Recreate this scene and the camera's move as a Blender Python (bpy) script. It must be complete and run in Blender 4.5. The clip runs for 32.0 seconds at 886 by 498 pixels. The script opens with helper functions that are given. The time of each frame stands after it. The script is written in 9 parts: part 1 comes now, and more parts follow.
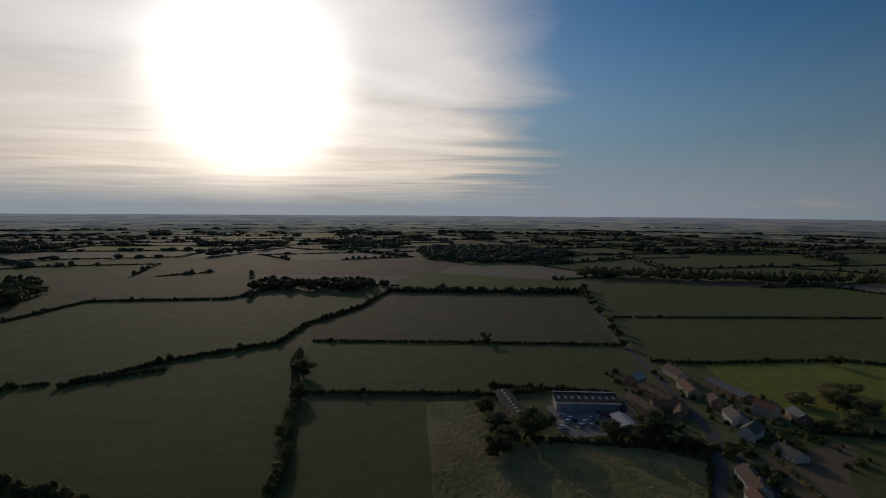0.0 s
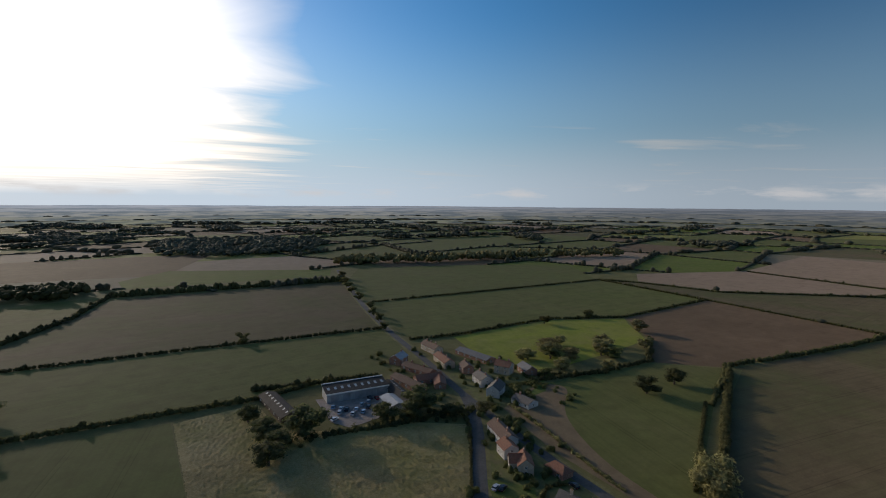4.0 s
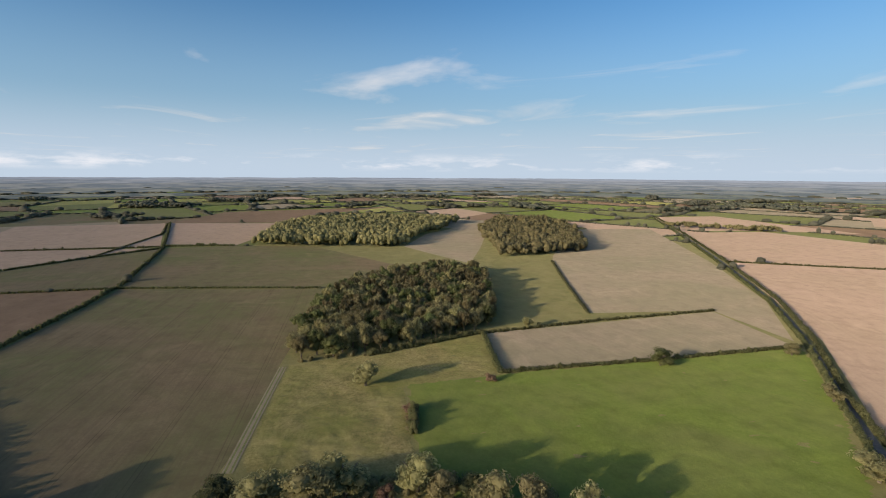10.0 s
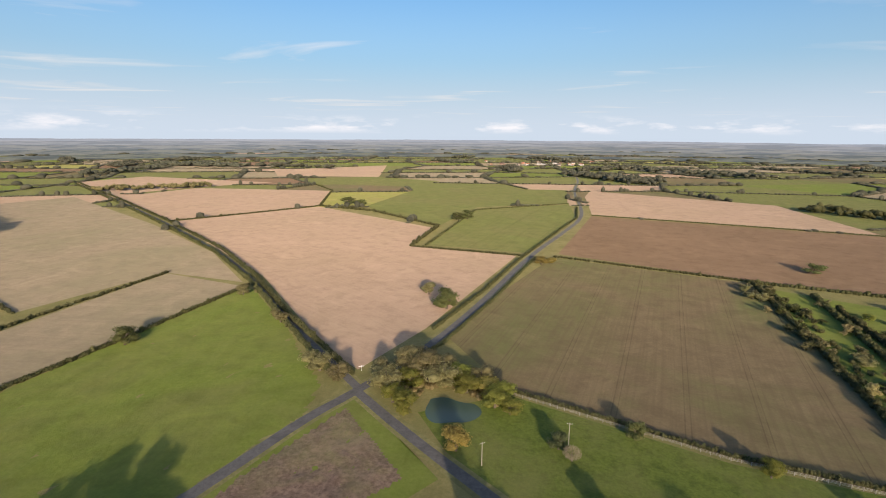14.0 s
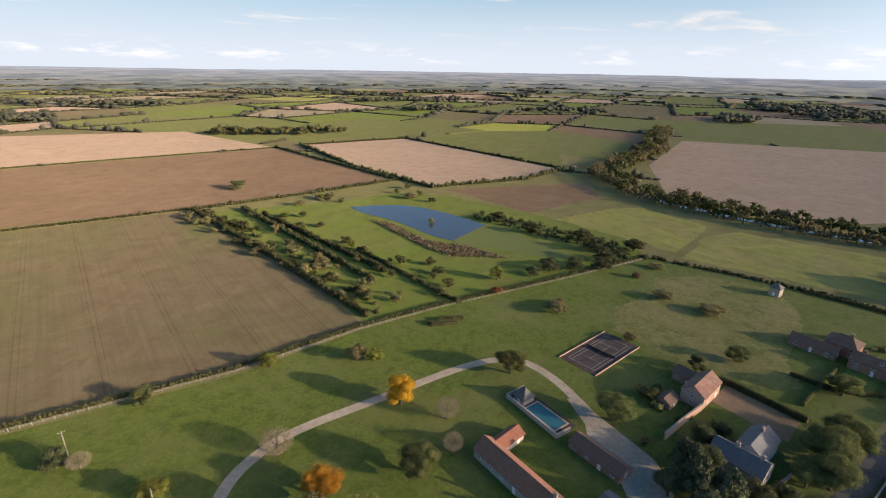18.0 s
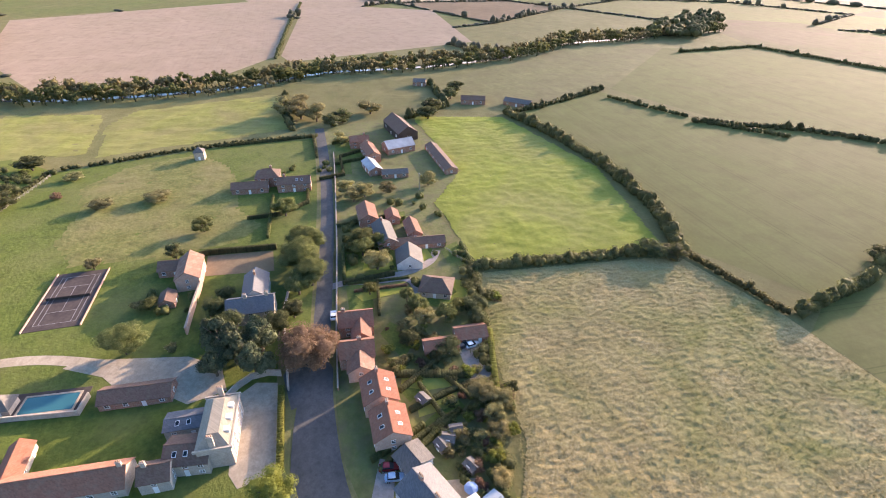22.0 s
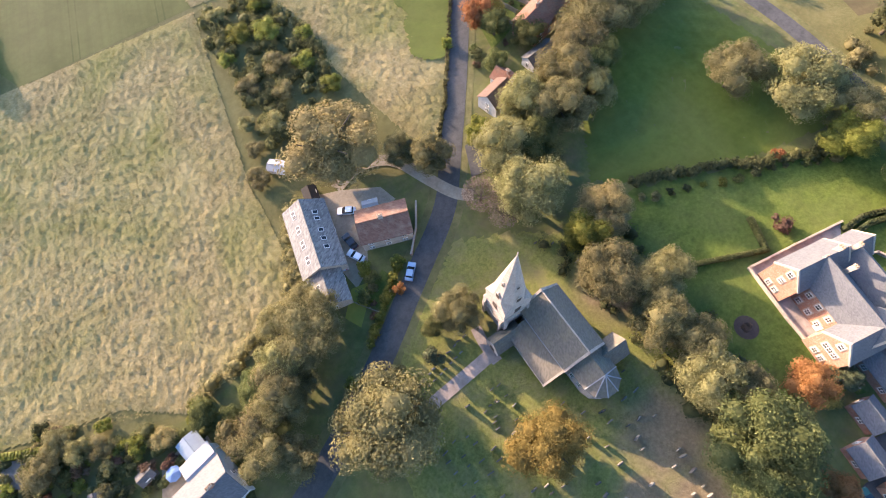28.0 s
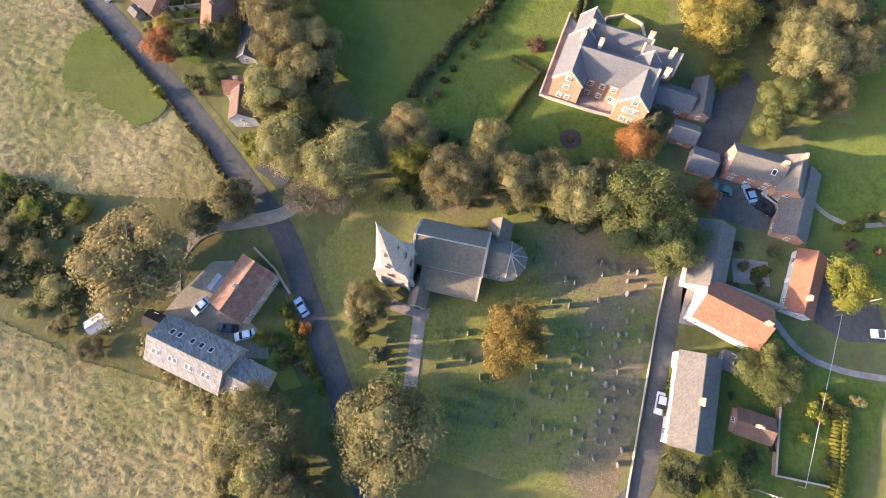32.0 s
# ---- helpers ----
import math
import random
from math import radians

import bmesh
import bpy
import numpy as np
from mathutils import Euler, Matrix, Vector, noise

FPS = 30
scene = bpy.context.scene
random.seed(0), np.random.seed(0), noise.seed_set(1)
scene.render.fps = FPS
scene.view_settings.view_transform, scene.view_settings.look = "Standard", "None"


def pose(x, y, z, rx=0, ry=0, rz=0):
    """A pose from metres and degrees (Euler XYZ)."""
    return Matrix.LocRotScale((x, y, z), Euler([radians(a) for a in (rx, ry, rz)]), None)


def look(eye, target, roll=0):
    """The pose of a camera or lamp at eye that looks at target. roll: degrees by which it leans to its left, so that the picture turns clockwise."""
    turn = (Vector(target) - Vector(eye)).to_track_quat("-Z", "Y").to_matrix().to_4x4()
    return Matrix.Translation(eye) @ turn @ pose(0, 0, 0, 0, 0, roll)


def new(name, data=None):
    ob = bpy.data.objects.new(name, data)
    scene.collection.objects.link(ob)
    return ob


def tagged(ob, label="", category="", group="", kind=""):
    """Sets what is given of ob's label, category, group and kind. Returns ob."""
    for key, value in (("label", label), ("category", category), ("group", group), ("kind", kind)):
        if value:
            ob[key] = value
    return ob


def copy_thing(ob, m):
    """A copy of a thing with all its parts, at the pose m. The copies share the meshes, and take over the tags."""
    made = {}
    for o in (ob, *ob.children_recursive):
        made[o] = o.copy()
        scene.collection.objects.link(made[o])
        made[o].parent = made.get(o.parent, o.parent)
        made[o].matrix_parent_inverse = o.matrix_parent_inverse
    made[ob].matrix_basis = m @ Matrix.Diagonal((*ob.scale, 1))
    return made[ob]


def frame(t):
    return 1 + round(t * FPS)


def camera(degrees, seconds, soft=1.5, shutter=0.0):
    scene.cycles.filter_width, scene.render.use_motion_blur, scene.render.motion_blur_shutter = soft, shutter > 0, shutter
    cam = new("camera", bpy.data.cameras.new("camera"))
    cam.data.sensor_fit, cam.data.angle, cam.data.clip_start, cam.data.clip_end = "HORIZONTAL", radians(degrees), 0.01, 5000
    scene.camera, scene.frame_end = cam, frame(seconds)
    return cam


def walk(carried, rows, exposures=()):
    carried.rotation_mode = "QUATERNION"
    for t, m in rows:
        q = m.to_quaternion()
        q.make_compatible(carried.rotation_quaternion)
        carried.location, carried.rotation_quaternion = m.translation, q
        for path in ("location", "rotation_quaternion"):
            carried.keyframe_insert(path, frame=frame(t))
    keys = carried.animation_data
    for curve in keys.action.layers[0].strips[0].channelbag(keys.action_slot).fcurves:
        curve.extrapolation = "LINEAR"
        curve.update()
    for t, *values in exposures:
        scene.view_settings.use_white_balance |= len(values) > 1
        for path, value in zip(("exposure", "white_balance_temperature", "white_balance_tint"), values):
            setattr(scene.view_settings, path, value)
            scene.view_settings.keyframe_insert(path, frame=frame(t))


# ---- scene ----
cam = camera(84.0, 32.0, 1.0)
# seconds, eye, target, roll
PATH = [
    (0.0, (0.01, 0.01, 97.30), (-0.23, 99.73, 89.78), 0.43),
    (0.5, (-1.05, 1.47, 97.08), (0.97, 101.14, 89.19), 0.48),
    (1.0, (-2.07, 2.94, 96.91), (2.92, 102.50, 89.05), 0.40),
    (1.5, (-2.94, 4.36, 96.82), (6.15, 103.68, 89.50), -0.26),
    (2.0, (-3.54, 5.62, 96.76), (9.96, 104.37, 88.60), 0.13),
    (2.5, (-3.86, 6.66, 96.71), (16.07, 104.29, 88.26), 0.21),
    (3.0, (-3.90, 7.51, 96.63), (24.62, 102.92, 87.57), 0.60),
    (3.5, (-3.70, 8.21, 96.50), (34.27, 100.26, 87.30), 0.49),
    (5.5, (-2.29, 10.44, 95.74), (69.27, 79.52, 85.39), 0.63),
    (6.0, (-1.97, 10.89, 95.55), (76.76, 71.61, 84.83), 0.59),
    (6.5, (-1.70, 11.26, 95.41), (83.38, 62.64, 84.34), 0.51),
    (7.0, (-1.48, 11.57, 95.39), (88.93, 52.73, 83.86), 0.53),
    (7.5, (-1.29, 11.85, 95.50), (93.22, 42.26, 83.53), 0.53),
    (8.0, (-1.11, 12.08, 95.64), (96.23, 31.30, 83.16), 0.59),
    (8.5, (-0.79, 12.24, 95.74), (98.05, 19.93, 82.66), 0.60),
    (9.0, (-0.26, 12.34, 95.73), (98.73, 8.29, 82.14), 0.52),
    (9.5, (0.38, 12.33, 95.65), (98.06, -3.59, 81.35), 0.41),
    (10.0, (1.15, 12.25, 95.55), (96.27, -14.71, 80.59), 0.34),
    (10.5, (1.89, 12.18, 95.46), (92.84, -26.35, 79.84), 0.35),
    (11.0, (2.49, 12.12, 95.43), (87.68, -37.61, 79.00), 0.38),
    (11.5, (3.04, 12.05, 95.40), (80.89, -48.30, 78.16), 0.36),
    (12.0, (3.55, 11.89, 95.37), (72.66, -58.07, 77.24), 0.39),
    (12.5, (4.02, 11.58, 95.42), (63.21, -66.74, 76.36), 0.31),
    (13.0, (4.42, 11.24, 95.50), (52.64, -74.04, 75.45), 0.26),
    (13.5, (4.68, 10.96, 95.62), (41.09, -79.74, 74.48), 0.27),
    (14.0, (4.95, 10.72, 95.78), (28.91, -83.77, 73.46), 0.38),
    (14.5, (5.51, 10.47, 96.00), (16.41, -86.10, 72.42), 0.52),
    (16.5, (9.26, 9.43, 97.31), (-30.11, -77.67, 67.93), 0.53),
    (17.0, (9.89, 8.91, 97.61), (-40.79, -71.54, 66.65), 0.72),
    (17.5, (10.20, 8.26, 97.81), (-50.54, -64.13, 65.09), 0.80),
    (18.0, (10.17, 7.68, 97.80), (-59.38, -55.30, 63.22), 0.93),
    (18.5, (9.88, 7.24, 97.51), (-66.69, -45.89, 61.25), 1.24),
    (19.0, (9.31, 6.96, 96.95), (-73.05, -34.91, 58.68), 1.27),
    (19.5, (8.59, 6.68, 96.25), (-77.87, -23.10, 55.78), 1.41),
    (20.0, (8.09, 6.36, 95.72), (-80.67, -10.72, 52.96), 1.36),
    (20.5, (7.77, 6.08, 95.50), (-81.35, 2.10, 50.32), 1.36),
    (21.0, (7.53, 5.88, 95.62), (-79.80, 14.77, 47.71), 1.32),
    (21.5, (7.28, 5.84, 95.94), (-76.10, 27.05, 44.98), 1.25),
    (22.0, (6.98, 6.01, 96.34), (-70.61, 38.32, 42.16), 0.91),
    (22.5, (6.64, 6.29, 96.73), (-63.52, 47.96, 38.94), 0.53),
    (23.0, (6.24, 6.59, 97.07), (-55.03, 56.18, 35.53), 0.01),
    (23.5, (5.86, 6.98, 97.39), (-46.20, 62.05, 32.15), -0.37),
    (24.0, (5.58, 7.37, 97.71), (-35.97, 66.22, 28.36), -0.78),
    (24.5, (5.39, 7.80, 97.94), (-25.78, 68.47, 24.81), -1.38),
    (25.0, (5.36, 8.29, 98.06), (-15.71, 68.50, 21.05), -2.12),
    (25.5, (5.57, 8.71, 98.08), (-6.48, 66.25, 17.18), -3.11),
    (26.0, (5.92, 9.01, 98.06), (1.25, 62.48, 13.68), -4.18),
    (26.5, (6.16, 9.29, 98.04), (7.41, 57.50, 10.44), -5.34),
    (28.5, (6.51, 10.55, 98.54), (23.97, 41.71, 5.13), -9.20),
    (29.0, (6.61, 10.78, 98.61), (26.99, 38.37, 4.67), -9.06),
    (29.5, (6.74, 10.90, 98.63), (29.43, 34.74, 4.20), -8.83),
    (30.0, (6.87, 10.97, 98.65), (31.02, 31.36, 3.77), -8.53),
    (30.5, (6.98, 11.07, 98.69), (32.15, 28.21, 3.43), -8.13),
    (31.0, (7.09, 11.22, 98.73), (32.64, 25.33, 3.09), -7.67),
    (31.5, (7.20, 11.39, 98.76), (32.40, 23.29, 2.72), -7.35),
    (32.0, (7.30, 11.55, 98.79), (31.79, 21.79, 2.37), -7.19),
]
EXPOSURES = [(0, -1.75, 6650, 12), (1.5, -1.65, 6650, 12), (3.0, -1.2, 6650, 12), (3.5, -0.9, 6650, 12), (5.5, 0.15, 6750, 13), (6.0, 0.25, 6750, 13), (9.0, 0.15, 6550, 13), (12, 0.25, 6600, 14), (14, 0.35, 6850, 16), (17, 0.45, 7250, 19), (18, 0.6, 7200, 19), (19, 0.75, 7150, 20), (20, 1.05, 7150, 21), (21, 1.35, 7200, 24), (22, 2.0, 7350, 28), (23, 2.35, 7150, 31), (24, 2.4, 7050, 32), (26, 2.3, 7050, 30), (29, 2.15, 7450, 24), (32, 2.05, 7450, 23)]
walk(cam, [(t, look(eye, target, roll)) for t, eye, target, roll in PATH], EXPOSURES)

from mathutils.geometry import tessellate_polygon

# ---- world, sun ----
SUN_YAW, SUN_UP = 21.0, 13.4
world = bpy.data.worlds.new("sky")
scene.world = world
world.use_nodes = True


def links(tree):
    """Shorthand for a node tree: add(type, **inputs) and join(a, b)."""
    def add(kind, outs=None, **vals):
        n = tree.nodes.new(kind)
        outs = outs or {}
        if "operation" in outs:
            n.operation = outs["operation"]
        if "data_type" in outs:
            n.data_type = outs["data_type"]
        if "interpolation_type" in outs:
            n.interpolation_type = outs["interpolation_type"]
        if "noise_dimensions" in outs:
            n.noise_dimensions = outs["noise_dimensions"]
        for k, v in vals.items():
            key = int(k[1:]) if k[0] == "i" and k[1:].isdigit() else k.replace("_", " ")
            if isinstance(v, bpy.types.NodeSocket):
                tree.links.new(v, n.inputs[key])
            else:
                n.inputs[key].default_value = v
        return n
    return add


def build_sky():
    t = world.node_tree
    t.nodes.clear()
    add = links(t)
    sky = add("ShaderNodeTexSky")
    sky.sky_type, sky.sun_disc = "NISHITA", False
    sky.sun_elevation, sky.sun_rotation = radians(SUN_UP), radians(-SUN_YAW)
    sky.altitude, sky.air_density, sky.dust_density, sky.ozone_density = 60, 1.0, 0.7, 3.2
    co = add("ShaderNodeTexCoord")
    sep = add("ShaderNodeSeparateXYZ", i0=co.outputs["Generated"])
    up = add("ShaderNodeMath", dict(operation="MAXIMUM"), i0=sep.outputs[2], i1=0.02)
    # a flat layer of high cloud: the direction divided by its height
    px = add("ShaderNodeMath", dict(operation="DIVIDE"), i0=sep.outputs[0], i1=up.outputs[0])
    py = add("ShaderNodeMath", dict(operation="DIVIDE"), i0=sep.outputs[1], i1=up.outputs[0])
    flat = add("ShaderNodeCombineXYZ", i0=px.outputs[0], i1=py.outputs[0])
    turn = add("ShaderNodeMapping", i0=flat.outputs[0])
    turn.inputs["Rotation"].default_value = (0, 0, radians(14))
    turn.inputs["Scale"].default_value = (0.34, 0.62, 1)
    wisp = add("ShaderNodeTexNoise", Vector=turn.outputs[0], Scale=0.8, Detail=7.0, Roughness=0.54, Distortion=0.7)
    wide = add("ShaderNodeTexNoise", Vector=flat.outputs[0], Scale=0.16, Detail=2.0)
    sun_dir = Vector((-math.sin(radians(SUN_YAW)) * math.cos(radians(SUN_UP)), math.cos(radians(SUN_YAW)) * math.cos(radians(SUN_UP)), math.sin(radians(SUN_UP))))
    dot = add("ShaderNodeVectorMath", dict(operation="DOT_PRODUCT"), i0=co.outputs["Generated"], i1=sun_dir)
    # the bank of cirrus stands round and left of the sun, thinning out away from it
    left = add("ShaderNodeVectorMath", dict(operation="DOT_PRODUCT"), i0=co.outputs["Generated"], i1=Vector((-0.52, 0.84, 0.16)))
    bank = add("ShaderNodeMapRange", Value=left.outputs["Value"], From_Min=0.70, From_Max=0.92, To_Min=0.0, To_Max=0.68)
    veil = add("ShaderNodeMath", dict(operation="MULTIPLY_ADD"), i0=wide.outputs[0], i1=0.30, i2=bank.outputs[0])
    mass = add("ShaderNodeMath", dict(operation="ADD"), i0=wisp.outputs[0], i1=veil.outputs[0])
    amount = add("ShaderNodeMapRange", Value=mass.outputs[0], From_Min=0.73, From_Max=1.12, To_Min=0.0, To_Max=0.94)
    lift = add("ShaderNodeMapRange", Value=sep.outputs[2], From_Min=0.01, From_Max=0.08)
    amount2 = add("ShaderNodeMath", dict(operation="MULTIPLY"), i0=amount.outputs[0], i1=lift.outputs[0])
    # low banks of cumulus over the horizon
    low = add("ShaderNodeMapping", i0=co.outputs["Generated"])
    low.inputs["Scale"].default_value = (7, 7, 34)
    puff = add("ShaderNodeTexNoise", Vector=low.outputs[0], Scale=1.0, Detail=7.0, Roughness=0.6)
    band = add("ShaderNodeMapRange", dict(interpolation_type="SMOOTHSTEP"), Value=sep.outputs[2], From_Min=0.046, From_Max=0.018)
    base = add("ShaderNodeMapRange", Value=sep.outputs[2], From_Min=0.004, From_Max=0.016)
    puffs = add("ShaderNodeMapRange", Value=puff.outputs[0], From_Min=0.52, From_Max=0.66)
    p1 = add("ShaderNodeMath", dict(operation="MULTIPLY"), i0=band.outputs[0], i1=puffs.outputs[0])
    p2 = add("ShaderNodeMath", dict(operation="MULTIPLY"), i0=p1.outputs[0], i1=base.outputs[0])
    p3 = add("ShaderNodeMath", dict(operation="MULTIPLY"), i0=p2.outputs[0], i1=0.6)
    # light scattered forward by thin cloud round the sun
    near = add("ShaderNodeMapRange", Value=dot.outputs["Value"], From_Min=0.965, From_Max=1.0)
    round_sun = add("ShaderNodeMapRange", Value=dot.outputs["Value"], From_Min=0.55, From_Max=1.0)
    near2 = add("ShaderNodeMath", dict(operation="POWER"), i0=round_sun.outputs[0], i1=3.0)
    near3 = add("ShaderNodeMath", dict(operation="MULTIPLY_ADD"), i0=near2.outputs[0], i1=19.0, i2=5.5)
    # thicker and thinner streaks within the bank
    body = add("ShaderNodeMapRange", Value=wisp.outputs[0], From_Min=0.3, From_Max=0.7, To_Min=0.74, To_Max=1.16)
    near4 = add("ShaderNodeMath", dict(operation="MULTIPLY"), i0=near3.outputs[0], i1=body.outputs[0])
    # light that has come a long way through low air is warmer
    low_sky = add("ShaderNodeMapRange", Value=sep.outputs[2], From_Min=0.26, From_Max=0.02)
    tone = add("ShaderNodeMix", dict(data_type="RGBA"), Factor=low_sky.outputs[0], i6=(1.0, 0.97, 0.95, 1), i7=(1.08, 0.93, 0.76, 1))
    cloud = add("ShaderNodeVectorMath", dict(operation="SCALE"), i0=tone.outputs[2], Scale=near4.outputs[0])
    # haze scatters light forward: sky and haze are brighter on the sun's side
    front = add("ShaderNodeMapRange", dict(interpolation_type="SMOOTHSTEP"), Value=dot.outputs["Value"], From_Min=0.1, From_Max=0.99, To_Min=1.05, To_Max=1.75)
    deep = add("ShaderNodeMapRange", Value=dot.outputs["Value"], From_Min=0.0, From_Max=0.6, To_Min=1.2, To_Max=1.3)
    rich = add("ShaderNodeHueSaturation", Color=sky.outputs[0], Saturation=deep.outputs[0], Value=0.92)
    haze = add("ShaderNodeMapRange", dict(interpolation_type="SMOOTHSTEP"), Value=sep.outputs[2], From_Min=0.36, From_Max=0.0, To_Max=0.92)
    hazed = add("ShaderNodeMix", dict(data_type="RGBA"), Factor=haze.outputs[0], i6=rich.outputs[0], i7=(1.85, 2.95, 3.95, 1))
    # the lowest air is the palest
    murk = add("ShaderNodeMapRange", dict(interpolation_type="SMOOTHSTEP"), Value=sep.outputs[2], From_Min=0.15, From_Max=0.0, To_Max=0.85)
    pale = add("ShaderNodeMix", dict(data_type="RGBA"), Factor=murk.outputs[0], i6=hazed.outputs[2], i7=(3.55, 4.25, 4.95, 1))
    clear = add("ShaderNodeVectorMath", dict(operation="SCALE"), i0=pale.outputs[2], Scale=front.outputs[0])
    mixed = add("ShaderNodeMix", dict(data_type="RGBA"), Factor=amount2.outputs[0], i6=clear.outputs[0], i7=cloud.outputs[0])
    mixed3 = add("ShaderNodeMix", dict(data_type="RGBA"), Factor=p3.outputs[0], i6=mixed.outputs[2], i7=(6.6, 6.5, 6.5, 1))
    glow = add("ShaderNodeMath", dict(operation="POWER"), i0=near.outputs[0], i1=4.0)
    glow2 = add("ShaderNodeVectorMath", dict(operation="SCALE"), i0=(52.0, 49.0, 43.0), Scale=glow.outputs[0])
    total = add("ShaderNodeVectorMath", dict(operation="ADD"), i0=mixed3.outputs[2], i1=glow2.outputs[0])
    bg = add("ShaderNodeBackground", Color=total.outputs[0], Strength=0.135)
    add("ShaderNodeOutputWorld", Surface=bg.outputs[0])


build_sky()
sun = new("sun", bpy.data.lights.new("sun", "SUN"))
sun.data.energy, sun.data.angle, sun.data.color = 4.2, radians(0.6), (1.0, 0.84, 0.64)
sun.matrix_world = pose(0, 0, 300, 90 - SUN_UP, 0, 180 + SUN_YAW)


# ---- materials ----
def material(name, rough=0.85, metal=0.0):
    m = bpy.data.materials.new(name)
    m.use_nodes = True
    t = m.node_tree
    t.nodes.clear()
    add = links(t)
    bsdf = add("ShaderNodeBsdfPrincipled", Roughness=rough, Metallic=metal)
    bsdf.inputs["Specular IOR Level"].default_value = 0.25
    # rough ground and masonry send light back towards its source
    bsdf.inputs["Diffuse Roughness"].default_value = 0.7 if rough >= 0.8 else 0.3
    out = add("ShaderNodeOutputMaterial", Surface=bsdf.outputs[0])
    return m, t, add, bsdf, out


def rgb(c):
    return (*c, 1.0)


def mix(add, f, a, b):
    return add("ShaderNodeMix", dict(data_type="RGBA"), Factor=f, i6=a, i7=b).outputs[2]


def mul(add, a, b):
    return add("ShaderNodeMath", dict(operation="MULTIPLY"), i0=a, i1=b).outputs[0]


def span(add, v, a, b, c=0.0, d=1.0):
    return add("ShaderNodeMapRange", Value=v, From_Min=a, From_Max=b, To_Min=c, To_Max=d).outputs[0]


def surface(name, c1, c2, fine=2.0, broad=0.15, rough=0.85, bump=0.3, depth=0.05, metal=0.0, per_object=0.0, third=None):
    """A mottled surface: two colours by fine grain, a third by broad stains."""
    m, t, add, bsdf, out = material(name, rough, metal)
    co = add("ShaderNodeTexCoord").outputs["Object"]
    n1 = add("ShaderNodeTexNoise", Vector=co, Scale=fine, Detail=6.0, Roughness=0.65)
    n2 = add("ShaderNodeTexNoise", Vector=co, Scale=broad, Detail=4.0, Roughness=0.6)
    col = mix(add, span(add, n1.outputs[0], 0.32, 0.68), rgb(c1), rgb(c2))
    n3 = add("ShaderNodeTexNoise", Vector=co, Scale=fine * 0.28, Detail=5.0, Roughness=0.7)
    col = mix(add, span(add, n3.outputs[0], 0.46, 0.66, 0, 0.6), col, rgb(tuple(0.66 * v for v in c1)))
    third = third or tuple(0.6 * v for v in c1)
    col = mix(add, span(add, n2.outputs[0], 0.45, 0.75, 0, 0.7), col, rgb(third))
    if per_object:
        rnd = add("ShaderNodeObjectInfo").outputs["Random"]
        hsv = add("ShaderNodeHueSaturation", Color=col, Value=span(add, rnd, 0, 1, 1 - per_object, 1 + per_object))
        col = hsv.outputs[0]
    t.links.new(col, bsdf.inputs["Base Color"])
    b = add("ShaderNodeBump", Height=n1.outputs[0], Strength=bump, Distance=depth)
    t.links.new(b.outputs[0], bsdf.inputs["Normal"])
    return m


def tiled(name, c1, c2, course=0.16, rough=0.8, lichen=(0.35, 0.3, 0.22), streak=0.5, gloss=0.25):
    """Roof tiles or slates in courses, with single ones lighter or darker, and lichen."""
    m, t, add, bsdf, out = material(name, rough)
    bsdf.inputs["Specular IOR Level"].default_value = gloss
    co = add("ShaderNodeTexCoord").outputs["Object"]
    sep = add("ShaderNodeSeparateXYZ", i0=co)
    wave = add("ShaderNodeMath", dict(operation="MULTIPLY"), i0=sep.outputs[2], i1=1 / course).outputs[0]
    saw = add("ShaderNodeMath", dict(operation="FRACT"), i0=wave).outputs[0]
    row = add("ShaderNodeMath", dict(operation="FLOOR"), i0=wave).outputs[0]
    run = add("ShaderNodeMath", dict(operation="ADD"), i0=sep.outputs[0], i1=sep.outputs[1]).outputs[0]
    shift = add("ShaderNodeMath", dict(operation="MULTIPLY_ADD"), i0=row, i1=0.5, i2=mul(add, run, 3.2)).outputs[0]
    cell = add("ShaderNodeMath", dict(operation="FLOOR"), i0=shift).outputs[0]
    key = add("ShaderNodeCombineXYZ", i0=cell, i1=row)
    each = add("ShaderNodeTexWhiteNoise", dict(noise_dimensions="3D"), Vector=key.outputs[0]).outputs["Value"]
    n1 = add("ShaderNodeTexNoise", Vector=co, Scale=0.55, Detail=5.0, Roughness=0.65).outputs[0]
    n2 = add("ShaderNodeTexNoise", Vector=co, Scale=3.5, Detail=4.0).outputs[0]
    col = mix(add, each, rgb(c1), rgb(c2))
    col = mix(add, span(add, n1, 0.48, 0.72, 0, streak), col, rgb(lichen))
    col = mix(add, span(add, n2, 0.55, 0.8, 0, 0.35), col, rgb(tuple(0.45 * v for v in c1)))
    t.links.new(col, bsdf.inputs["Base Color"])
    high = add("ShaderNodeMath", dict(operation="MULTIPLY_ADD"), i0=each, i1=0.35, i2=saw).outputs[0]
    b = add("ShaderNodeBump", Height=high, Strength=0.55, Distance=0.04)
    t.links.new(b.outputs[0], bsdf.inputs["Normal"])
    return m


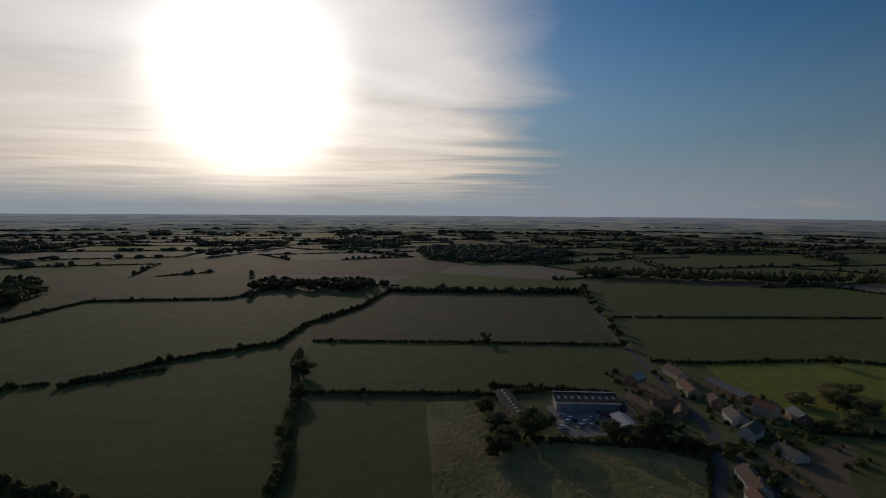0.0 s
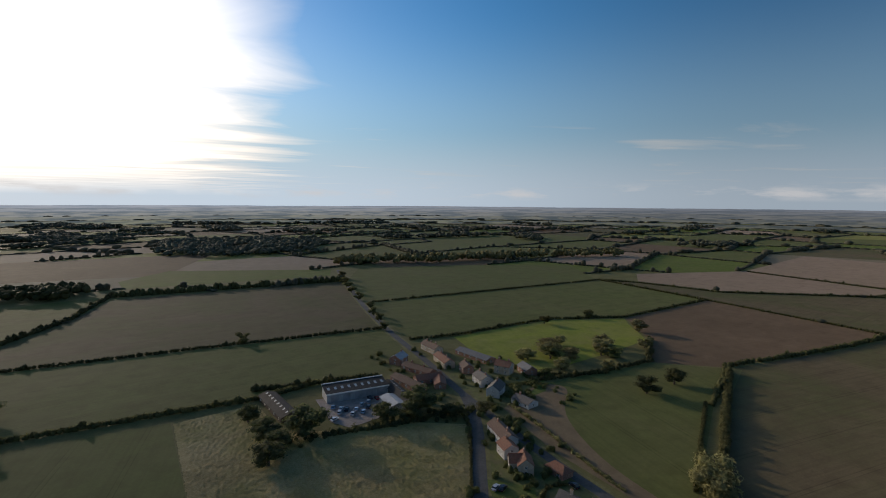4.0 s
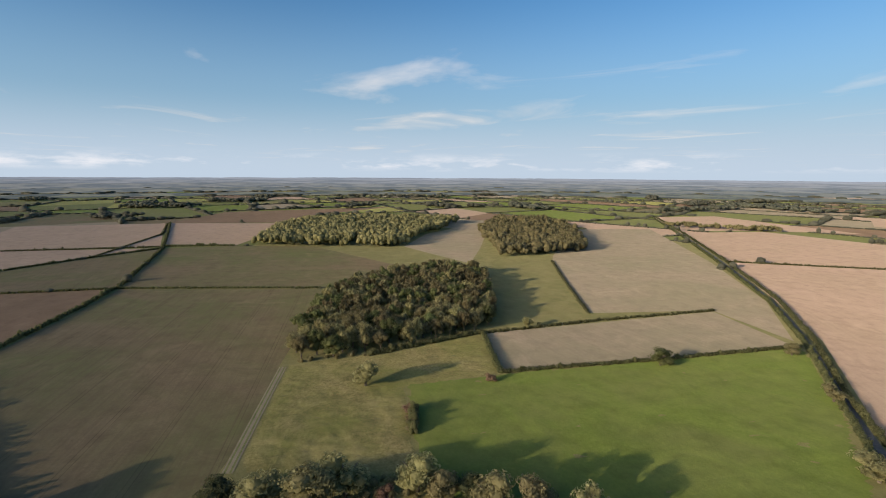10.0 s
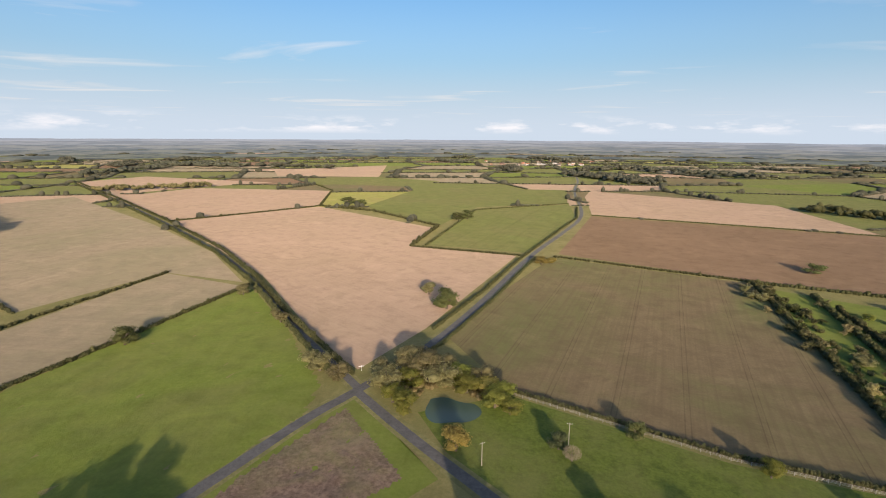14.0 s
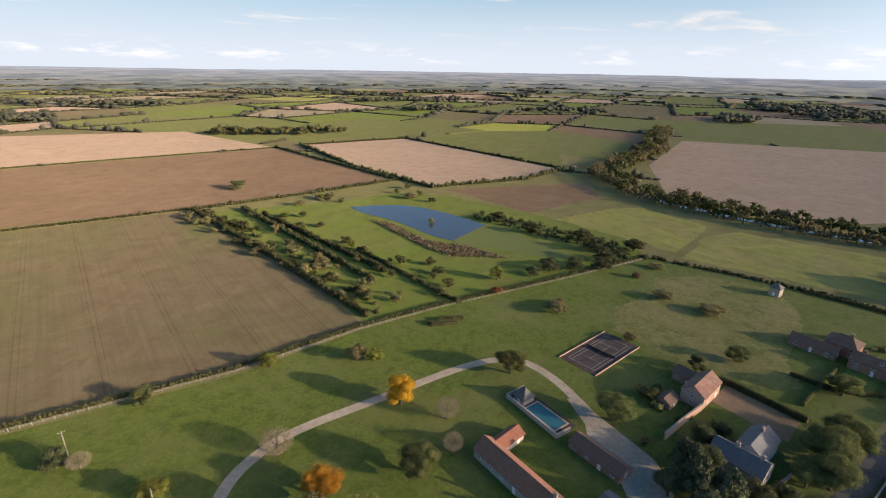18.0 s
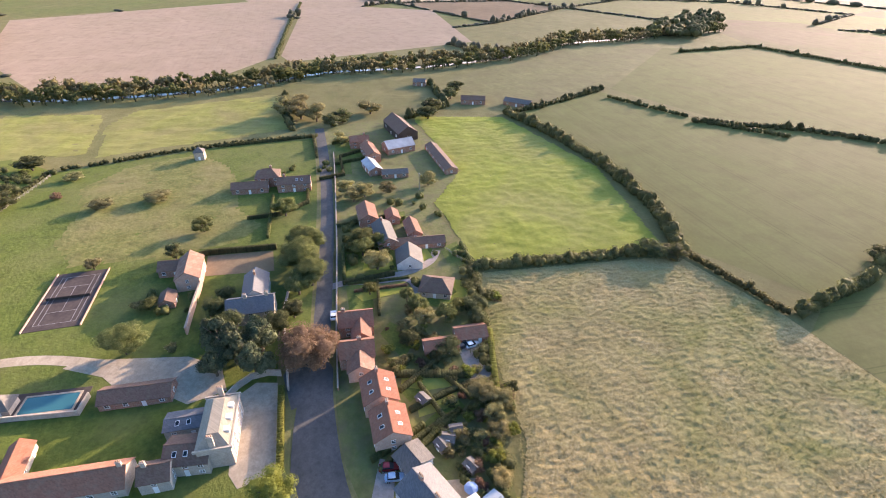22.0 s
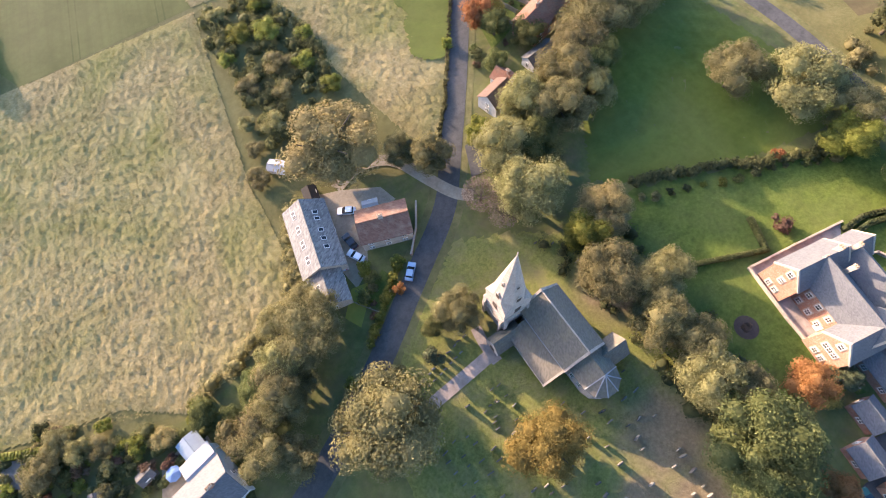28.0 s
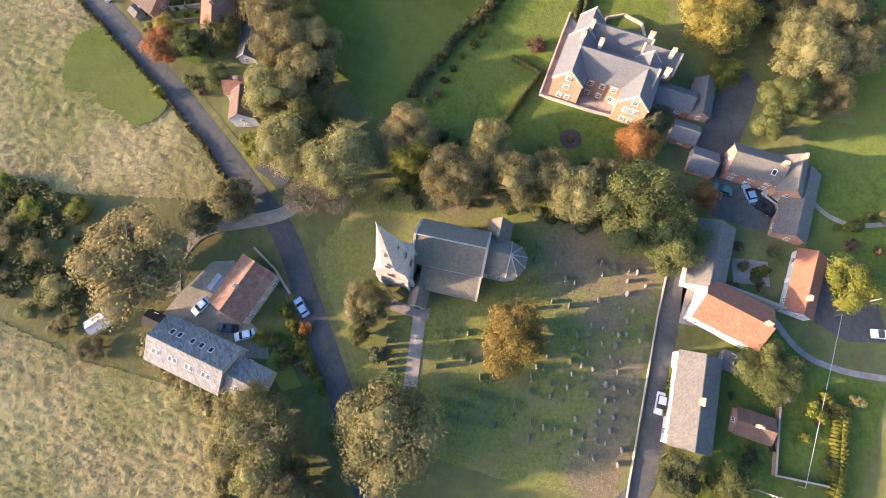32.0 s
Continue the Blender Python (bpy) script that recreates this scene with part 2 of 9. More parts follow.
def bricked(name, c1, c2, mortar, scale=1.0, stone=False):
    m, t, add, bsdf, out = material(name, 0.9)
    co = add("ShaderNodeTexCoord").outputs["Object"]
    sep = add("ShaderNodeSeparateXYZ", i0=co)
    run = add("ShaderNodeMath", dict(operation="ADD"), i0=sep.outputs[0], i1=sep.outputs[1]).outputs[0]
    v = add("ShaderNodeCombineXYZ", i0=run, i1=sep.outputs[2]).outputs[0]
    size = 2.6 if stone else 4.4
    br = add("ShaderNodeTexBrick", Vector=v, Color1=rgb(c1), Color2=rgb(c2), Mortar=rgb(mortar), Scale=size * scale, Mortar_Size=0.02)
    n = add("ShaderNodeTexNoise", Vector=co, Scale=0.8, Detail=6.0, Roughness=0.7).outputs[0]
    col = mix(add, span(add, n, 0.4, 0.75, 0, 0.55), br.outputs[0], rgb(tuple(0.55 * a for a in c1)))
    t.links.new(col, bsdf.inputs["Base Color"])
    b = add("ShaderNodeBump", Height=br.outputs[0], Strength=0.4, Distance=0.03)
    t.links.new(b.outputs[0], bsdf.inputs["Normal"])
    return m


def farmed(name, c1, c2, c3, angle=0.0, rows=0.35, tram=0.0, fine=0.9, bump=0.5, broad=0.012, patch=0.55):
    """A field: soil or crop mottled at three scales, drilled in rows along an angle, with pairs of wheel tracks."""
    m, t, add, bsdf, out = material(name, 0.95)
    bsdf.inputs["Specular IOR Level"].default_value = 0.1
    co = add("ShaderNodeTexCoord").outputs["Object"]
    turn = add("ShaderNodeMapping", i0=co)
    turn.inputs["Rotation"].default_value = (0, 0, radians(-angle))
    sep = add("ShaderNodeSeparateXYZ", i0=turn.outputs[0])
    n1 = add("ShaderNodeTexNoise", Vector=co, Scale=fine, Detail=7.0, Roughness=0.7).outputs[0]
    n2 = add("ShaderNodeTexNoise", Vector=co, Scale=broad, Detail=6.0, Roughness=0.6, Distortion=0.6).outputs[0]
    n3 = add("ShaderNodeTexNoise", Vector=co, Scale=0.09, Detail=5.0, Roughness=0.65).outputs[0]
    n4 = add("ShaderNodeTexNoise", Vector=co, Scale=0.033, Detail=6.0, Roughness=0.7, Distortion=1.2).outputs[0]
    squash = add("ShaderNodeMapping", i0=turn.outputs[0])
    squash.inputs["Scale"].default_value = (0.012, 0.5, 1)
    strip = add("ShaderNodeTexNoise", Vector=squash.outputs[0], Scale=1.0, Detail=4.0, Roughness=0.6).outputs[0]
    col = mix(add, span(add, n1, 0.3, 0.7), rgb(c1), rgb(c2))
    col = mix(add, span(add, n2, 0.4, 0.66, 0, patch), col, rgb(c3))
    col = mix(add, span(add, n3, 0.46, 0.70, 0, 0.45), col, rgb(tuple(0.62 * v for v in c1)))
    col = mix(add, span(add, n4, 0.52, 0.72, 0, 0.4), col, rgb(tuple(min(1.3 * v, 0.9) for v in c2)))
    col = mix(add, span(add, strip, 0.45, 0.75, 0, rows), col, rgb(tuple(0.62 * v for v in c2)))
    if tram:
        ph = add("ShaderNodeMath", dict(operation="FRACT"), i0=mul(add, sep.outputs[1], 1 / tram)).outputs[0]
        a = add("ShaderNodeMath", dict(operation="ABSOLUTE"), i0=add("ShaderNodeMath", dict(operation="SUBTRACT"), i0=ph, i1=0.5).outputs[0]).outputs[0]
        d = add("ShaderNodeMath", dict(operation="ABSOLUTE"), i0=add("ShaderNodeMath", dict(operation="SUBTRACT"), i0=a, i1=0.95 / tram).outputs[0]).outputs[0]
        line = mul(add, span(add, d, 0.3 / tram, 0.12 / tram), span(add, n3, 0.3, 0.6, 0.1, 0.6))
        col = mix(add, line, col, rgb(tuple(0.6 * v for v in c1)))
    t.links.new(col, bsdf.inputs["Base Color"])
    b = add("ShaderNodeBump", Height=n1, Strength=bump, Distance=0.25)
    t.links.new(b.outputs[0], bsdf.inputs["Normal"])
    return m


def leafy(name, c1, c2, spread=0.22, glow=0.48):
    """Leaves: colour differs from clump to clump and from tree to tree; light comes through them."""
    m, t, add, bsdf, out = material(name, 0.75)
    bsdf.inputs["Specular IOR Level"].default_value = 0.12
    isl = add("ShaderNodeNewGeometry").outputs["Random Per Island"]
    rnd = add("ShaderNodeObjectInfo").outputs["Random"]
    co = add("ShaderNodeTexCoord").outputs["Object"]
    n = add("ShaderNodeTexNoise", Vector=co, Scale=0.45, Detail=4.0).outputs[0]
    f = add("ShaderNodeMath", dict(operation="MULTIPLY_ADD"), i0=n, i1=0.9, i2=mul(add, isl, 0.5)).outputs[0]
    col = mix(add, span(add, f, 0.4, 0.95), rgb(c1), rgb(c2))
    hsv = add("ShaderNodeHueSaturation", Color=col, Hue=span(add, rnd, 0, 1, 0.485, 0.515), Value=span(add, rnd, 0, 1, 1 - spread, 1 + spread))
    t.links.new(hsv.outputs[0], bsdf.inputs["Base Color"])
    tl = add("ShaderNodeBsdfTranslucent", Color=hsv.outputs[0])
    mx = add("ShaderNodeMixShader", Fac=glow)
    t.links.new(bsdf.outputs[0], mx.inputs[1])
    t.links.new(tl.outputs[0], mx.inputs[2])
    t.links.new(mx.outputs[0], out.inputs[0])
    return m


def plain(name, c, rough=0.5, metal=0.0, spec=0.4):
    m, t, add, bsdf, out = material(name, rough, metal)
    bsdf.inputs["Specular IOR Level"].default_value = spec
    n = add("ShaderNodeTexNoise", Vector=add("ShaderNodeTexCoord").outputs["Object"], Scale=1.7, Detail=5.0).outputs[0]
    t.links.new(mix(add, span(add, n, 0.4, 0.8, 0, 0.35), rgb(c), rgb(tuple(0.7 * v for v in c))), bsdf.inputs["Base Color"])
    return m


M = {}
M["lawn"] = surface("lawn", (0.082, 0.120, 0.018), (0.146, 0.188, 0.036), 1.3, 0.07, 0.95, 0.7, 0.25, third=(0.140, 0.152, 0.046))
M["park"] = surface("park_grass", (0.072, 0.102, 0.014), (0.126, 0.156, 0.026), 0.9, 0.035, 0.95, 0.8, 0.3, third=(0.165, 0.158, 0.055))
M["pasture"] = farmed("pasture", (0.110, 0.146, 0.026), (0.152, 0.184, 0.038), (0.160, 0.158, 0.052), 20, 0.2, 0, 0.7, 0.7, 0.03)
M["bright"] = farmed("bright_pasture", (0.205, 0.245, 0.033), (0.310, 0.325, 0.054), (0.300, 0.250, 0.100), 70, 0.25, 0, 0.5, 0.9, 0.03)
M["rough"] = farmed("rough_grass", (0.150, 0.140, 0.052), (0.225, 0.195, 0.085), (0.130, 0.135, 0.045), 50, 0.2, 0, 0.9, 0.9, 0.04)
M["meadow"] = farmed("tussock_meadow", (0.262, 0.200, 0.076), (0.520, 0.405, 0.205), (0.225, 0.228, 0.056), 30, 0.3, 0, 1.6, 1.0, 0.028, 0.75)
M["headland"] = farmed("bare_headland", (0.21, 0.15, 0.092), (0.27, 0.195, 0.12), (0.17, 0.14, 0.07), 60, 0.2, 0, 0.7, 0.5)
M["tussock"] = farmed("rough_tussocks", (0.115, 0.104, 0.035), (0.310, 0.255, 0.105), (0.145, 0.152, 0.038), 100, 0.25, 0, 0.7, 1.0, 0.03, 0.8)
M["heath"] = farmed("brown_rough", (0.090, 0.060, 0.044), (0.250, 0.180, 0.130), (0.150, 0.160, 0.055), 100, 0.3, 0, 0.7, 1.0, 0.05)
M["hill"] = farmed("hill_pasture", (0.200, 0.210, 0.050), (0.285, 0.275, 0.078), (0.250, 0.195, 0.095), 65, 0.5, 0, 0.5, 0.7, 0.03)
M["marsh"] = farmed("marsh", (0.150, 0.148, 0.055), (0.225, 0.205, 0.085), (0.150, 0.120, 0.062), 10, 0.3, 0, 0.3, 0.7, 0.03)
def worn_grass():
    """Churchyard turf, worn bare or littered with leaves in places of its own."""
    m, t, add, bsdf, out = material("churchyard_grass", 0.95)
    co = add("ShaderNodeTexCoord").outputs["Object"]
    n1 = add("ShaderNodeTexNoise", Vector=co, Scale=1.3, Detail=9.0, Roughness=0.8).outputs[0]
    n2 = add("ShaderNodeTexNoise", Vector=co, Scale=0.16, Detail=6.0, Roughness=0.65).outputs[0]
    col = mix(add, span(add, n1, 0.3, 0.7), rgb((0.098, 0.120, 0.022)), rgb((0.300, 0.292, 0.085)))
    col = mix(add, span(add, n2, 0.45, 0.68, 0, 0.7), col, rgb((0.24, 0.20, 0.10)))
    bare = None
    for x, y, r in ((38, -6, 11), (36, -17, 8), (16, -19, 9), (6, -19, 8), (-1, -17, 8), (47, 22, 10), (28, -12, 6)):
        d = add("ShaderNodeVectorMath", dict(operation="DISTANCE"), i0=co, i1=Vector((x, y, 0))).outputs["Value"]
        d2 = add("ShaderNodeMath", dict(operation="MULTIPLY_ADD"), i0=n2, i1=r * 1.1, i2=d).outputs[0]
        f = span(add, d2, 1.5 * r, 1.0 * r, 0, 0.85)
        bare = f if bare is None else add("ShaderNodeMath", dict(operation="MAXIMUM"), i0=bare, i1=f).outputs[0]
    earth = mix(add, span(add, n1, 0.35, 0.65), rgb((0.155, 0.110, 0.070)), rgb((0.29, 0.215, 0.140)))
    col = mix(add, bare, col, earth)
    t.links.new(col, bsdf.inputs["Base Color"])
    b = add("ShaderNodeBump", Height=n1, Strength=0.9, Distance=0.3)
    t.links.new(b.outputs[0], bsdf.inputs["Normal"])
    return m


M["yard_grass"] = worn_grass()
M["reed"] = surface("reeds", (0.26, 0.19, 0.11), (0.17, 0.12, 0.07), 0.8, 0.1, 0.95, 0.9, 0.3)
for key, ang in (("a", 8), ("b", 174), ("c", 80), ("d", 150)):
    M["stub" + key] = farmed("stubble", (0.325, 0.228, 0.155), (0.380, 0.272, 0.188), (0.295, 0.220, 0.140), ang, 0.3, 0, 0.8, 0.3)
    M["olive" + key] = farmed("seedling_field", (0.140, 0.106, 0.058), (0.178, 0.136, 0.075), (0.102, 0.120, 0.038), ang, 0.55, 24, 0.8, 0.3, 0.009, 0.8)
    M["brown" + key] = farmed("ploughed_field", (0.178, 0.116, 0.068), (0.218, 0.147, 0.088), (0.145, 0.098, 0.056), ang, 0.4, 0, 0.7, 0.5)
    M["green" + key] = farmed("green_crop", (0.118, 0.132, 0.038), (0.155, 0.166, 0.052), (0.172, 0.150, 0.064), ang, 0.45, 24, 0.7, 0.35)
    M["tan" + key] = farmed("dry_field", (0.235, 0.188, 0.122), (0.282, 0.228, 0.150), (0.195, 0.180, 0.098), ang, 0.35, 0, 0.6, 0.35)
M["asphalt"] = surface("asphalt", (0.090, 0.089, 0.086), (0.120, 0.118, 0.113), 2.5, 0.12, 0.85, 0.3, 0.02, third=(0.05, 0.05, 0.048))
M["gravel"] = surface("gravel", (0.36, 0.295, 0.215), (0.46, 0.385, 0.29), 2.0, 0.15, 0.95, 0.4, 0.03, third=(0.25, 0.205, 0.15))
M["path"] = surface("path_asphalt", (0.33, 0.278, 0.245), (0.39, 0.328, 0.29), 3.0, 0.3, 0.9, 0.2, 0.02)
M["verge"] = surface("verge_grass", (0.145, 0.145, 0.050), (0.235, 0.205, 0.090), 0.8, 0.1, 0.95, 0.8, 0.25)
M["soil"] = surface("garden_ground", (0.125, 0.145, 0.040), (0.185, 0.180, 0.066), 0.6, 0.2, 0.95, 0.7, 0.25, third=(0.15, 0.12, 0.072))
M["slate"] = tiled("slate", (0.105, 0.107, 0.114), (0.145, 0.147, 0.152), 0.13, 0.6, (0.18, 0.178, 0.168), 0.35, 0.3)
M["slate_worn"] = tiled("worn_slate", (0.115, 0.108, 0.1), (0.16, 0.148, 0.136), 0.13, 0.72, (0.2, 0.178, 0.14), 0.5, 0.15)
M["pantile"] = tiled("red_pantile", (0.25, 0.115, 0.075), (0.33, 0.155, 0.10), 0.2, 0.8, (0.28, 0.20, 0.14), 0.55, 0.2)
M["orange"] = tiled("orange_pantile", (0.28, 0.115, 0.072), (0.345, 0.15, 0.096), 0.2, 0.85, (0.28, 0.185, 0.135), 0.4, 0.12)
M["chapel_slate"] = tiled("lichened_slate", (0.12, 0.119, 0.118), (0.26, 0.256, 0.246), 0.28, 0.7, (0.30, 0.29, 0.265), 0.55, 0.25)
M["church_slate"] = tiled("mossy_slate", (0.145, 0.130, 0.106), (0.20, 0.180, 0.146), 0.2, 0.8, (0.235, 0.205, 0.130), 0.5, 0.15)
M["stone_slate"] = tiled("stone_slate", (0.30, 0.262, 0.20), (0.37, 0.325, 0.25), 0.2, 0.85, (0.24, 0.22, 0.17), 0.5, 0.15)
M["brown_tile"] = tiled("brown_tile", (0.15, 0.09, 0.065), (0.2, 0.12, 0.09), 0.16, 0.8, (0.22, 0.17, 0.11), 0.45)
M["rust_tile"] = tiled("weathered_tile", (0.175, 0.090, 0.064), (0.24, 0.128, 0.09), 0.18, 0.75, (0.31, 0.235, 0.175), 0.7)
M["sheet"] = surface("roof_sheet", (0.36, 0.37, 0.38), (0.44, 0.45, 0.46), 0.6, 0.1, 0.5, 0.1, 0.02)
M["dark_sheet"] = surface("dark_sheet", (0.034, 0.032, 0.032), (0.052, 0.049, 0.048), 0.6, 0.1, 0.9, 0.1, 0.02)
M["lead"] = surface("lead_roof", (0.3, 0.3, 0.31), (0.37, 0.37, 0.38), 0.6, 0.3, 0.5, 0.1, 0.02)
M["brick"] = bricked("red_brick", (0.33, 0.15, 0.095), (0.41, 0.2, 0.13), (0.4, 0.34, 0.28))
M["pink_brick"] = bricked("pale_brick", (0.5, 0.29, 0.2), (0.58, 0.36, 0.26), (0.5, 0.42, 0.34))
M["stone"] = bricked("limestone", (0.44, 0.36, 0.28), (0.54, 0.45, 0.36), (0.36, 0.30, 0.24), 1.0, True)
M["ashlar"] = bricked("church_stone", (0.40, 0.335, 0.28), (0.48, 0.41, 0.345), (0.32, 0.275, 0.235), 0.75, True)
M["cream"] = surface("cream_render", (0.50, 0.42, 0.32), (0.56, 0.475, 0.37), 2.0, 0.4, 0.9, 0.15, 0.01)
M["white"] = surface("white_render", (0.53, 0.51, 0.48), (0.60, 0.58, 0.55), 2.0, 0.4, 0.85, 0.12, 0.01, third=(0.49, 0.465, 0.425))
M["frame"] = plain("white_paint", (0.8, 0.79, 0.76), 0.45)
M["glass"] = plain("window_glass", (0.02, 0.022, 0.026), 0.08, 0.0, 0.6)
M["glazing"] = plain("conservatory_glass", (0.32, 0.36, 0.38), 0.12, 0.0, 0.7)
M["wood"] = surface("weathered_wood", (0.25, 0.235, 0.19), (0.33, 0.31, 0.255), 3.0, 0.3, 0.85, 0.3, 0.02, per_object=0.15)
M["bark"] = surface("bark", (0.11, 0.085, 0.06), (0.17, 0.14, 0.1), 2.5, 0.4, 0.95, 0.7, 0.05)
M["dark_wood"] = surface("dark_stained_wood", (0.06, 0.045, 0.035), (0.09, 0.065, 0.05), 2.0, 0.3, 0.8, 0.3, 0.02)
M["grave"] = surface("gravestone", (0.14, 0.13, 0.112), (0.21, 0.195, 0.17), 2.5, 0.7, 0.9, 0.3, 0.02, per_object=0.35)
M["pot"] = plain("clay_pot", (0.5, 0.3, 0.18), 0.8)
M["tyre"] = plain("tyre_rubber", (0.02, 0.02, 0.02), 0.8)
M["rim"] = plain("wheel_rim", (0.5, 0.5, 0.52), 0.35, 0.9)
M["line"] = plain("worn_white_line", (0.34, 0.33, 0.32), 0.8)
M["court"] = surface("court_surface", (0.066, 0.050, 0.045), (0.090, 0.068, 0.060), 1.5, 0.2, 0.9, 0.2, 0.02)
LEAF = {
    "green": leafy("leaf_green", (0.09, 0.105, 0.036), (0.18, 0.19, 0.072)),
    "olive": leafy("leaf_olive", (0.165, 0.152, 0.066), (0.300, 0.270, 0.125)),
    "dark": leafy("leaf_dark", (0.065, 0.075, 0.034), (0.125, 0.135, 0.06)),
    "yellow": leafy("leaf_yellow", (0.2, 0.165, 0.045), (0.37, 0.285, 0.085)),
    "gold": leafy("leaf_gold", (0.36, 0.19, 0.02), (0.55, 0.31, 0.04)),
    "straw": leafy("leaf_straw", (0.25, 0.21, 0.095), (0.39, 0.325, 0.15)),
    "rust": leafy("leaf_rust", (0.26, 0.112, 0.046), (0.41, 0.2, 0.085)),
    "copper": leafy("leaf_copper", (0.140, 0.088, 0.058), (0.245, 0.155, 0.105)),
    "lime": leafy("leaf_lime", (0.14, 0.155, 0.03), (0.25, 0.25, 0.06)),
    "hedge": leafy("leaf_hedge", (0.082, 0.084, 0.034), (0.155, 0.152, 0.064)),
    "wood": leafy("leaf_wood", (0.150, 0.136, 0.060), (0.290, 0.250, 0.115), 0.35),
    # far foliage: distance haze is put into the leaf colour, paler and greyer
    "far": leafy("leaf_far_hazed", (0.10, 0.105, 0.072), (0.17, 0.17, 0.115), 0.1, 0.45),
    "conifer": leafy("needle", (0.058, 0.070, 0.038), (0.125, 0.138, 0.070), 0.2, 0.15),
    "bare": leafy("twig", (0.17, 0.13, 0.085), (0.26, 0.21, 0.15), 0.15, 0.05),
}


# ---- tools ----
def link_mesh(name, V, F, mat, parent=None, smooth=False):
    """A mesh object from arrays of places and faces of one size."""
    V, F = np.asarray(V, np.float32), np.asarray(F, np.int32)
    me = bpy.data.meshes.new(name)
    n, k = F.shape
    me.vertices.add(len(V))
    me.vertices.foreach_set("co", V.ravel())
    me.loops.add(n * k)
    me.loops.foreach_set("vertex_index", F.ravel())
    me.polygons.add(n)
    me.polygons.foreach_set("loop_start", np.arange(0, n * k, k, dtype=np.int32))
    me.polygons.foreach_set("loop_total", np.full(n, k, np.int32))
    me.update(calc_edges=True)
    if smooth:
        me.polygons.foreach_set("use_smooth", np.ones(n, bool))
    me.materials.append(mat)
    ob = new(name, me)
    ob.parent = parent
    return ob


def part(name, bm, mat, parent=None, label="", smooth=False):
    me = bpy.data.meshes.new(name)
    bmesh.ops.recalc_face_normals(bm, faces=bm.faces)
    bm.to_mesh(me)
    bm.free()
    me.materials.append(mat)
    if smooth:
        for p in me.polygons:
            p.use_smooth = True
    ob = new(name, me)
    ob.parent = parent
    return tagged(ob, label)


def empty(name, m, label, category, group="", kind=""):
    ob = new(name)
    ob.empty_display_size = 0.5
    ob.matrix_basis = m
    return tagged(ob, label, category, group, kind)


def box(bm, x0, x1, y0, y1, z0, z1):
    v = [bm.verts.new(p) for p in ((x0, y0, z0), (x1, y0, z0), (x1, y1, z0), (x0, y1, z0), (x0, y0, z1), (x1, y0, z1), (x1, y1, z1), (x0, y1, z1))]
    for f in ((0, 3, 2, 1), (4, 5, 6, 7), (0, 1, 5, 4), (1, 2, 6, 5), (2, 3, 7, 6), (3, 0, 4, 7)):
        bm.faces.new([v[i] for i in f])
    return v


def prism(bm, outline, axis, a, b):
    """Extrude an outline of (u, z) pairs along x or y from a to b."""
    put = (lambda u, z, s: (s, u, z)) if axis == "x" else (lambda u, z, s: (u, s, z))
    lo = [bm.verts.new(put(u, z, a)) for u, z in outline]
    hi = [bm.verts.new(put(u, z, b)) for u, z in outline]
    n = len(lo)
    bm.faces.new(lo[::-1])
    bm.faces.new(hi)
    for i in range(n):
        bm.faces.new((lo[i], lo[(i + 1) % n], hi[(i + 1) % n], hi[i]))


def block(name, x0, x1, y0, y1, z0, z1, mat, parent=None, label="", bevel=0.0):
    bm = bmesh.new()
    box(bm, x0, x1, y0, y1, z0, z1)
    if bevel:
        bmesh.ops.bevel(bm, geom=bm.edges[:], offset=bevel, segments=1, affect="EDGES")
    return part(name, bm, mat, parent, label)


def inside(P, poly):
    """Which of the points P (n, 2) lie in the polygon."""
    poly = np.asarray(poly, float)
    x, y = P[:, 0], P[:, 1]
    hit = np.zeros(len(P), bool)
    for (x0, y0), (x1, y1) in zip(poly, np.roll(poly, -1, 0)):
        cross = (y0 > y) != (y1 > y)
        with np.errstate(divide="ignore", invalid="ignore"):
            hit ^= cross & (x < (x1 - x0) * (y - y0) / (y1 - y0 + 1e-12) + x0)
    return hit


def along(points, step):
    """Places and headings every step metres along a line of corners."""
    out = []
    for (x0, y0), (x1, y1) in zip(points, points[1:]):
        d = math.hypot(x1 - x0, y1 - y0)
        n = max(1, round(d / step))
        out += [(x0 + (x1 - x0) * i / n, y0 + (y1 - y0) * i / n, math.atan2(y1 - y0, x1 - x0)) for i in range(n)]
    out.append((*points[-1], out[-1][2]))
    return out


def rounded(points, times=2):
    """The line with its corners cut, so that it bends softly."""
    for _ in range(times):
        cut = [points[0]]
        for a, b in zip(points, points[1:]):
            cut += [(0.75 * a[0] + 0.25 * b[0], 0.75 * a[1] + 0.25 * b[1]), (0.25 * a[0] + 0.75 * b[0], 0.25 * a[1] + 0.75 * b[1])]
        points = cut + [points[-1]]
    return points


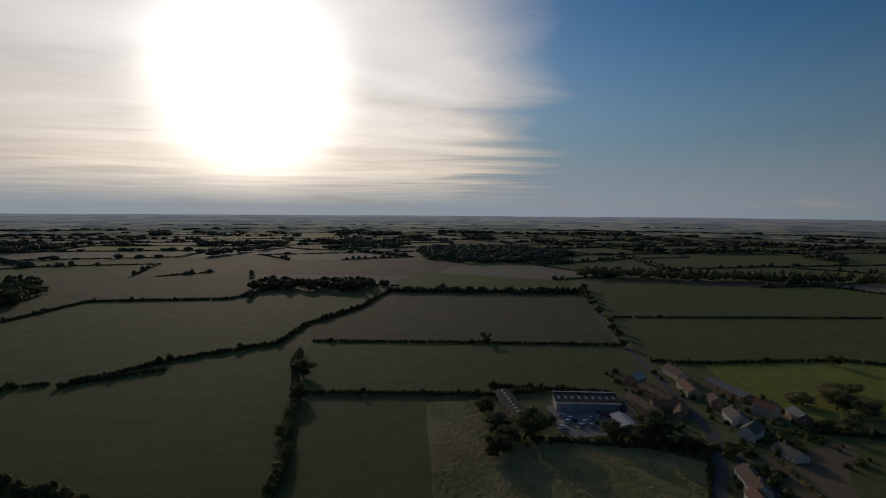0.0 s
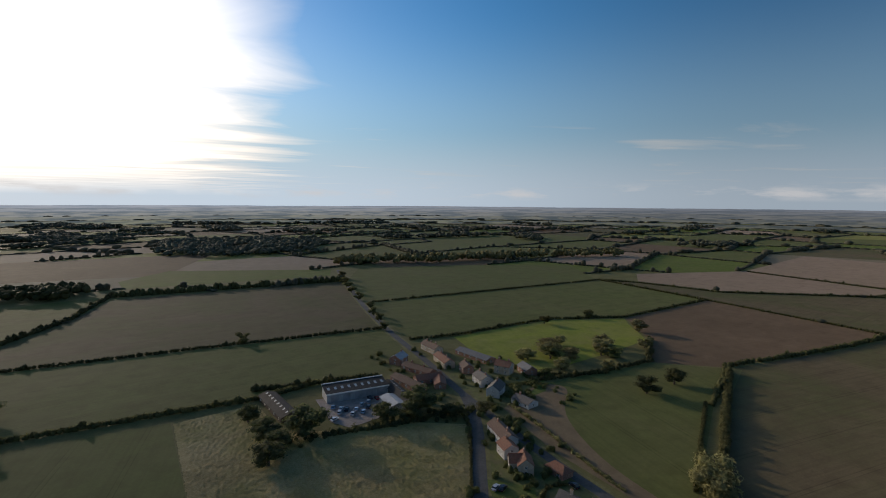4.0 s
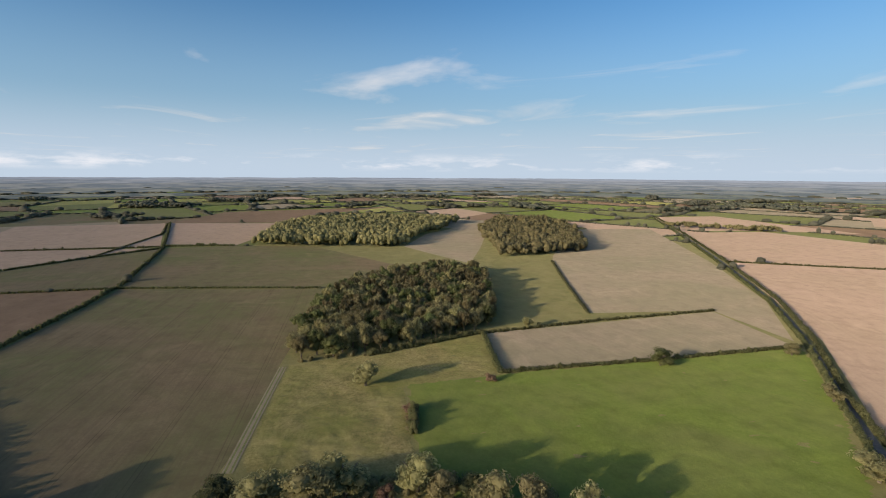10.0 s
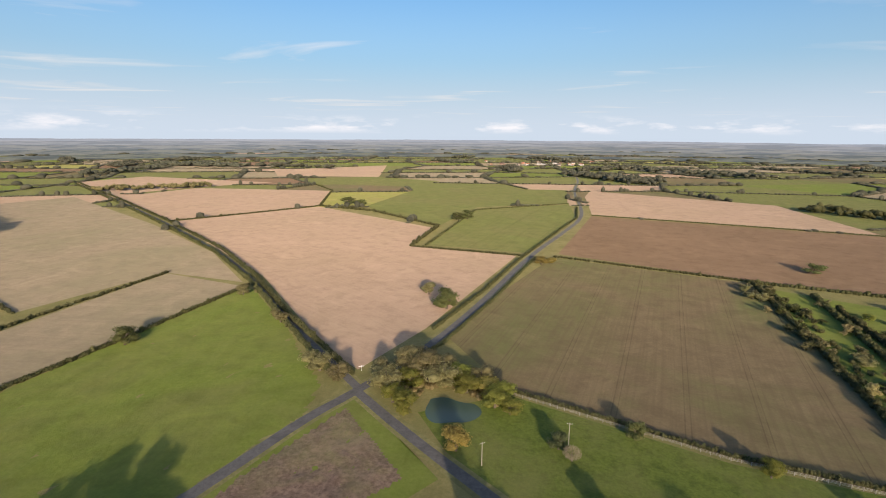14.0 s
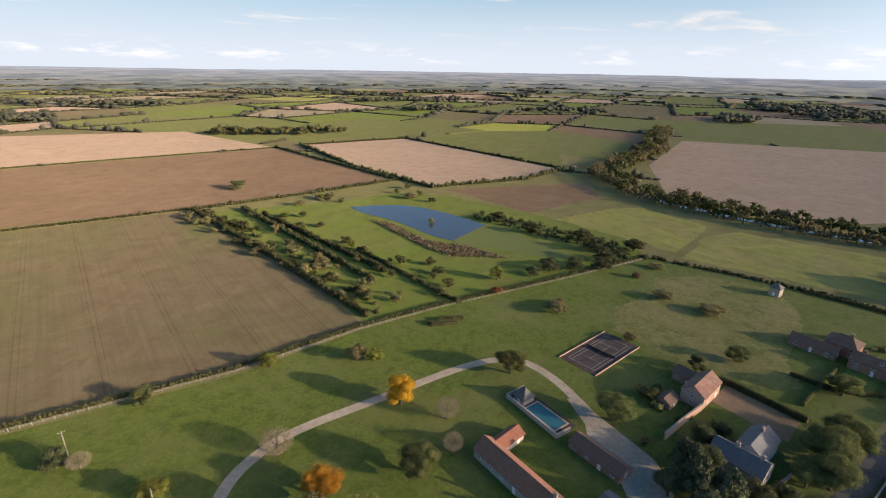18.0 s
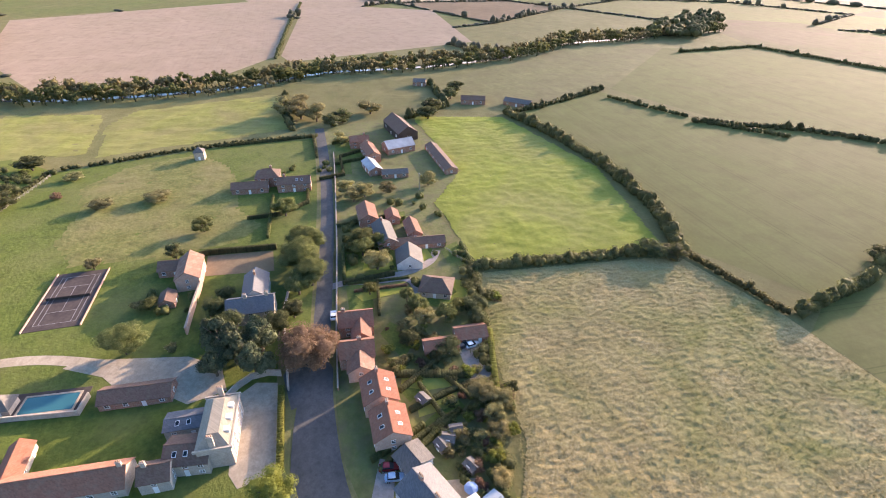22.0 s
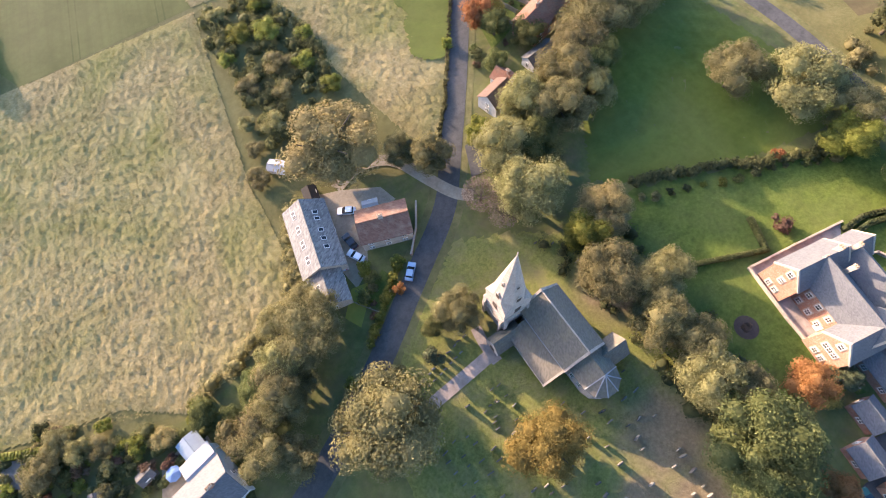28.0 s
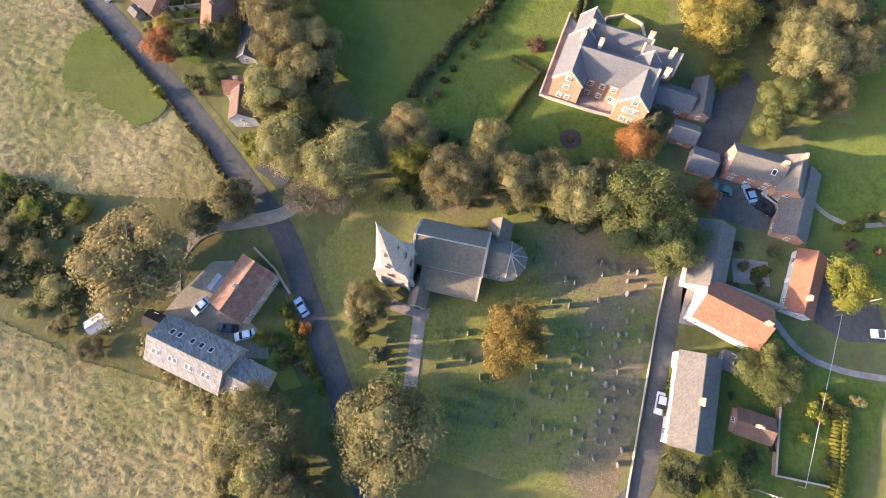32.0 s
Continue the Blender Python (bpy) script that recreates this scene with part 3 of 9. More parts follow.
def sheet(name, points, z, mat, label="", category="", kind="structure", rise=0.0, cell=0.0, size=1.0):
    """A flat piece of land, or, with a rise, one with humps on a grid of cells."""
    if not rise:
        tris = tessellate_polygon([[Vector((x, y, 0)) for x, y in points]])
        up = [t if (Vector(points[t[1]]) - Vector(points[t[0]])).cross(Vector(points[t[2]]) - Vector(points[t[0]])) > 0 else t[::-1] for t in tris]
        return tagged(link_mesh(name, [(x, y, z) for x, y in points], up, mat), label, category, kind=kind)
    P = np.array(points)
    lo, hi = P.min(0), P.max(0)
    nx, ny = [int(v) + 2 for v in (hi - lo) / cell]
    gx, gy = np.meshgrid(lo[0] + np.arange(nx) * cell, lo[1] + np.arange(ny) * cell, indexing="ij")
    g = np.stack([gx.ravel(), gy.ravel()], 1)
    rng = np.random.default_rng(len(points) + nx)
    g += rng.uniform(-0.3, 0.3, g.shape) * cell
    h = np.array([noise.noise((x * size * 0.5, y * size * 0.22, 1.3)) + 0.6 * noise.noise((x * size, y * size * 0.6, 7.7)) for x, y in g])
    # the humps die away towards the rim
    rim = np.full(len(g), 1e9)
    for p, q in zip(P, np.roll(P, -1, 0)):
        u = np.clip(((g - p) @ (q - p)) / ((q - p) @ (q - p) + 1e-9), 0, 1)
        rim = np.minimum(rim, np.linalg.norm(g - p - u[:, None] * (q - p), axis=1))
    V = np.c_[g, z + rise * (0.6 + h) * np.clip(rim / 3.0, 0, 1)]
    i, j = np.meshgrid(np.arange(nx - 1), np.arange(ny - 1), indexing="ij")
    a = (i * ny + j).ravel()
    F = np.stack([a, a + ny, a + ny + 1, a + 1], 1)
    F = F[inside(V[F].mean(1)[:, :2], points)]
    used = np.unique(F)
    back = np.zeros(len(V), int)
    back[used] = np.arange(len(used))
    return tagged(link_mesh(name, V[used], back[F], mat), label, category, kind=kind)


def ribbon(name, points, width, z, mat, label="", category="", kind="structure", soft=2):
    """A strip of road or water along a bent line."""
    pts = rounded(points, soft)
    V, F = [], []
    for k, (x, y) in enumerate(pts):
        a, b = pts[max(k - 1, 0)], pts[min(k + 1, len(pts) - 1)]
        d = math.hypot(b[0] - a[0], b[1] - a[1]) or 1
        nx, ny = -(b[1] - a[1]) / d * width / 2, (b[0] - a[0]) / d * width / 2
        V += [(x + nx, y + ny, z), (x - nx, y - ny, z)]
        if k:
            F.append((2 * k - 2, 2 * k - 1, 2 * k + 1, 2 * k))
    return tagged(link_mesh(name, V, F, mat), label, category, kind=kind)


def ico(level):
    bm = bmesh.new()
    bmesh.ops.create_icosphere(bm, subdivisions=level, radius=1)
    V = np.array([v.co[:] for v in bm.verts])
    F = np.array([[v.index for v in f.verts] for f in bm.faces])
    bm.free()
    return V, F


ICO = {k: ico(k) for k in (1, 2, 3)}


class Soup:
    """Gathers pieces into one mesh of triangles."""

    def __init__(self, seed):
        self.V, self.F, self.n, self.rng = [], [], 0, np.random.default_rng(seed)

    def put(self, V, F):
        self.V.append(V)
        self.F.append(F + self.n)
        self.n += len(V)

    def blob(self, c, r, level=1, rough=0.22):
        """A lumpy clump of leaves: an uneven rounded mass."""
        V, F = ICO[level]
        k = self.rng.uniform(1 - rough, 1 + rough, (len(V), 1))
        self.put(V * k * np.asarray(r) + np.asarray(c), F)

    def leaves(self, P, N, size):
        """Small sprays of leaves at P, facing about N."""
        n = len(P)
        if not n:
            return
        N = N + self.rng.normal(0, 0.42, (n, 3))
        N /= np.linalg.norm(N, axis=1)[:, None]
        A = np.cross(N, self.rng.normal(0, 1, (n, 3)))
        A /= np.linalg.norm(A, axis=1)[:, None] + 1e-9
        B = np.cross(N, A)
        s = size * self.rng.uniform(0.6, 1.4, (n, 1))
        quad = np.stack([P - A * s, P - B * s * 0.62 + N * s * 0.2, P + A * s, P + B * s * 0.62 + N * s * 0.25], 1)
        i = np.arange(n)[:, None] * 4
        self.put(quad.reshape(-1, 3), np.concatenate([i + [0, 1, 2], i + [0, 2, 3]], 0))

    def link(self, name, mat, parent=None):
        return link_mesh(name, np.concatenate(self.V), np.concatenate(self.F), mat, parent)


def crown_into(s, R, z0, z1, lobes, level, leaves, size, cone=0.0, fat=(0.30, 0.46)):
    """The crown of a tree: lobes of leaf masses under a skin of single sprays, with gaps between."""
    rng, mid, half = s.rng, (z0 + z1) / 2, (z1 - z0) / 2
    C, Rs = [], []
    for k in range(lobes):
        th = k * 2.4 + rng.uniform(-0.5, 0.5)
        h = rng.uniform(-0.85, 0.9)
        wide = math.sqrt(max(0.05, 1 - h * h * 0.85)) if not cone else max(0.12, (1 - h) / 2 * cone + 0.1)
        d = R * wide * (rng.uniform(0.42, 0.78) if k > lobes // 5 else rng.uniform(0, 0.3))
        C.append((d * math.cos(th), d * math.sin(th), mid + half * 0.72 * h))
        Rs.append(R * rng.uniform(*fat) * (1 if not cone else 0.75 * wide + 0.25))
    C, Rs = np.array(C), np.array(Rs)
    for c, r in zip(C, Rs):
        s.blob(c, (r * 0.74, r * 0.74, min(r * 0.68, half * 0.6)), level)
    if leaves:
        k = rng.integers(0, lobes, leaves)
        D = rng.normal(0, 1, (leaves, 3))
        D[:, 2] = np.abs(D[:, 2]) * 0.9 + D[:, 2] * 0.35
        D /= np.linalg.norm(D, axis=1)[:, None]
        r = Rs[k][:, None] * rng.uniform(0.74, 1.22, (leaves, 1))
        P = C[k] + D * r * (1, 1, 0.88)
        s.leaves(P, D, size)


def trunk_into(s, R, z0, z1):
    """A tapered, slightly leaning trunk with limbs that fork into the crown."""
    rng = s.rng
    def limb(a, b, ra, rb):
        a, b = np.array(a, float), np.array(b, float)
        w = b - a
        u = np.cross(w, (0.3, 0.5, 0.81))
        u /= np.linalg.norm(u)
        v = np.cross(w, u) / np.linalg.norm(w)
        ang = np.arange(6) * math.pi / 3
        ring = np.cos(ang)[:, None] * u + np.sin(ang)[:, None] * v
        V = np.concatenate([a + ring * ra, b + ring * rb])
        i = np.arange(6)
        j = (i + 1) % 6
        s.put(V, np.concatenate([np.stack([i, j, j + 6], 1), np.stack([i, j + 6, i + 6], 1)]))
    r0 = 0.055 * R + 0.12
    fork = (rng.uniform(-0.3, 0.3), rng.uniform(-0.3, 0.3), z0 + 0.25 * (z1 - z0))
    limb((0, 0, -0.3), fork, r0 * 1.25, r0 * 0.8)
    limb(fork, (fork[0] * 2, fork[1] * 2, z0 + 0.8 * (z1 - z0)), r0 * 0.75, r0 * 0.2)
    for k in range(5):
        th = k * 1.26 + rng.uniform(-0.3, 0.3)
        limb(fork, (R * 0.6 * math.cos(th), R * 0.6 * math.sin(th), z0 + rng.uniform(0.45, 0.8) * (z1 - z0)), r0 * 0.5, r0 * 0.12)


TREES = {}


def unscaled(ob):
    """Undoes the first model's own scale, which a copy takes over."""
    return Matrix.Diagonal((1 / ob.scale[0], 1 / ob.scale[1], 1 / ob.scale[2], 1))


def tree(kind, x, y, r, h=0.0, near=True, label="", group="", name=""):
    """A tree of a kind at its place. Trees of one kind are cast from a few models, turned and scaled."""
    h = h or r * (2.1 if kind != "conifer" else 3.0)
    which = int(abs(x * 7.3 + y * 3.1)) % 3
    big = near and r > 4.9
    key = (kind, near, which, big)
    m = Matrix.LocRotScale((x, y, 0), Euler((0, 0, (x * 12.9 + y * 78.2) % 6.28)), (r / 5, r / 5, h / 10))
    if key in TREES:
        ob = copy_thing(TREES[key], m @ unscaled(TREES[key]))
    else:
        names = dict(conifer="conifer_tree", bare="bare_tree")
        ob = empty(names.get(kind, "tree"), m, "", "tree")
        seed = which * 31 + sum(map(ord, kind)) + near
        s = Soup(seed)
        trunk_into(s, 5, 1.6, 10)
        s.link("trunk", M["bark"], ob)
        s = Soup(seed + 7)
        if kind == "bare":
            crown_into(s, 4.6, 2.5, 10, 14, 1, 0, 0)
            s.V, s.F, s.n = [], [], 0
            D = s.rng.normal(0, 1, (2600 if near else 300, 3))
            D /= np.linalg.norm(D, axis=1)[:, None]
            P = D * s.rng.uniform(0.3, 1, (len(D), 1)) ** 0.5 * (4.6, 4.6, 3.8) + (0, 0, 6)
            s.leaves(P, np.cross(D, s.rng.normal(0, 1, D.shape)), 0.17 if near else 0.3)
        elif kind == "conifer":
            crown_into(s, 4.6, 0.8, 10, 26, 2 if near else 1, 4200 if near else 500, 0.24 if near else 0.6, 1.15)
        else:
            crown_into(s, 5.3, 1.1 if near else 0.5, 10, 30 if big else 18 if near else 12, 1, 15000 if big else 5200 if near else 1100, 0.135 if big else 0.20 if near else 0.36, 0.0, (0.23, 0.4) if big else (0.28, 0.44) if near else (0.32, 0.48))
        s.link("crown", LEAF[kind], ob)
        TREES[key] = ob
    ob["label"] = label or {
        "green": "broadleaf tree with a full green crown", "olive": "broadleaf tree with dull brownish autumn leaves", "dark": "dark green bushy tree standing in shade",
        "yellow": "tree with yellowing autumn leaves", "gold": "tree with golden orange autumn leaves", "straw": "large tree with pale straw-coloured autumn crown",
        "rust": "tree with rusty red autumn leaves", "copper": "copper beech with brownish red leaves", "lime": "tree with bright yellow-green leaves",
        "wood": "woodland tree with a dense dark green crown", "conifer": "tall dark conifer with a ragged pointed crown", "bare": "thin tree almost bare of leaves",
        "hedge": "dark bushy hedgerow tree"}[kind]
    ob["group"] = group or "trees"
    return ob


def crowd(name, spots, kind, label, category="trees", leaves=70, seed=5):
    """Many trees that nobody would count, joined: each with its own uneven crown and a trunk under it."""
    s = Soup(seed)
    for x, y, r, h in spots:
        t = Soup(int(s.rng.integers(1 << 20)))
        crown_into(t, 5, 1.4, 10, 8, 1, leaves, 0.75)
        trunk_into(t, 5, 1.4, 8)
        s.put(np.concatenate(t.V) * (r / 5, r / 5, h / 10) + (x, y, 0), np.concatenate(t.F))
    return tagged(s.link(name, LEAF[kind]), label, category, kind="stuff")


def bush(kind, x, y, r, h=0.0, label="", group="shrubs"):
    """A low shrub: a few leaf masses on the ground."""
    key = ("bush", kind, int(abs(x * 5 + y)) % 2)
    m = Matrix.LocRotScale((x, y, 0), Euler((0, 0, (x * 3.9 + y * 8.2) % 6.28)), (r / 2, r / 2, (h or r * 1.3) / 2.6))
    if key in TREES:
        ob = copy_thing(TREES[key], m @ unscaled(TREES[key]))
    else:
        s = Soup(len(kind) + key[2] * 5)
        crown_into(s, 2.1, -0.3, 2.6, 9, 1, 620, 0.2)
        ob = s.link("shrub", LEAF[kind])
        ob.matrix_basis = m
        TREES[key] = ob
    tagged(ob, label or {"green": "round green garden shrub", "lime": "bright yellow-green clipped shrub", "rust": "shrub with rusty red leaves", "dark": "dark evergreen garden shrub"}.get(kind, "leafy shrub with autumn leaves"), "shrub", group)
    return ob


def hedge(points, width=2.2, height=2.2, kind="hedge", step=1.5, level=1, label="", tall=0.0, seed=0, gap=0.0, leaves=4, name="hedge"):
    """A field hedge: leaf masses set close along a line, now and then grown up or broken."""
    s = Soup(seed + len(points) + int(abs(points[0][0])))
    rng = s.rng
    for x, y, a in along(points, step):
        if rng.random() < gap:
            continue
        rows = [(height * rng.uniform(0.75, 1.15), 0.0) for _ in range(2)]
        if rng.random() < tall:
            rows += [(height * rng.uniform(1.1, 1.7), rng.uniform(0.1, 0.5)) for _ in range(4)]
        for h, lift in rows:
            w = max(width * rng.uniform(0.3, 0.48), step * 0.55, 0.34 * h if lift else 0)
            off = rng.uniform(-0.28, 0.28) * width
            c = np.array((x - off * math.sin(a) + rng.normal(0, 0.2 * step), y + off * math.cos(a) + rng.normal(0, 0.2 * step), h * (0.42 + 0.3 * lift)))
            r = np.array((w, w, h * (0.58 - 0.25 * lift)))
            s.blob(c, r * (0.78 if leaves > 6 else 0.93), level, 0.34)
            if leaves:
                D = rng.normal(0, 1, (leaves, 3))
                D[:, 2] = np.abs(D[:, 2])
                D /= np.linalg.norm(D, axis=1)[:, None]
                s.leaves(c + D * r * rng.uniform(0.72, 1.2, (leaves, 1)), D, 0.26 if leaves > 6 else 0.42)
    return tagged(s.link(name, LEAF[kind]), label or "dense field hedge of dark green bushes between fields", "hedge", "field hedges")


def clipped(points, width, height, kind="green", label=""):
    """A clipped garden hedge with flat sides and top, a little uneven."""
    s = Soup(int(abs(points[0][0] * 10)))
    for x, y, a in along(points, 0.7):
        u = np.array((math.cos(a), math.sin(a), 0))
        v = np.array((-u[1], u[0], 0))
        n = 26
        P = s.rng.uniform(-0.5, 0.5, (n, 3))
        face = s.rng.integers(0, 3, n)
        P[face == 0, 1], P[face == 1, 1], P[face == 2, 2] = 0.5, -0.5, 0.5
        N = np.where((face == 2)[:, None], (0, 0, 1), np.where((face == 0)[:, None], v, -v))
        Q = np.array((x, y, height / 2)) + P[:, :1] * u * 0.8 + P[:, 1:2] * v * width + P[:, 2:] * (0, 0, height)
        s.leaves(Q, N, 0.16)
        c = np.array((x, y, 0))
        V = np.array([c + u * i * 0.44 + v * j * width * 0.48 + np.array((0, 0, k * height * 0.97)) for i in (-1, 1) for j in (-1, 1) for k in (0, 1)])
        s.put(V, np.array([(0, 1, 3), (0, 3, 2), (4, 6, 7), (4, 7, 5), (0, 4, 5), (0, 5, 1), (2, 3, 7), (2, 7, 6), (1, 5, 7), (1, 7, 3)]))
    return tagged(s.link("clipped_hedge", LEAF[kind]), label or "neatly clipped green garden hedge", "hedge", "garden hedges")


def wall_line(points, height, thick, mat, label, name="garden_wall", cope=True):
    """A free-standing wall in straight runs, with a coping on each."""
    ob = empty(name, pose(points[0][0], points[0][1], 0), label, "wall")
    for (x0, y0), (x1, y1) in zip(points, points[1:]):
        d, a = math.hypot(x1 - x0, y1 - y0), math.degrees(math.atan2(y1 - y0, x1 - x0))
        m = pose(x0 - points[0][0], y0 - points[0][1], 0, 0, 0, a)
        run = block("wall_run", -thick / 2, d + thick / 2, -thick / 2, thick / 2, -0.3, height, mat, ob)
        run.matrix_basis = m
        if cope:
            c = block("coping", -thick / 2, d + thick / 2, -thick * 0.7, thick * 0.7, height, height + 0.09, M["stone"], ob, bevel=0.02)
            c.matrix_basis = m
    return ob


FENCE = {}


def fence(points, label, posts=2.7, height=1.15, mat="wood"):
    """A post-and-rail fence: each post and each run of rail a piece."""
    ob = empty("post_and_rail_fence", pose(points[0][0], points[0][1], 0), label, "fence")
    x00, y00 = points[0]
    if mat not in FENCE:
        bm = bmesh.new()
        box(bm, -0.09, 0.09, -0.07, 0.07, -0.3, height + 0.1)
        p = part("post", bm, M[mat], ob)
        FENCE[mat] = p.data
        bpy.data.objects.remove(p)
    for x, y, a in along(points, posts):
        p = new("post", FENCE[mat])
        p.parent = ob
        p.matrix_basis = pose(x - x00, y - y00, 0, 0, 0, math.degrees(a))
    for (x0, y0), (x1, y1) in zip(points, points[1:]):
        d, a = math.hypot(x1 - x0, y1 - y0), math.degrees(math.atan2(y1 - y0, x1 - x0))
        for z in (0.4, 0.75, 1.1):
            r = block("rail", 0, d, 0.07, 0.11, z - 0.045, z + 0.045, M[mat], ob)
            r.matrix_basis = pose(x0 - x00, y0 - y00, 0, 0, 0, a)
    return ob


# ---- the land ----
FAR = 4650
bm = bmesh.new()
bmesh.ops.create_circle(bm, cap_ends=True, radius=FAR, segments=96)
bmesh.ops.translate(bm, verts=bm.verts[:], vec=(0, 0, -0.06))
part("ground", bm, M["rough"]).data.name = "ground"
tagged(bpy.data.objects["ground"], "flat grassy farmland reaching to the horizon", "ground", kind="structure")

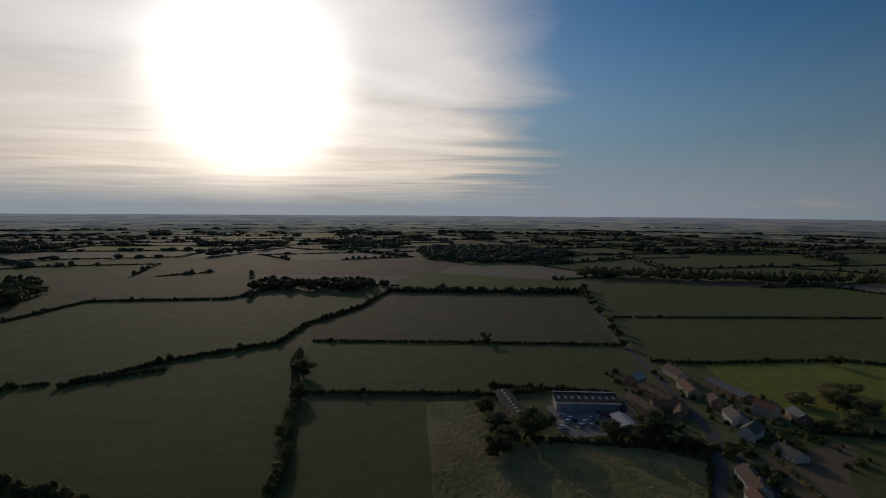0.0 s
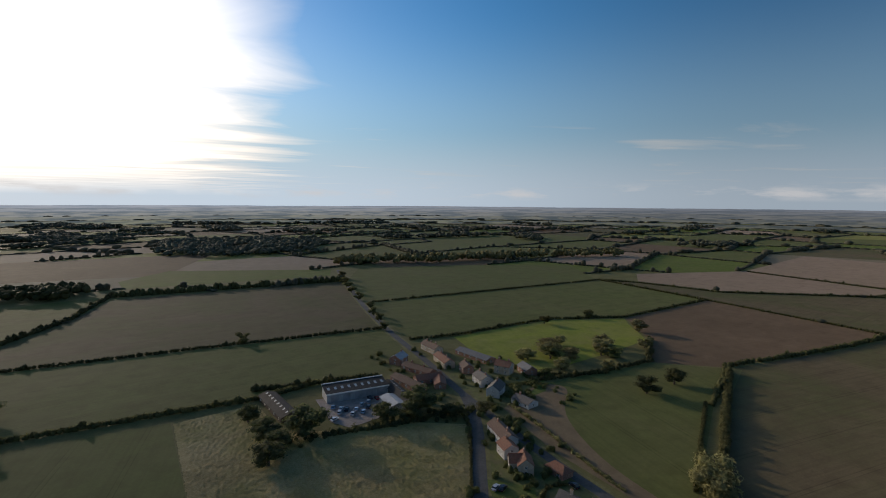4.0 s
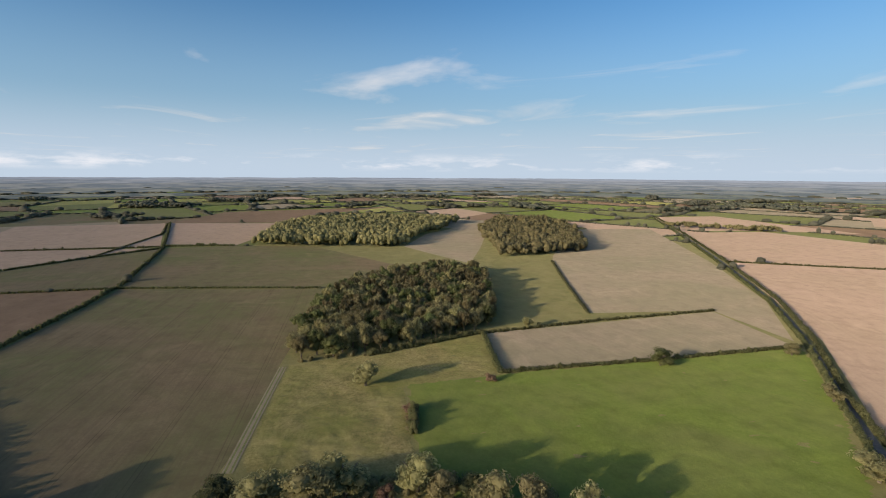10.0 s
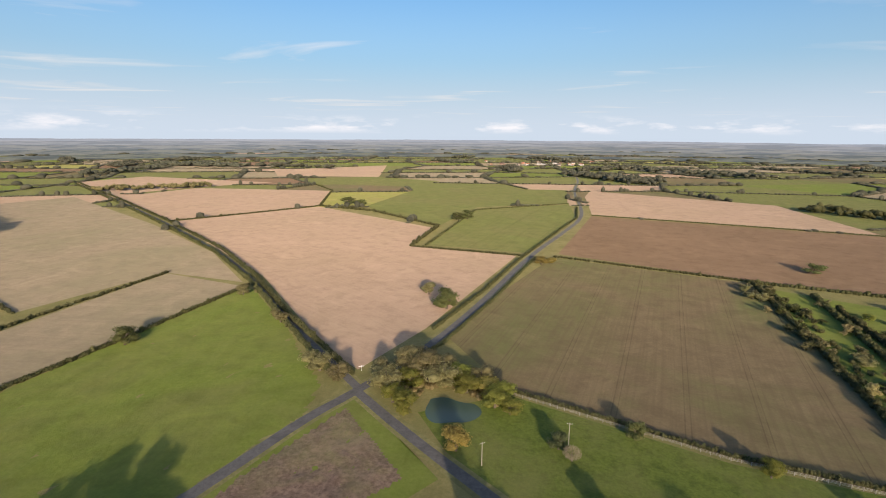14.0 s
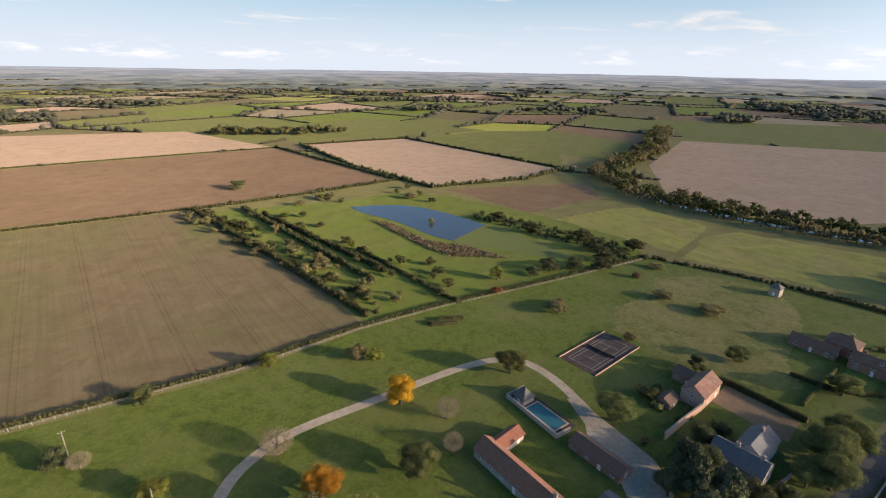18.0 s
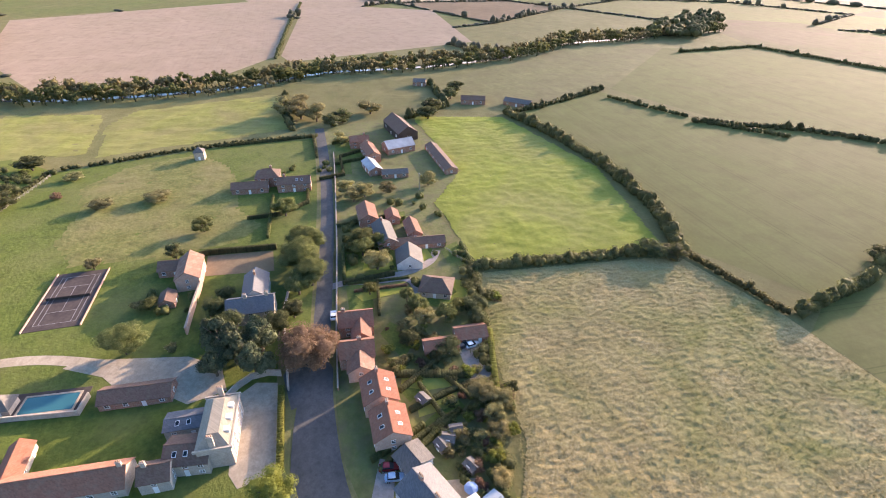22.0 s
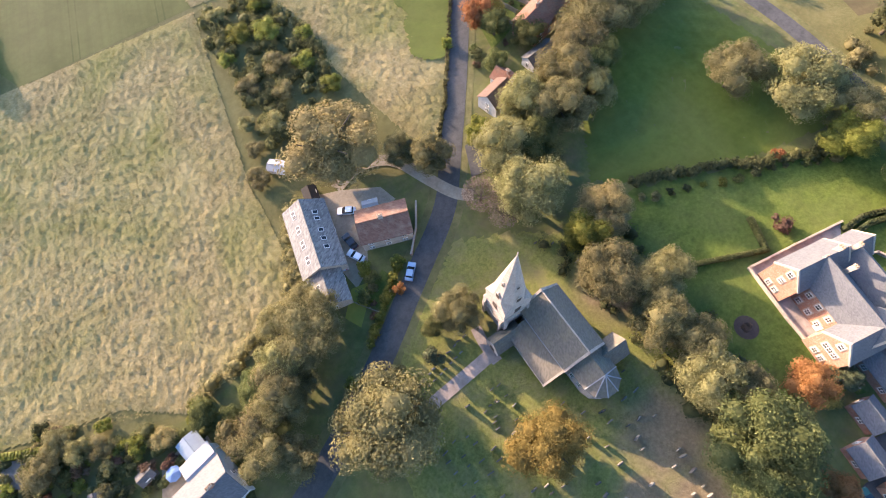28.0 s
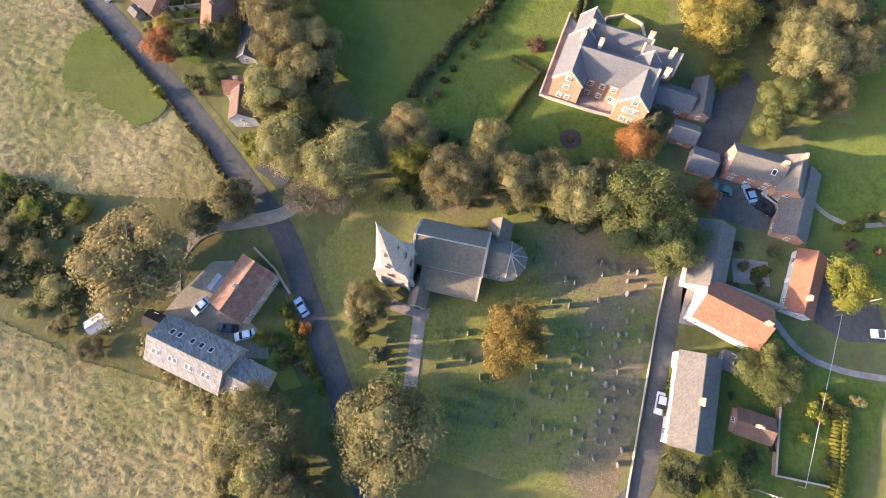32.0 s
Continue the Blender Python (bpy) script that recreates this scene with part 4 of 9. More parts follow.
# fields: corners, material, label
FIELDS = [
    ([(-61, 165), (-97, 148), (-173, 169), (-258, 164), (-268, 185), (-285, 250), (-219, 265), (-194, 282), (-176, 310), (-121, 352), (-98, 335), (-75, 225)], "greenb", "green field of young crop with wheel tracks"),
    ([(-69, 247), (-10, 246), (-2, 147), (-51, 146), (-60, 165)], "greenc", "brownish green field of seedlings"),
    ([(-90, 262), (26, 259), (60, 262), (100, 264), (124, 300), (131, 355), (-97, 359)], "greena", "green field of young crop"),
    ([(-99, 363), (-116, 415), (-83, 492), (-63, 575), (166, 588), (146, 460), (132, 360)], "olivea", "dull green field of seedlings"),
    ([(-196, 284), (-121, 354), (-118, 415), (-86, 492), (-68, 600), (-233, 533), (-374, 510), (-400, 413), (-290, 262)], "greenb", "wide green field sloping away"),
    ([(-380, 515), (-235, 540), (-205, 615), (-240, 690), (-480, 720), (-560, 600)], "oliveb", "dull green field beyond a hedge"),
    ([(-351, 748), (-483, 960), (51, 1003), (-22, 735)], "browna", "dark ploughed field far off"),
    ([(-18, 780), (186, 700), (168, 640), (-60, 640), (-70, 700)], "pasture", "light green pasture far off"),
    ([(137, 325), (165, 318), (263, 326), (327, 300), (462, 315), (463, 455), (160, 452), (147, 440)], "greena", "green field of young crop"),
    ([(163, 464), (464, 462), (531, 587), (400, 660), (228, 700), (175, 590), (150, 470)], "greend", "green field of young crop"),
    ([(168, 311), (263, 320), (325, 296), (312, 280), (287, 242), (240, 232), (196, 226), (175, 225), (160, 262)], "bright", "bright green paddock with trees"),
    ([(462, 313), (458, 167), (382, 170), (278, 181), (247, 208), (289, 241), (327, 297)], "brownb", "brown ploughed field"),
    ([(163, 209), (246, 206), (276, 180), (219, 148), (140, 102), (126, 104), (123, 150), (128, 192)], "greenc", "seedling field with a curved bare headland"),
    (rounded([(160, 209), (172, 205), (172, 196), (160, 186), (148, 172), (139, 152), (133, 130), (132, 108)], 2) + [(125, 104), (122, 150), (128, 192)], "headland", "bare sandy headland along a road"),
    ([(463, 317), (466, 459), (490, 424), (519, 336), (642, 239), (697, 187), (460, 166)], "olivea", "dull green field of seedlings"),
    ([(461, 161), (697, 184), (700, 100), (670, 0), (500, -85), (404, -5), (421, 4)], "olivec", "brownish green field of seedlings"),
    ([(500, 430), (530, 340), (642, 245), (700, 195), (721, 427), (552, 477)], "stubb", "pale stubble field"),
    ([(721, 427), (1035, 501), (1049, 268), (715, 195)], "stuba", "pale stubble field"),
    ([(1050, 262), (1000, 22), (700, 103), (715, 190)], "stubc", "pale stubble field"),
    ([(1060, 262), (1325, 200), (1456, -241), (1137, 24), (1010, 22)], "browna", "dark ploughed field far off"),
    ([(278, 177), (382, 166), (457, 161), (419, 2), (404, -3), (249, 27), (167, 40), (142, 47), (150, 97), (219, 147)], "oliveb", "wide brownish green field of seedlings"),
    ([(250, 22), (166, 35), (140, 25), (128, -25), (160, -22), (210, -29), (213, -76), (271, -88), (254, -19)], "tussock", "rough grassland with tussocks"),
    ([(210, -31), (160, -23), (118, -32), (106, -55), (104, -76), (98, -98), (90, -127), (96, -150), (146, -205), (184, -240), (203, -255), (211, -79)], "pasture", "bright green pasture"),
    ([(214, -79), (272, -92), (276, -266), (205, -254)], "tana", "dry tan field between hedges"),
    ([(314, -113), (276, -93), (276, -170), (295, -176), (491, -252), (480, -193), (460, -162)], "rough", "rough green strip beside a wood"),
    ([(525, -273), (783, -452), (751, -589), (442, -425), (290, -330), (212, -262), (279, -268), (295, -178), (492, -255)], "tanb", "wide dry tan field"),
    ([(640, -115), (774, -178), (962, -366), (603, -209), (500, -160)], "tanc", "dry tan field between woods"),
    ([(106, -178), (208, -279), (438, -443), (338, -603), (139, -489), (138, -397), (43, -387), (71, -217), (86, -165)], "stubd", "wide pale stubble field"),
    ([(443, -447), (691, -602), (670, -758), (412, -791), (342, -608)], "stubb", "pale stubble field"),
    ([(717, -627), (977, -771), (961, -939), (601, -897), (680, -770)], "stubc", "pale stubble field"),
    ([(275, -905), (495, -898), (560, -1050), (450, -1100), (280, -1040)], "greenc", "green field far off"),
    ([(447, -1103), (597, -1556), (816, -1237), (689, -1053)], "stuba", "pale stubble field far off"),
    ([(125, -408), (124, -631), (3, -733), (-5, -615), (16, -480), (38, -400)], "greenc", "green field of young crop"),
    ([(278, -632), (277, -900), (8, -930), (5, -737), (126, -660), (140, -510), (250, -585)], "greenb", "light green field"),
    ([(18, -375), (10, -388), (-113, -352), (-117, -345), (-110, -199), (-98, -132), (-48, -140), (22, -164), (62, -213)], "olivec", "wide brownish green field of seedlings with wheel tracks"),
    ([(10, -403), (-25, -623), (-310, -567), (-289, -327), (-118, -359)], "brownb", "brown ploughed field"),
    ([(-33, -928), (-291, -803), (-309, -575), (-26, -633), (-22, -832)], "stuba", "pale stubble field"),
    ([(-347, -566), (-493, -523), (-450, -246), (-384, -243), (-295, -282), (-305, -404)], "stubd", "pale stubble field"),
    ([(-299, -268), (-409, -194), (-366, -162), (-286, -177)], "brownc", "small brown ploughed field"),
    ([(-384, -777), (-646, -787), (-662, -509), (-493, -527), (-347, -570)], "greena", "green field far off"),
    ([(-500, -520), (-650, -505), (-690, -457), (-540, -300), (-462, -246)], "greenc", "green field far off"),
    ([(-655, -500), (-748, -428), (-701, -262), (-528, -230), (-540, -296)], "greenb", "green field far off"),
    ([(-286, -155), (-340, -140), (-360, -125), (-345, -75), (-330, -71), (-276, -71)], "hill", "pale green pasture in ridges"),
    ([(-320, -68), (-345, -55), (-355, 32), (-280, 30), (-270, -65)], "hill", "pale green pasture in ridges"),
    ([(-545, -190), (-786, -232), (-935, 125), (-480, 42), (-400, -20), (-410, -122)], "stubb", "wide pale stubble field by a river"),
    ([(-857, 128), (-730, 290), (-490, 242), (-455, 52), (-482, 48)], "stuba", "wide pale stubble field by a river"),
    ([(-1097, -384), (-1288, -55), (-957, 123), (-800, -228)], "greend", "green field far off"),
    ([(-119, 71), (-107, 128), (-101, 139), (-173, 162), (-258, 155), (-278, 102), (-192, 97), (-166, 74)], "bright", "bright green pasture with humps"),
    ([(-343, 143), (-400, 230), (-445, 359), (-399, 445), (-308, 262), (-268, 184), (-270, 158)], "marsh", "rough brownish river meadow"),
    ([(-119, -343), (-112, -199), (-100, -132), (-132, -120), (-256, -80), (-284, -105), (-286, -180), (-282, -250), (-255, -290), (-204, -300)], "pasture", "green conservation meadow with young hedgerows"),
    ([(22, -160), (-48, -137), (-96, -131), (-132, -121), (-256, -80), (-264, -2), (-259, 42), (-172, 27), (-114, 16), (-96, 2), (-60, -4), (-45, -8), (-20, -80), (10, -95), (30, -112), (52, -140)], "park", "mown parkland lawn"),
    ([(84, -150), (79, -147), (100, -75), (108, -45), (70, -55), (36, -108)], "pasture", "green rim of a triangle between roads"),
    ([(78, -136), (92, -92), (94, -62), (74, -64), (46, -106)], "heath", "rough brown grass triangle between roads"),
]
for k, (pts, key, label) in enumerate(FIELDS):
    humps = dict(rise=0.35, cell=2.2, size=0.5) if key == "hill" or label == "bright green pasture" else dict(rise=0.36, cell=1.2, size=0.9) if label in ("bright green pasture with humps", "rough grassland with tussocks", "rough brown grass triangle between roads") else {}
    sheet("field", pts, 0.01 + 0.004 * (k % 5) + (0.05 if key in ("park", "bright", "tana", "headland") else 0), M[key], label, "field", **humps)

M["park_rough"] = surface("rough_park_grass", (0.105, 0.118, 0.024), (0.205, 0.195, 0.060), 0.6, 0.05, 0.95, 0.9, 0.3, third=(0.215, 0.175, 0.075))
sheet("field", [(-166, -58), (-184, -66), (-206, -62), (-232, -66), (-250, -50), (-257, -20), (-238, -6), (-216, -2), (-190, -4), (-172, 4), (-162, -6), (-160, -30), (-164, -46)], 0.09, M["park_rough"], "rough uneven pasture with tan grass", "field", rise=0.22, cell=1.8, size=0.5)
# the village ground: gardens, then churchyard, lawns and tussocky meadows over it
sheet("field", [(-110, 66), (-66, 50), (-38, 42), (-8, 50), (0, 75), (30, 66), (45, 81), (82, 140), (100, 171), (118, 205), (126, 265), (160, 262), (175, 225), (160, 210), (122, 192), (118, 100), (125, 60), (110, 25), (115, -10), (105, -45), (60, -70), (-20, -75), (-45, -5), (-90, 4), (-275, 40), (-280, 100), (-190, 96), (-165, 72), (-120, 70)], 0.02, M["soil"], "patchy garden ground of a village", "ground")
sheet("meadow", [(-113, 68), (-97, 140), (-61, 146), (-2, 145), (-6, 110), (-9, 85), (-8, 52), (-38, 43), (-50, 51), (-66, 54), (-85, 59)], 0.08, M["meadow"], "tussocky meadow of long pale grass", "meadow", rise=0.3, cell=0.45, size=2.1)
sheet("meadow", [(-2, 147), (-9, 245), (26, 250), (31, 215), (52, 206), (75, 204), (104, 186), (98, 172), (80, 142), (60, 109), (43, 83), (31, 68), (24, 100), (14, 146)], 0.08, M["meadow"], "tussocky meadow of long pale grass beside a road", "meadow", rise=0.3, cell=0.5, size=2.1)
sheet("grass_patch", rounded([(61, 122), (65, 117), (60, 110), (57, 104), (53, 97), (49, 92), (44, 94), (41, 98), (44, 103), (44, 107), (48, 111), (46, 117), (50, 121), (55, 122), (61, 122)], 1)[:-1], 0.52, M["pasture"], "patch of short bright green grass", "grass", rise=0.06, cell=0.8, size=1.2)
sheet("churchyard", [(44, -23), (-6, -23), (-8, 26), (-1, 29), (9, 36.5), (24.5, 47.5), (36, 43), (56, 30), (58, 5), (52, -18)], 0.06, M["yard_grass"], "mown churchyard grass with bare patches", "grass", rise=0.1, cell=0.9, size=1.3)
sheet("paddock", [(58, 44), (74, 72), (112, 84), (122, 26), (92, 30), (64, 40)], 0.05, M["pasture"], "shaded paddock enclosed by trees", "grass", rise=0.3, cell=0.8, size=1.4)
sheet("lawn", [(57, 28), (64, 38), (92, 29), (117, 20), (118, -8), (98, -14), (92, 4), (76, 8), (74, -18), (58, -12)], 0.05, M["lawn"], "mown lawn of a large house", "grass", rise=0.05, cell=1.5, size=0.6)
sheet("lawn", [(58, -46), (82, -48), (84, -66), (46, -70), (40, -52), (50, -50)], 0.05, M["lawn"], "mown garden lawn with borders", "grass")
sheet("lawn", [(35, -46), (31, -50), (28, -66), (-4, -60), (-2, -34), (8, -36), (28, -36)], 0.05, M["lawn"], "mown back garden lawn", "grass")
sheet("pavement", [(26, 51), (10, 41), (-2, 33), (-5, 35), (8, 45), (24, 56)], 0.03, M["verge"], "grassy verge along a road", "verge")

# roads
STREET = [(100, 170), (82, 140), (62, 107), (45, 81), (33, 64), (27, 55), (13, 44.5), (-1, 33), (-18, 21), (-38, 11), (-56, 7), (-79, 9), (-104, 15), (-139, 23), (-183, 32), (-234, 40), (-275, 45)]
MAIN = [(194, 694), (171, 584), (146, 447), (134, 362), (130, 319), (126, 263), (120, 220), (118, 182), (117, 153), (117, 122), (119, 101), (124, 75), (127, 45), (122, 5), (112, -40), (103, -73), (96, -98), (88, -128), (79, -148), (62, -199), (48, -278), (33, -388), (7, -502), (-13, -600), (-14, -700), (-3, -918), (-18, -1150), (0, -1500)]
ROADS = [(STREET, 5.0), (MAIN, 4.4), ([(120, 214), (112, 192), (100, 170)], 5.5), ([(79, -148), (55, -129), (34, -114), (8, -96), (-14, -66), (-30, -20), (-42, 9)], 4.0),
         ([(47, -26.5), (44, -26), (31, -24.5), (20, -25), (7, -25.5), (-4, -25), (-20, -10), (-32, 12)], 4.2),
         ([(80, -151), (101, -169), (146, -208), (208, -268), (287, -334), (441, -439), (680, -593), (968, -769)], 3.6)]
sheet("verge", [(25, 56), (33, 68), (60, 110), (80, 143), (98, 174), (103, 172), (86, 140), (66, 106), (49, 80), (36, 62)], 0.035, M["verge"], "dry grass verge beside a road", "verge")
for k, (line, w) in enumerate(ROADS):
    ribbon("verge", line, w + 3.4, 0.075 + 0.004 * k, M["verge"], "rough grass verge along a country road", "verge")
for k, (line, w) in enumerate(ROADS):
    ribbon("road", line, w, 0.12 + 0.005 * k, M["asphalt"], "grey asphalt country road", "road")
ribbon("track", [(160, 39), (205, 32), (248, 25)], 3.6, 0.06, M["tana"], "farm track with two wheel ruts", "track")
for off in (-0.9, 0.9):
    ribbon("track", [(160, 39 + off), (205, 32 + off), (248, 25 + off)], 0.7, 0.1, M["soil"], "wheel rut of a farm track", "track")
ribbon("track", [(283, 175), (221, 146), (140, 99)], 5.0, 0.07, M["rough"], "grassy farm track between hedges", "track")
sheet("road", rounded([(-96, 10.5), (-84, 6), (-74, 3), (-62, 0.5), (-50, -1), (-36, -2), (-26, 4), (-26, 16), (-34, 13.5), (-46, 11.5), (-58, 11), (-70, 12), (-80, 13.2), (-90, 15.5), (-96, 10.5)], 1)[:-1], 0.165, M["asphalt"], "wide asphalt mouth of a road junction", "road")
ribbon("drive", [(-16, -86), (-24, -95), (-36, -99), (-48, -99), (-71, -93), (-100, -86.5), (-114, -81), (-122, -73), (-120, -58), (-112, -42), (-104, -30), (-97, -21)], 3.4, 0.1, M["gravel"], "pale gravel drive curving over the park", "drive")
sheet("forecourt", [(-115, -47), (-106, -20), (-99, -12), (-90, -11), (-89, -20), (-93, -24), (-100, -36), (-106, -40), (-113, -50)], 0.11, M["gravel"], "gravel sweep before a house", "drive")
sheet("forecourt", [(-87, -9), (-90, -4), (-88, 1), (-63, -1.5), (-62, -10), (-66, -11.5)], 0.11, M["gravel"], "gravel forecourt of a house", "drive")
sheet("forecourt", [(-90, 2.5), (-94, 6), (-96, 12), (-80, 9), (-78, 3)], 0.13, M["asphalt"], "asphalt entrance to a house", "drive")
ribbon("drive", [(-122, 19), (-124, 26), (-121, 44), (-124, 56), (-131, 61)], 3.0, 0.11, M["path"], "narrow garden drive", "drive")
sheet("yard", [(-86, 58.5), (-66, 50.5), (-69, 46.5), (-85, 48.5)], 0.09, M["path"], "tarmac courtyard with parked cars", "yard")
sheet("yard", [(3, 74), (9, 72), (17, 68), (18.5, 63.5), (14, 61.5), (9, 62.5), (7.5, 56), (5.5, 51.5), (1.5, 49), (0.5, 54)], 0.13, M["gravel"], "gravel yard between two houses", "yard")
sheet("yard", [(82, -27), (90, -33), (86, -36), (70, -33), (66, -29), (66, -24), (74, -25.5)], 0.12, M["asphalt"], "tarmac service yard", "yard")
sheet("yard", [(66, -29.5), (62, -29), (54, -30), (53, -41), (62, -42.5)], 0.13, M["asphalt"], "worn tarmac courtyard of a coach house", "yard")
sheet("yard", [(49, -46), (38, -50), (35, -58), (37, -66), (52, -60)], 0.12, M["asphalt"], "tarmac yard behind outbuildings", "yard")
sheet("yard", [(-214, 66), (-188, 93), (-230, 100), (-250, 96), (-232, 66)], 0.12, M["soil"], "muddy farmyard", "yard")
sheet("riding_arena", [(-156, -15), (-151.5, 6.5), (-138.5, 5.5), (-143.5, -16)], 0.14, M["headland"], "sand riding arena", "yard")
sheet("car_park", [(52, 243), (52, 215), (58, 206), (84, 212), (90, 228), (80, 238)], 0.12, M["path"], "tarmac car park of a garage", "yard")
ribbon("path", [(19, 23), (13, 22), (3, 20.5), (-6, 18)], 2.6, 0.26, M["path"], "asphalt churchyard path", "path", soft=1)
ribbon("path", [(18.5, 29), (18.2, 25.5), (18.6, 21)], 2.2, 0.262, M["path"], "asphalt path to a church porch", "path", soft=1)
ribbon("path", [(36, -44), (30, -50), (29, -58), (30, -66)], 1.2, 0.1, M["path"], "paved garden path", "path")
ribbon("path", [(64, -48), (60, -52), (59, -58), (62, -66)], 1.0, 0.1, M["path"], "curving garden path", "path")


# water
def water(name, c, rough=0.06, gloss=0.5):
    m, t, add, bsdf, out = material(name, rough)
    bsdf.inputs["Base Color"].default_value = rgb(c)
    bsdf.inputs["Specular IOR Level"].default_value = gloss
    n = add("ShaderNodeTexNoise", Vector=add("ShaderNodeTexCoord").outputs["Object"], Scale=0.8, Detail=3.0)
    t.links.new(add("ShaderNodeBump", Height=n.outputs[0], Strength=0.05, Distance=0.05).outputs[0], bsdf.inputs["Normal"])
    return m


M["lake"], M["weed"], M["river"] = water("lake_water", (0.05, 0.065, 0.075)), water("weedy_water", (0.125, 0.15, 0.05), 0.85, 0.08), water("river_water", (0.07, 0.075, 0.08), 0.15)
M["pond"], M["pool"] = water("pond_water", (0.06, 0.095, 0.07), 0.2, 0.3), water("pool_water", (0.03, 0.13, 0.15), 0.05)
POND = rounded([(-204, -280), (-225, -268), (-241, -249), (-244, -208), (-238, -160), (-228, -117), (-222, -118), (-216, -135), (-208, -160), (-197, -185), (-205, -229), (-200, -262), (-204, -280)], 2)[:-1]
sheet("pond", POND, 0.09, M["lake"], "large pond reflecting the sky", "water")
sheet("pond_weed", rounded([(-242, -182), (-241, -160), (-232, -113), (-219, -113), (-212, -135), (-203, -160), (-198, -176), (-216, -178), (-242, -182)], 1)[:-1], 0.12, M["weed"], "green weed cover on a pond", "water")
sheet("pond", rounded([(50, -150), (45, -153), (38, -150), (33, -151), (29, -145), (33, -138), (39, -137), (45, -134), (50, -140), (50, -150)], 2)[:-1], 0.12, M["pond"], "small green pond among trees", "water")
RIVER = [(-900, -300), (-750, -262), (-645, -218), (-520, -211), (-448, -198), (-394, -140), (-378, -52), (-382, 20), (-410, 68), (-398, 150), (-406, 221), (-418, 262), (-455, 333), (-452, 419), (-470, 560)]
ribbon("river", RIVER, 6, 0.11, M["river"], "narrow river lined with trees", "water")
for pts in ([(-193, -243), (-198, -228), (-190, -186), (-200, -160), (-215, -126), (-211, -121), (-196, -140), (-180, -160), (-181, -182), (-188, -215)],):
    s = Soup(5)
    P = s.rng.uniform((-200, -245), (-178, -118), (5200, 2))
    P = P[inside(P, pts)]
    s.leaves(np.c_[P, s.rng.uniform(0.2, 1.1, len(P))], np.tile((0, 0, 0.4), (len(P), 1)), 0.7)
    tagged(s.link("reed_bed", M["reed"]), "brown reed bed at the edge of a pond", "reeds", kind="stuff")

# ---- far farmland: a patchwork out to the horizon, its hedges and trees ----
rng = np.random.default_rng(11)
EXPLICIT = [f[0] for f in FIELDS] + [[(-125, 60), (-100, 150), (-55, 160), (20, 262), (130, 275), (135, 95), (0, 30)], [(130, 120), (280, 190), (470, 170), (430, -10), (270, 10), (115, -70)], [(120, 45), (260, 45), (290, -20), (285, -290), (100, -190), (10, -170), (-45, -145), (20, -90), (100, -60)], [(-120, 66), (-2, 150), (130, 270), (180, 200), (125, 60), (110, -60), (-60, -100), (-280, 20), (-290, 110)],
                                     [(240, 30), (404, 0), (500, -85), (650, -110), (1000, -330), (1100, -440), (960, -520), (540, -345), (300, -110), (255, -20)], [(640, -120), (680, 90), (1140, 0), (1240, -210), (960, -330)]]


def built(P):
    hit = np.zeros(len(P), bool)
    for poly in EXPLICIT:
        hit |= inside(P, poly)
    return hit


DX, DY = 230.0, 165.0
nx, ny = int(FAR / DX), int(FAR / DY)
grid = {}
for i in range(-nx, nx + 1):
    for j in range(-ny, ny + 1):
        x, y = i * DX + rng.uniform(-70, 70), j * DY + rng.uniform(-48, 48)
        c, s_ = math.cos(0.32), math.sin(0.32)
        grid[i, j] = (c * x - s_ * y, s_ * x + c * y)
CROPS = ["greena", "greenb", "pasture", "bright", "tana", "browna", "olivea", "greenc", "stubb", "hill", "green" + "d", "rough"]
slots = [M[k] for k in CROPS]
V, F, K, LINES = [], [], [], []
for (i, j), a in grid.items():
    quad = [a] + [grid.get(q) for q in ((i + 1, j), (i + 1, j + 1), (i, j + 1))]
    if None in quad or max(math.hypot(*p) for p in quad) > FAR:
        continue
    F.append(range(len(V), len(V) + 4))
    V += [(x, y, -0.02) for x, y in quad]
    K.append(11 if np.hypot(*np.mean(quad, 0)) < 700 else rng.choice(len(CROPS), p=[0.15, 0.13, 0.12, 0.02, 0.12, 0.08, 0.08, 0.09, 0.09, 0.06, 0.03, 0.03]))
    LINES += [(a, quad[1]), (a, quad[3])]
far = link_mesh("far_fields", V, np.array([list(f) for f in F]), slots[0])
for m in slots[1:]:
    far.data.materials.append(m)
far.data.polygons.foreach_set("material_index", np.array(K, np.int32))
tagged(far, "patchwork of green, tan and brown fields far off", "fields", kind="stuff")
s = Soup(12)
rows = []
for a, b in LINES:
    a, b = np.array(a), np.array(b)
    r = np.linalg.norm((a + b) / 2)
    if rng.random() < 0.16:
        continue
    step = 6.6 if r < 1100 else 17 if r < 2200 else 40.0
    n = int(np.linalg.norm(b - a) / step) + 1
    u = np.linspace(0, 1, n)[:, None]
    P = a + (b - a) * u + rng.normal(0, 0.5, (n, 2))
    rows.append((P, step, rng.random() < 0.3))
every = np.concatenate([r[0] for r in rows])
free = ~built(every) & (np.hypot(every[:, 0], every[:, 1]) > 480)
at = 0
for P, step, big in rows:
    ok, at = free[at:at + len(P)], at + len(P)
    for x, y in P[ok]:
        h = rng.uniform(1.6, 3.0)
        w = step * 0.62
        if rng.random() < (0.6 if big and step > 5 else 0.4 if big else 0.14):
            h, w = rng.uniform(5, 10), max(w, rng.uniform(3, 5))
        V0, F0 = ICO[1]
        s.put(V0 * rng.uniform(0.75, 1.25, (12, 1)) * (w, w, h * 0.6) + (x, y, h * 0.42), F0)
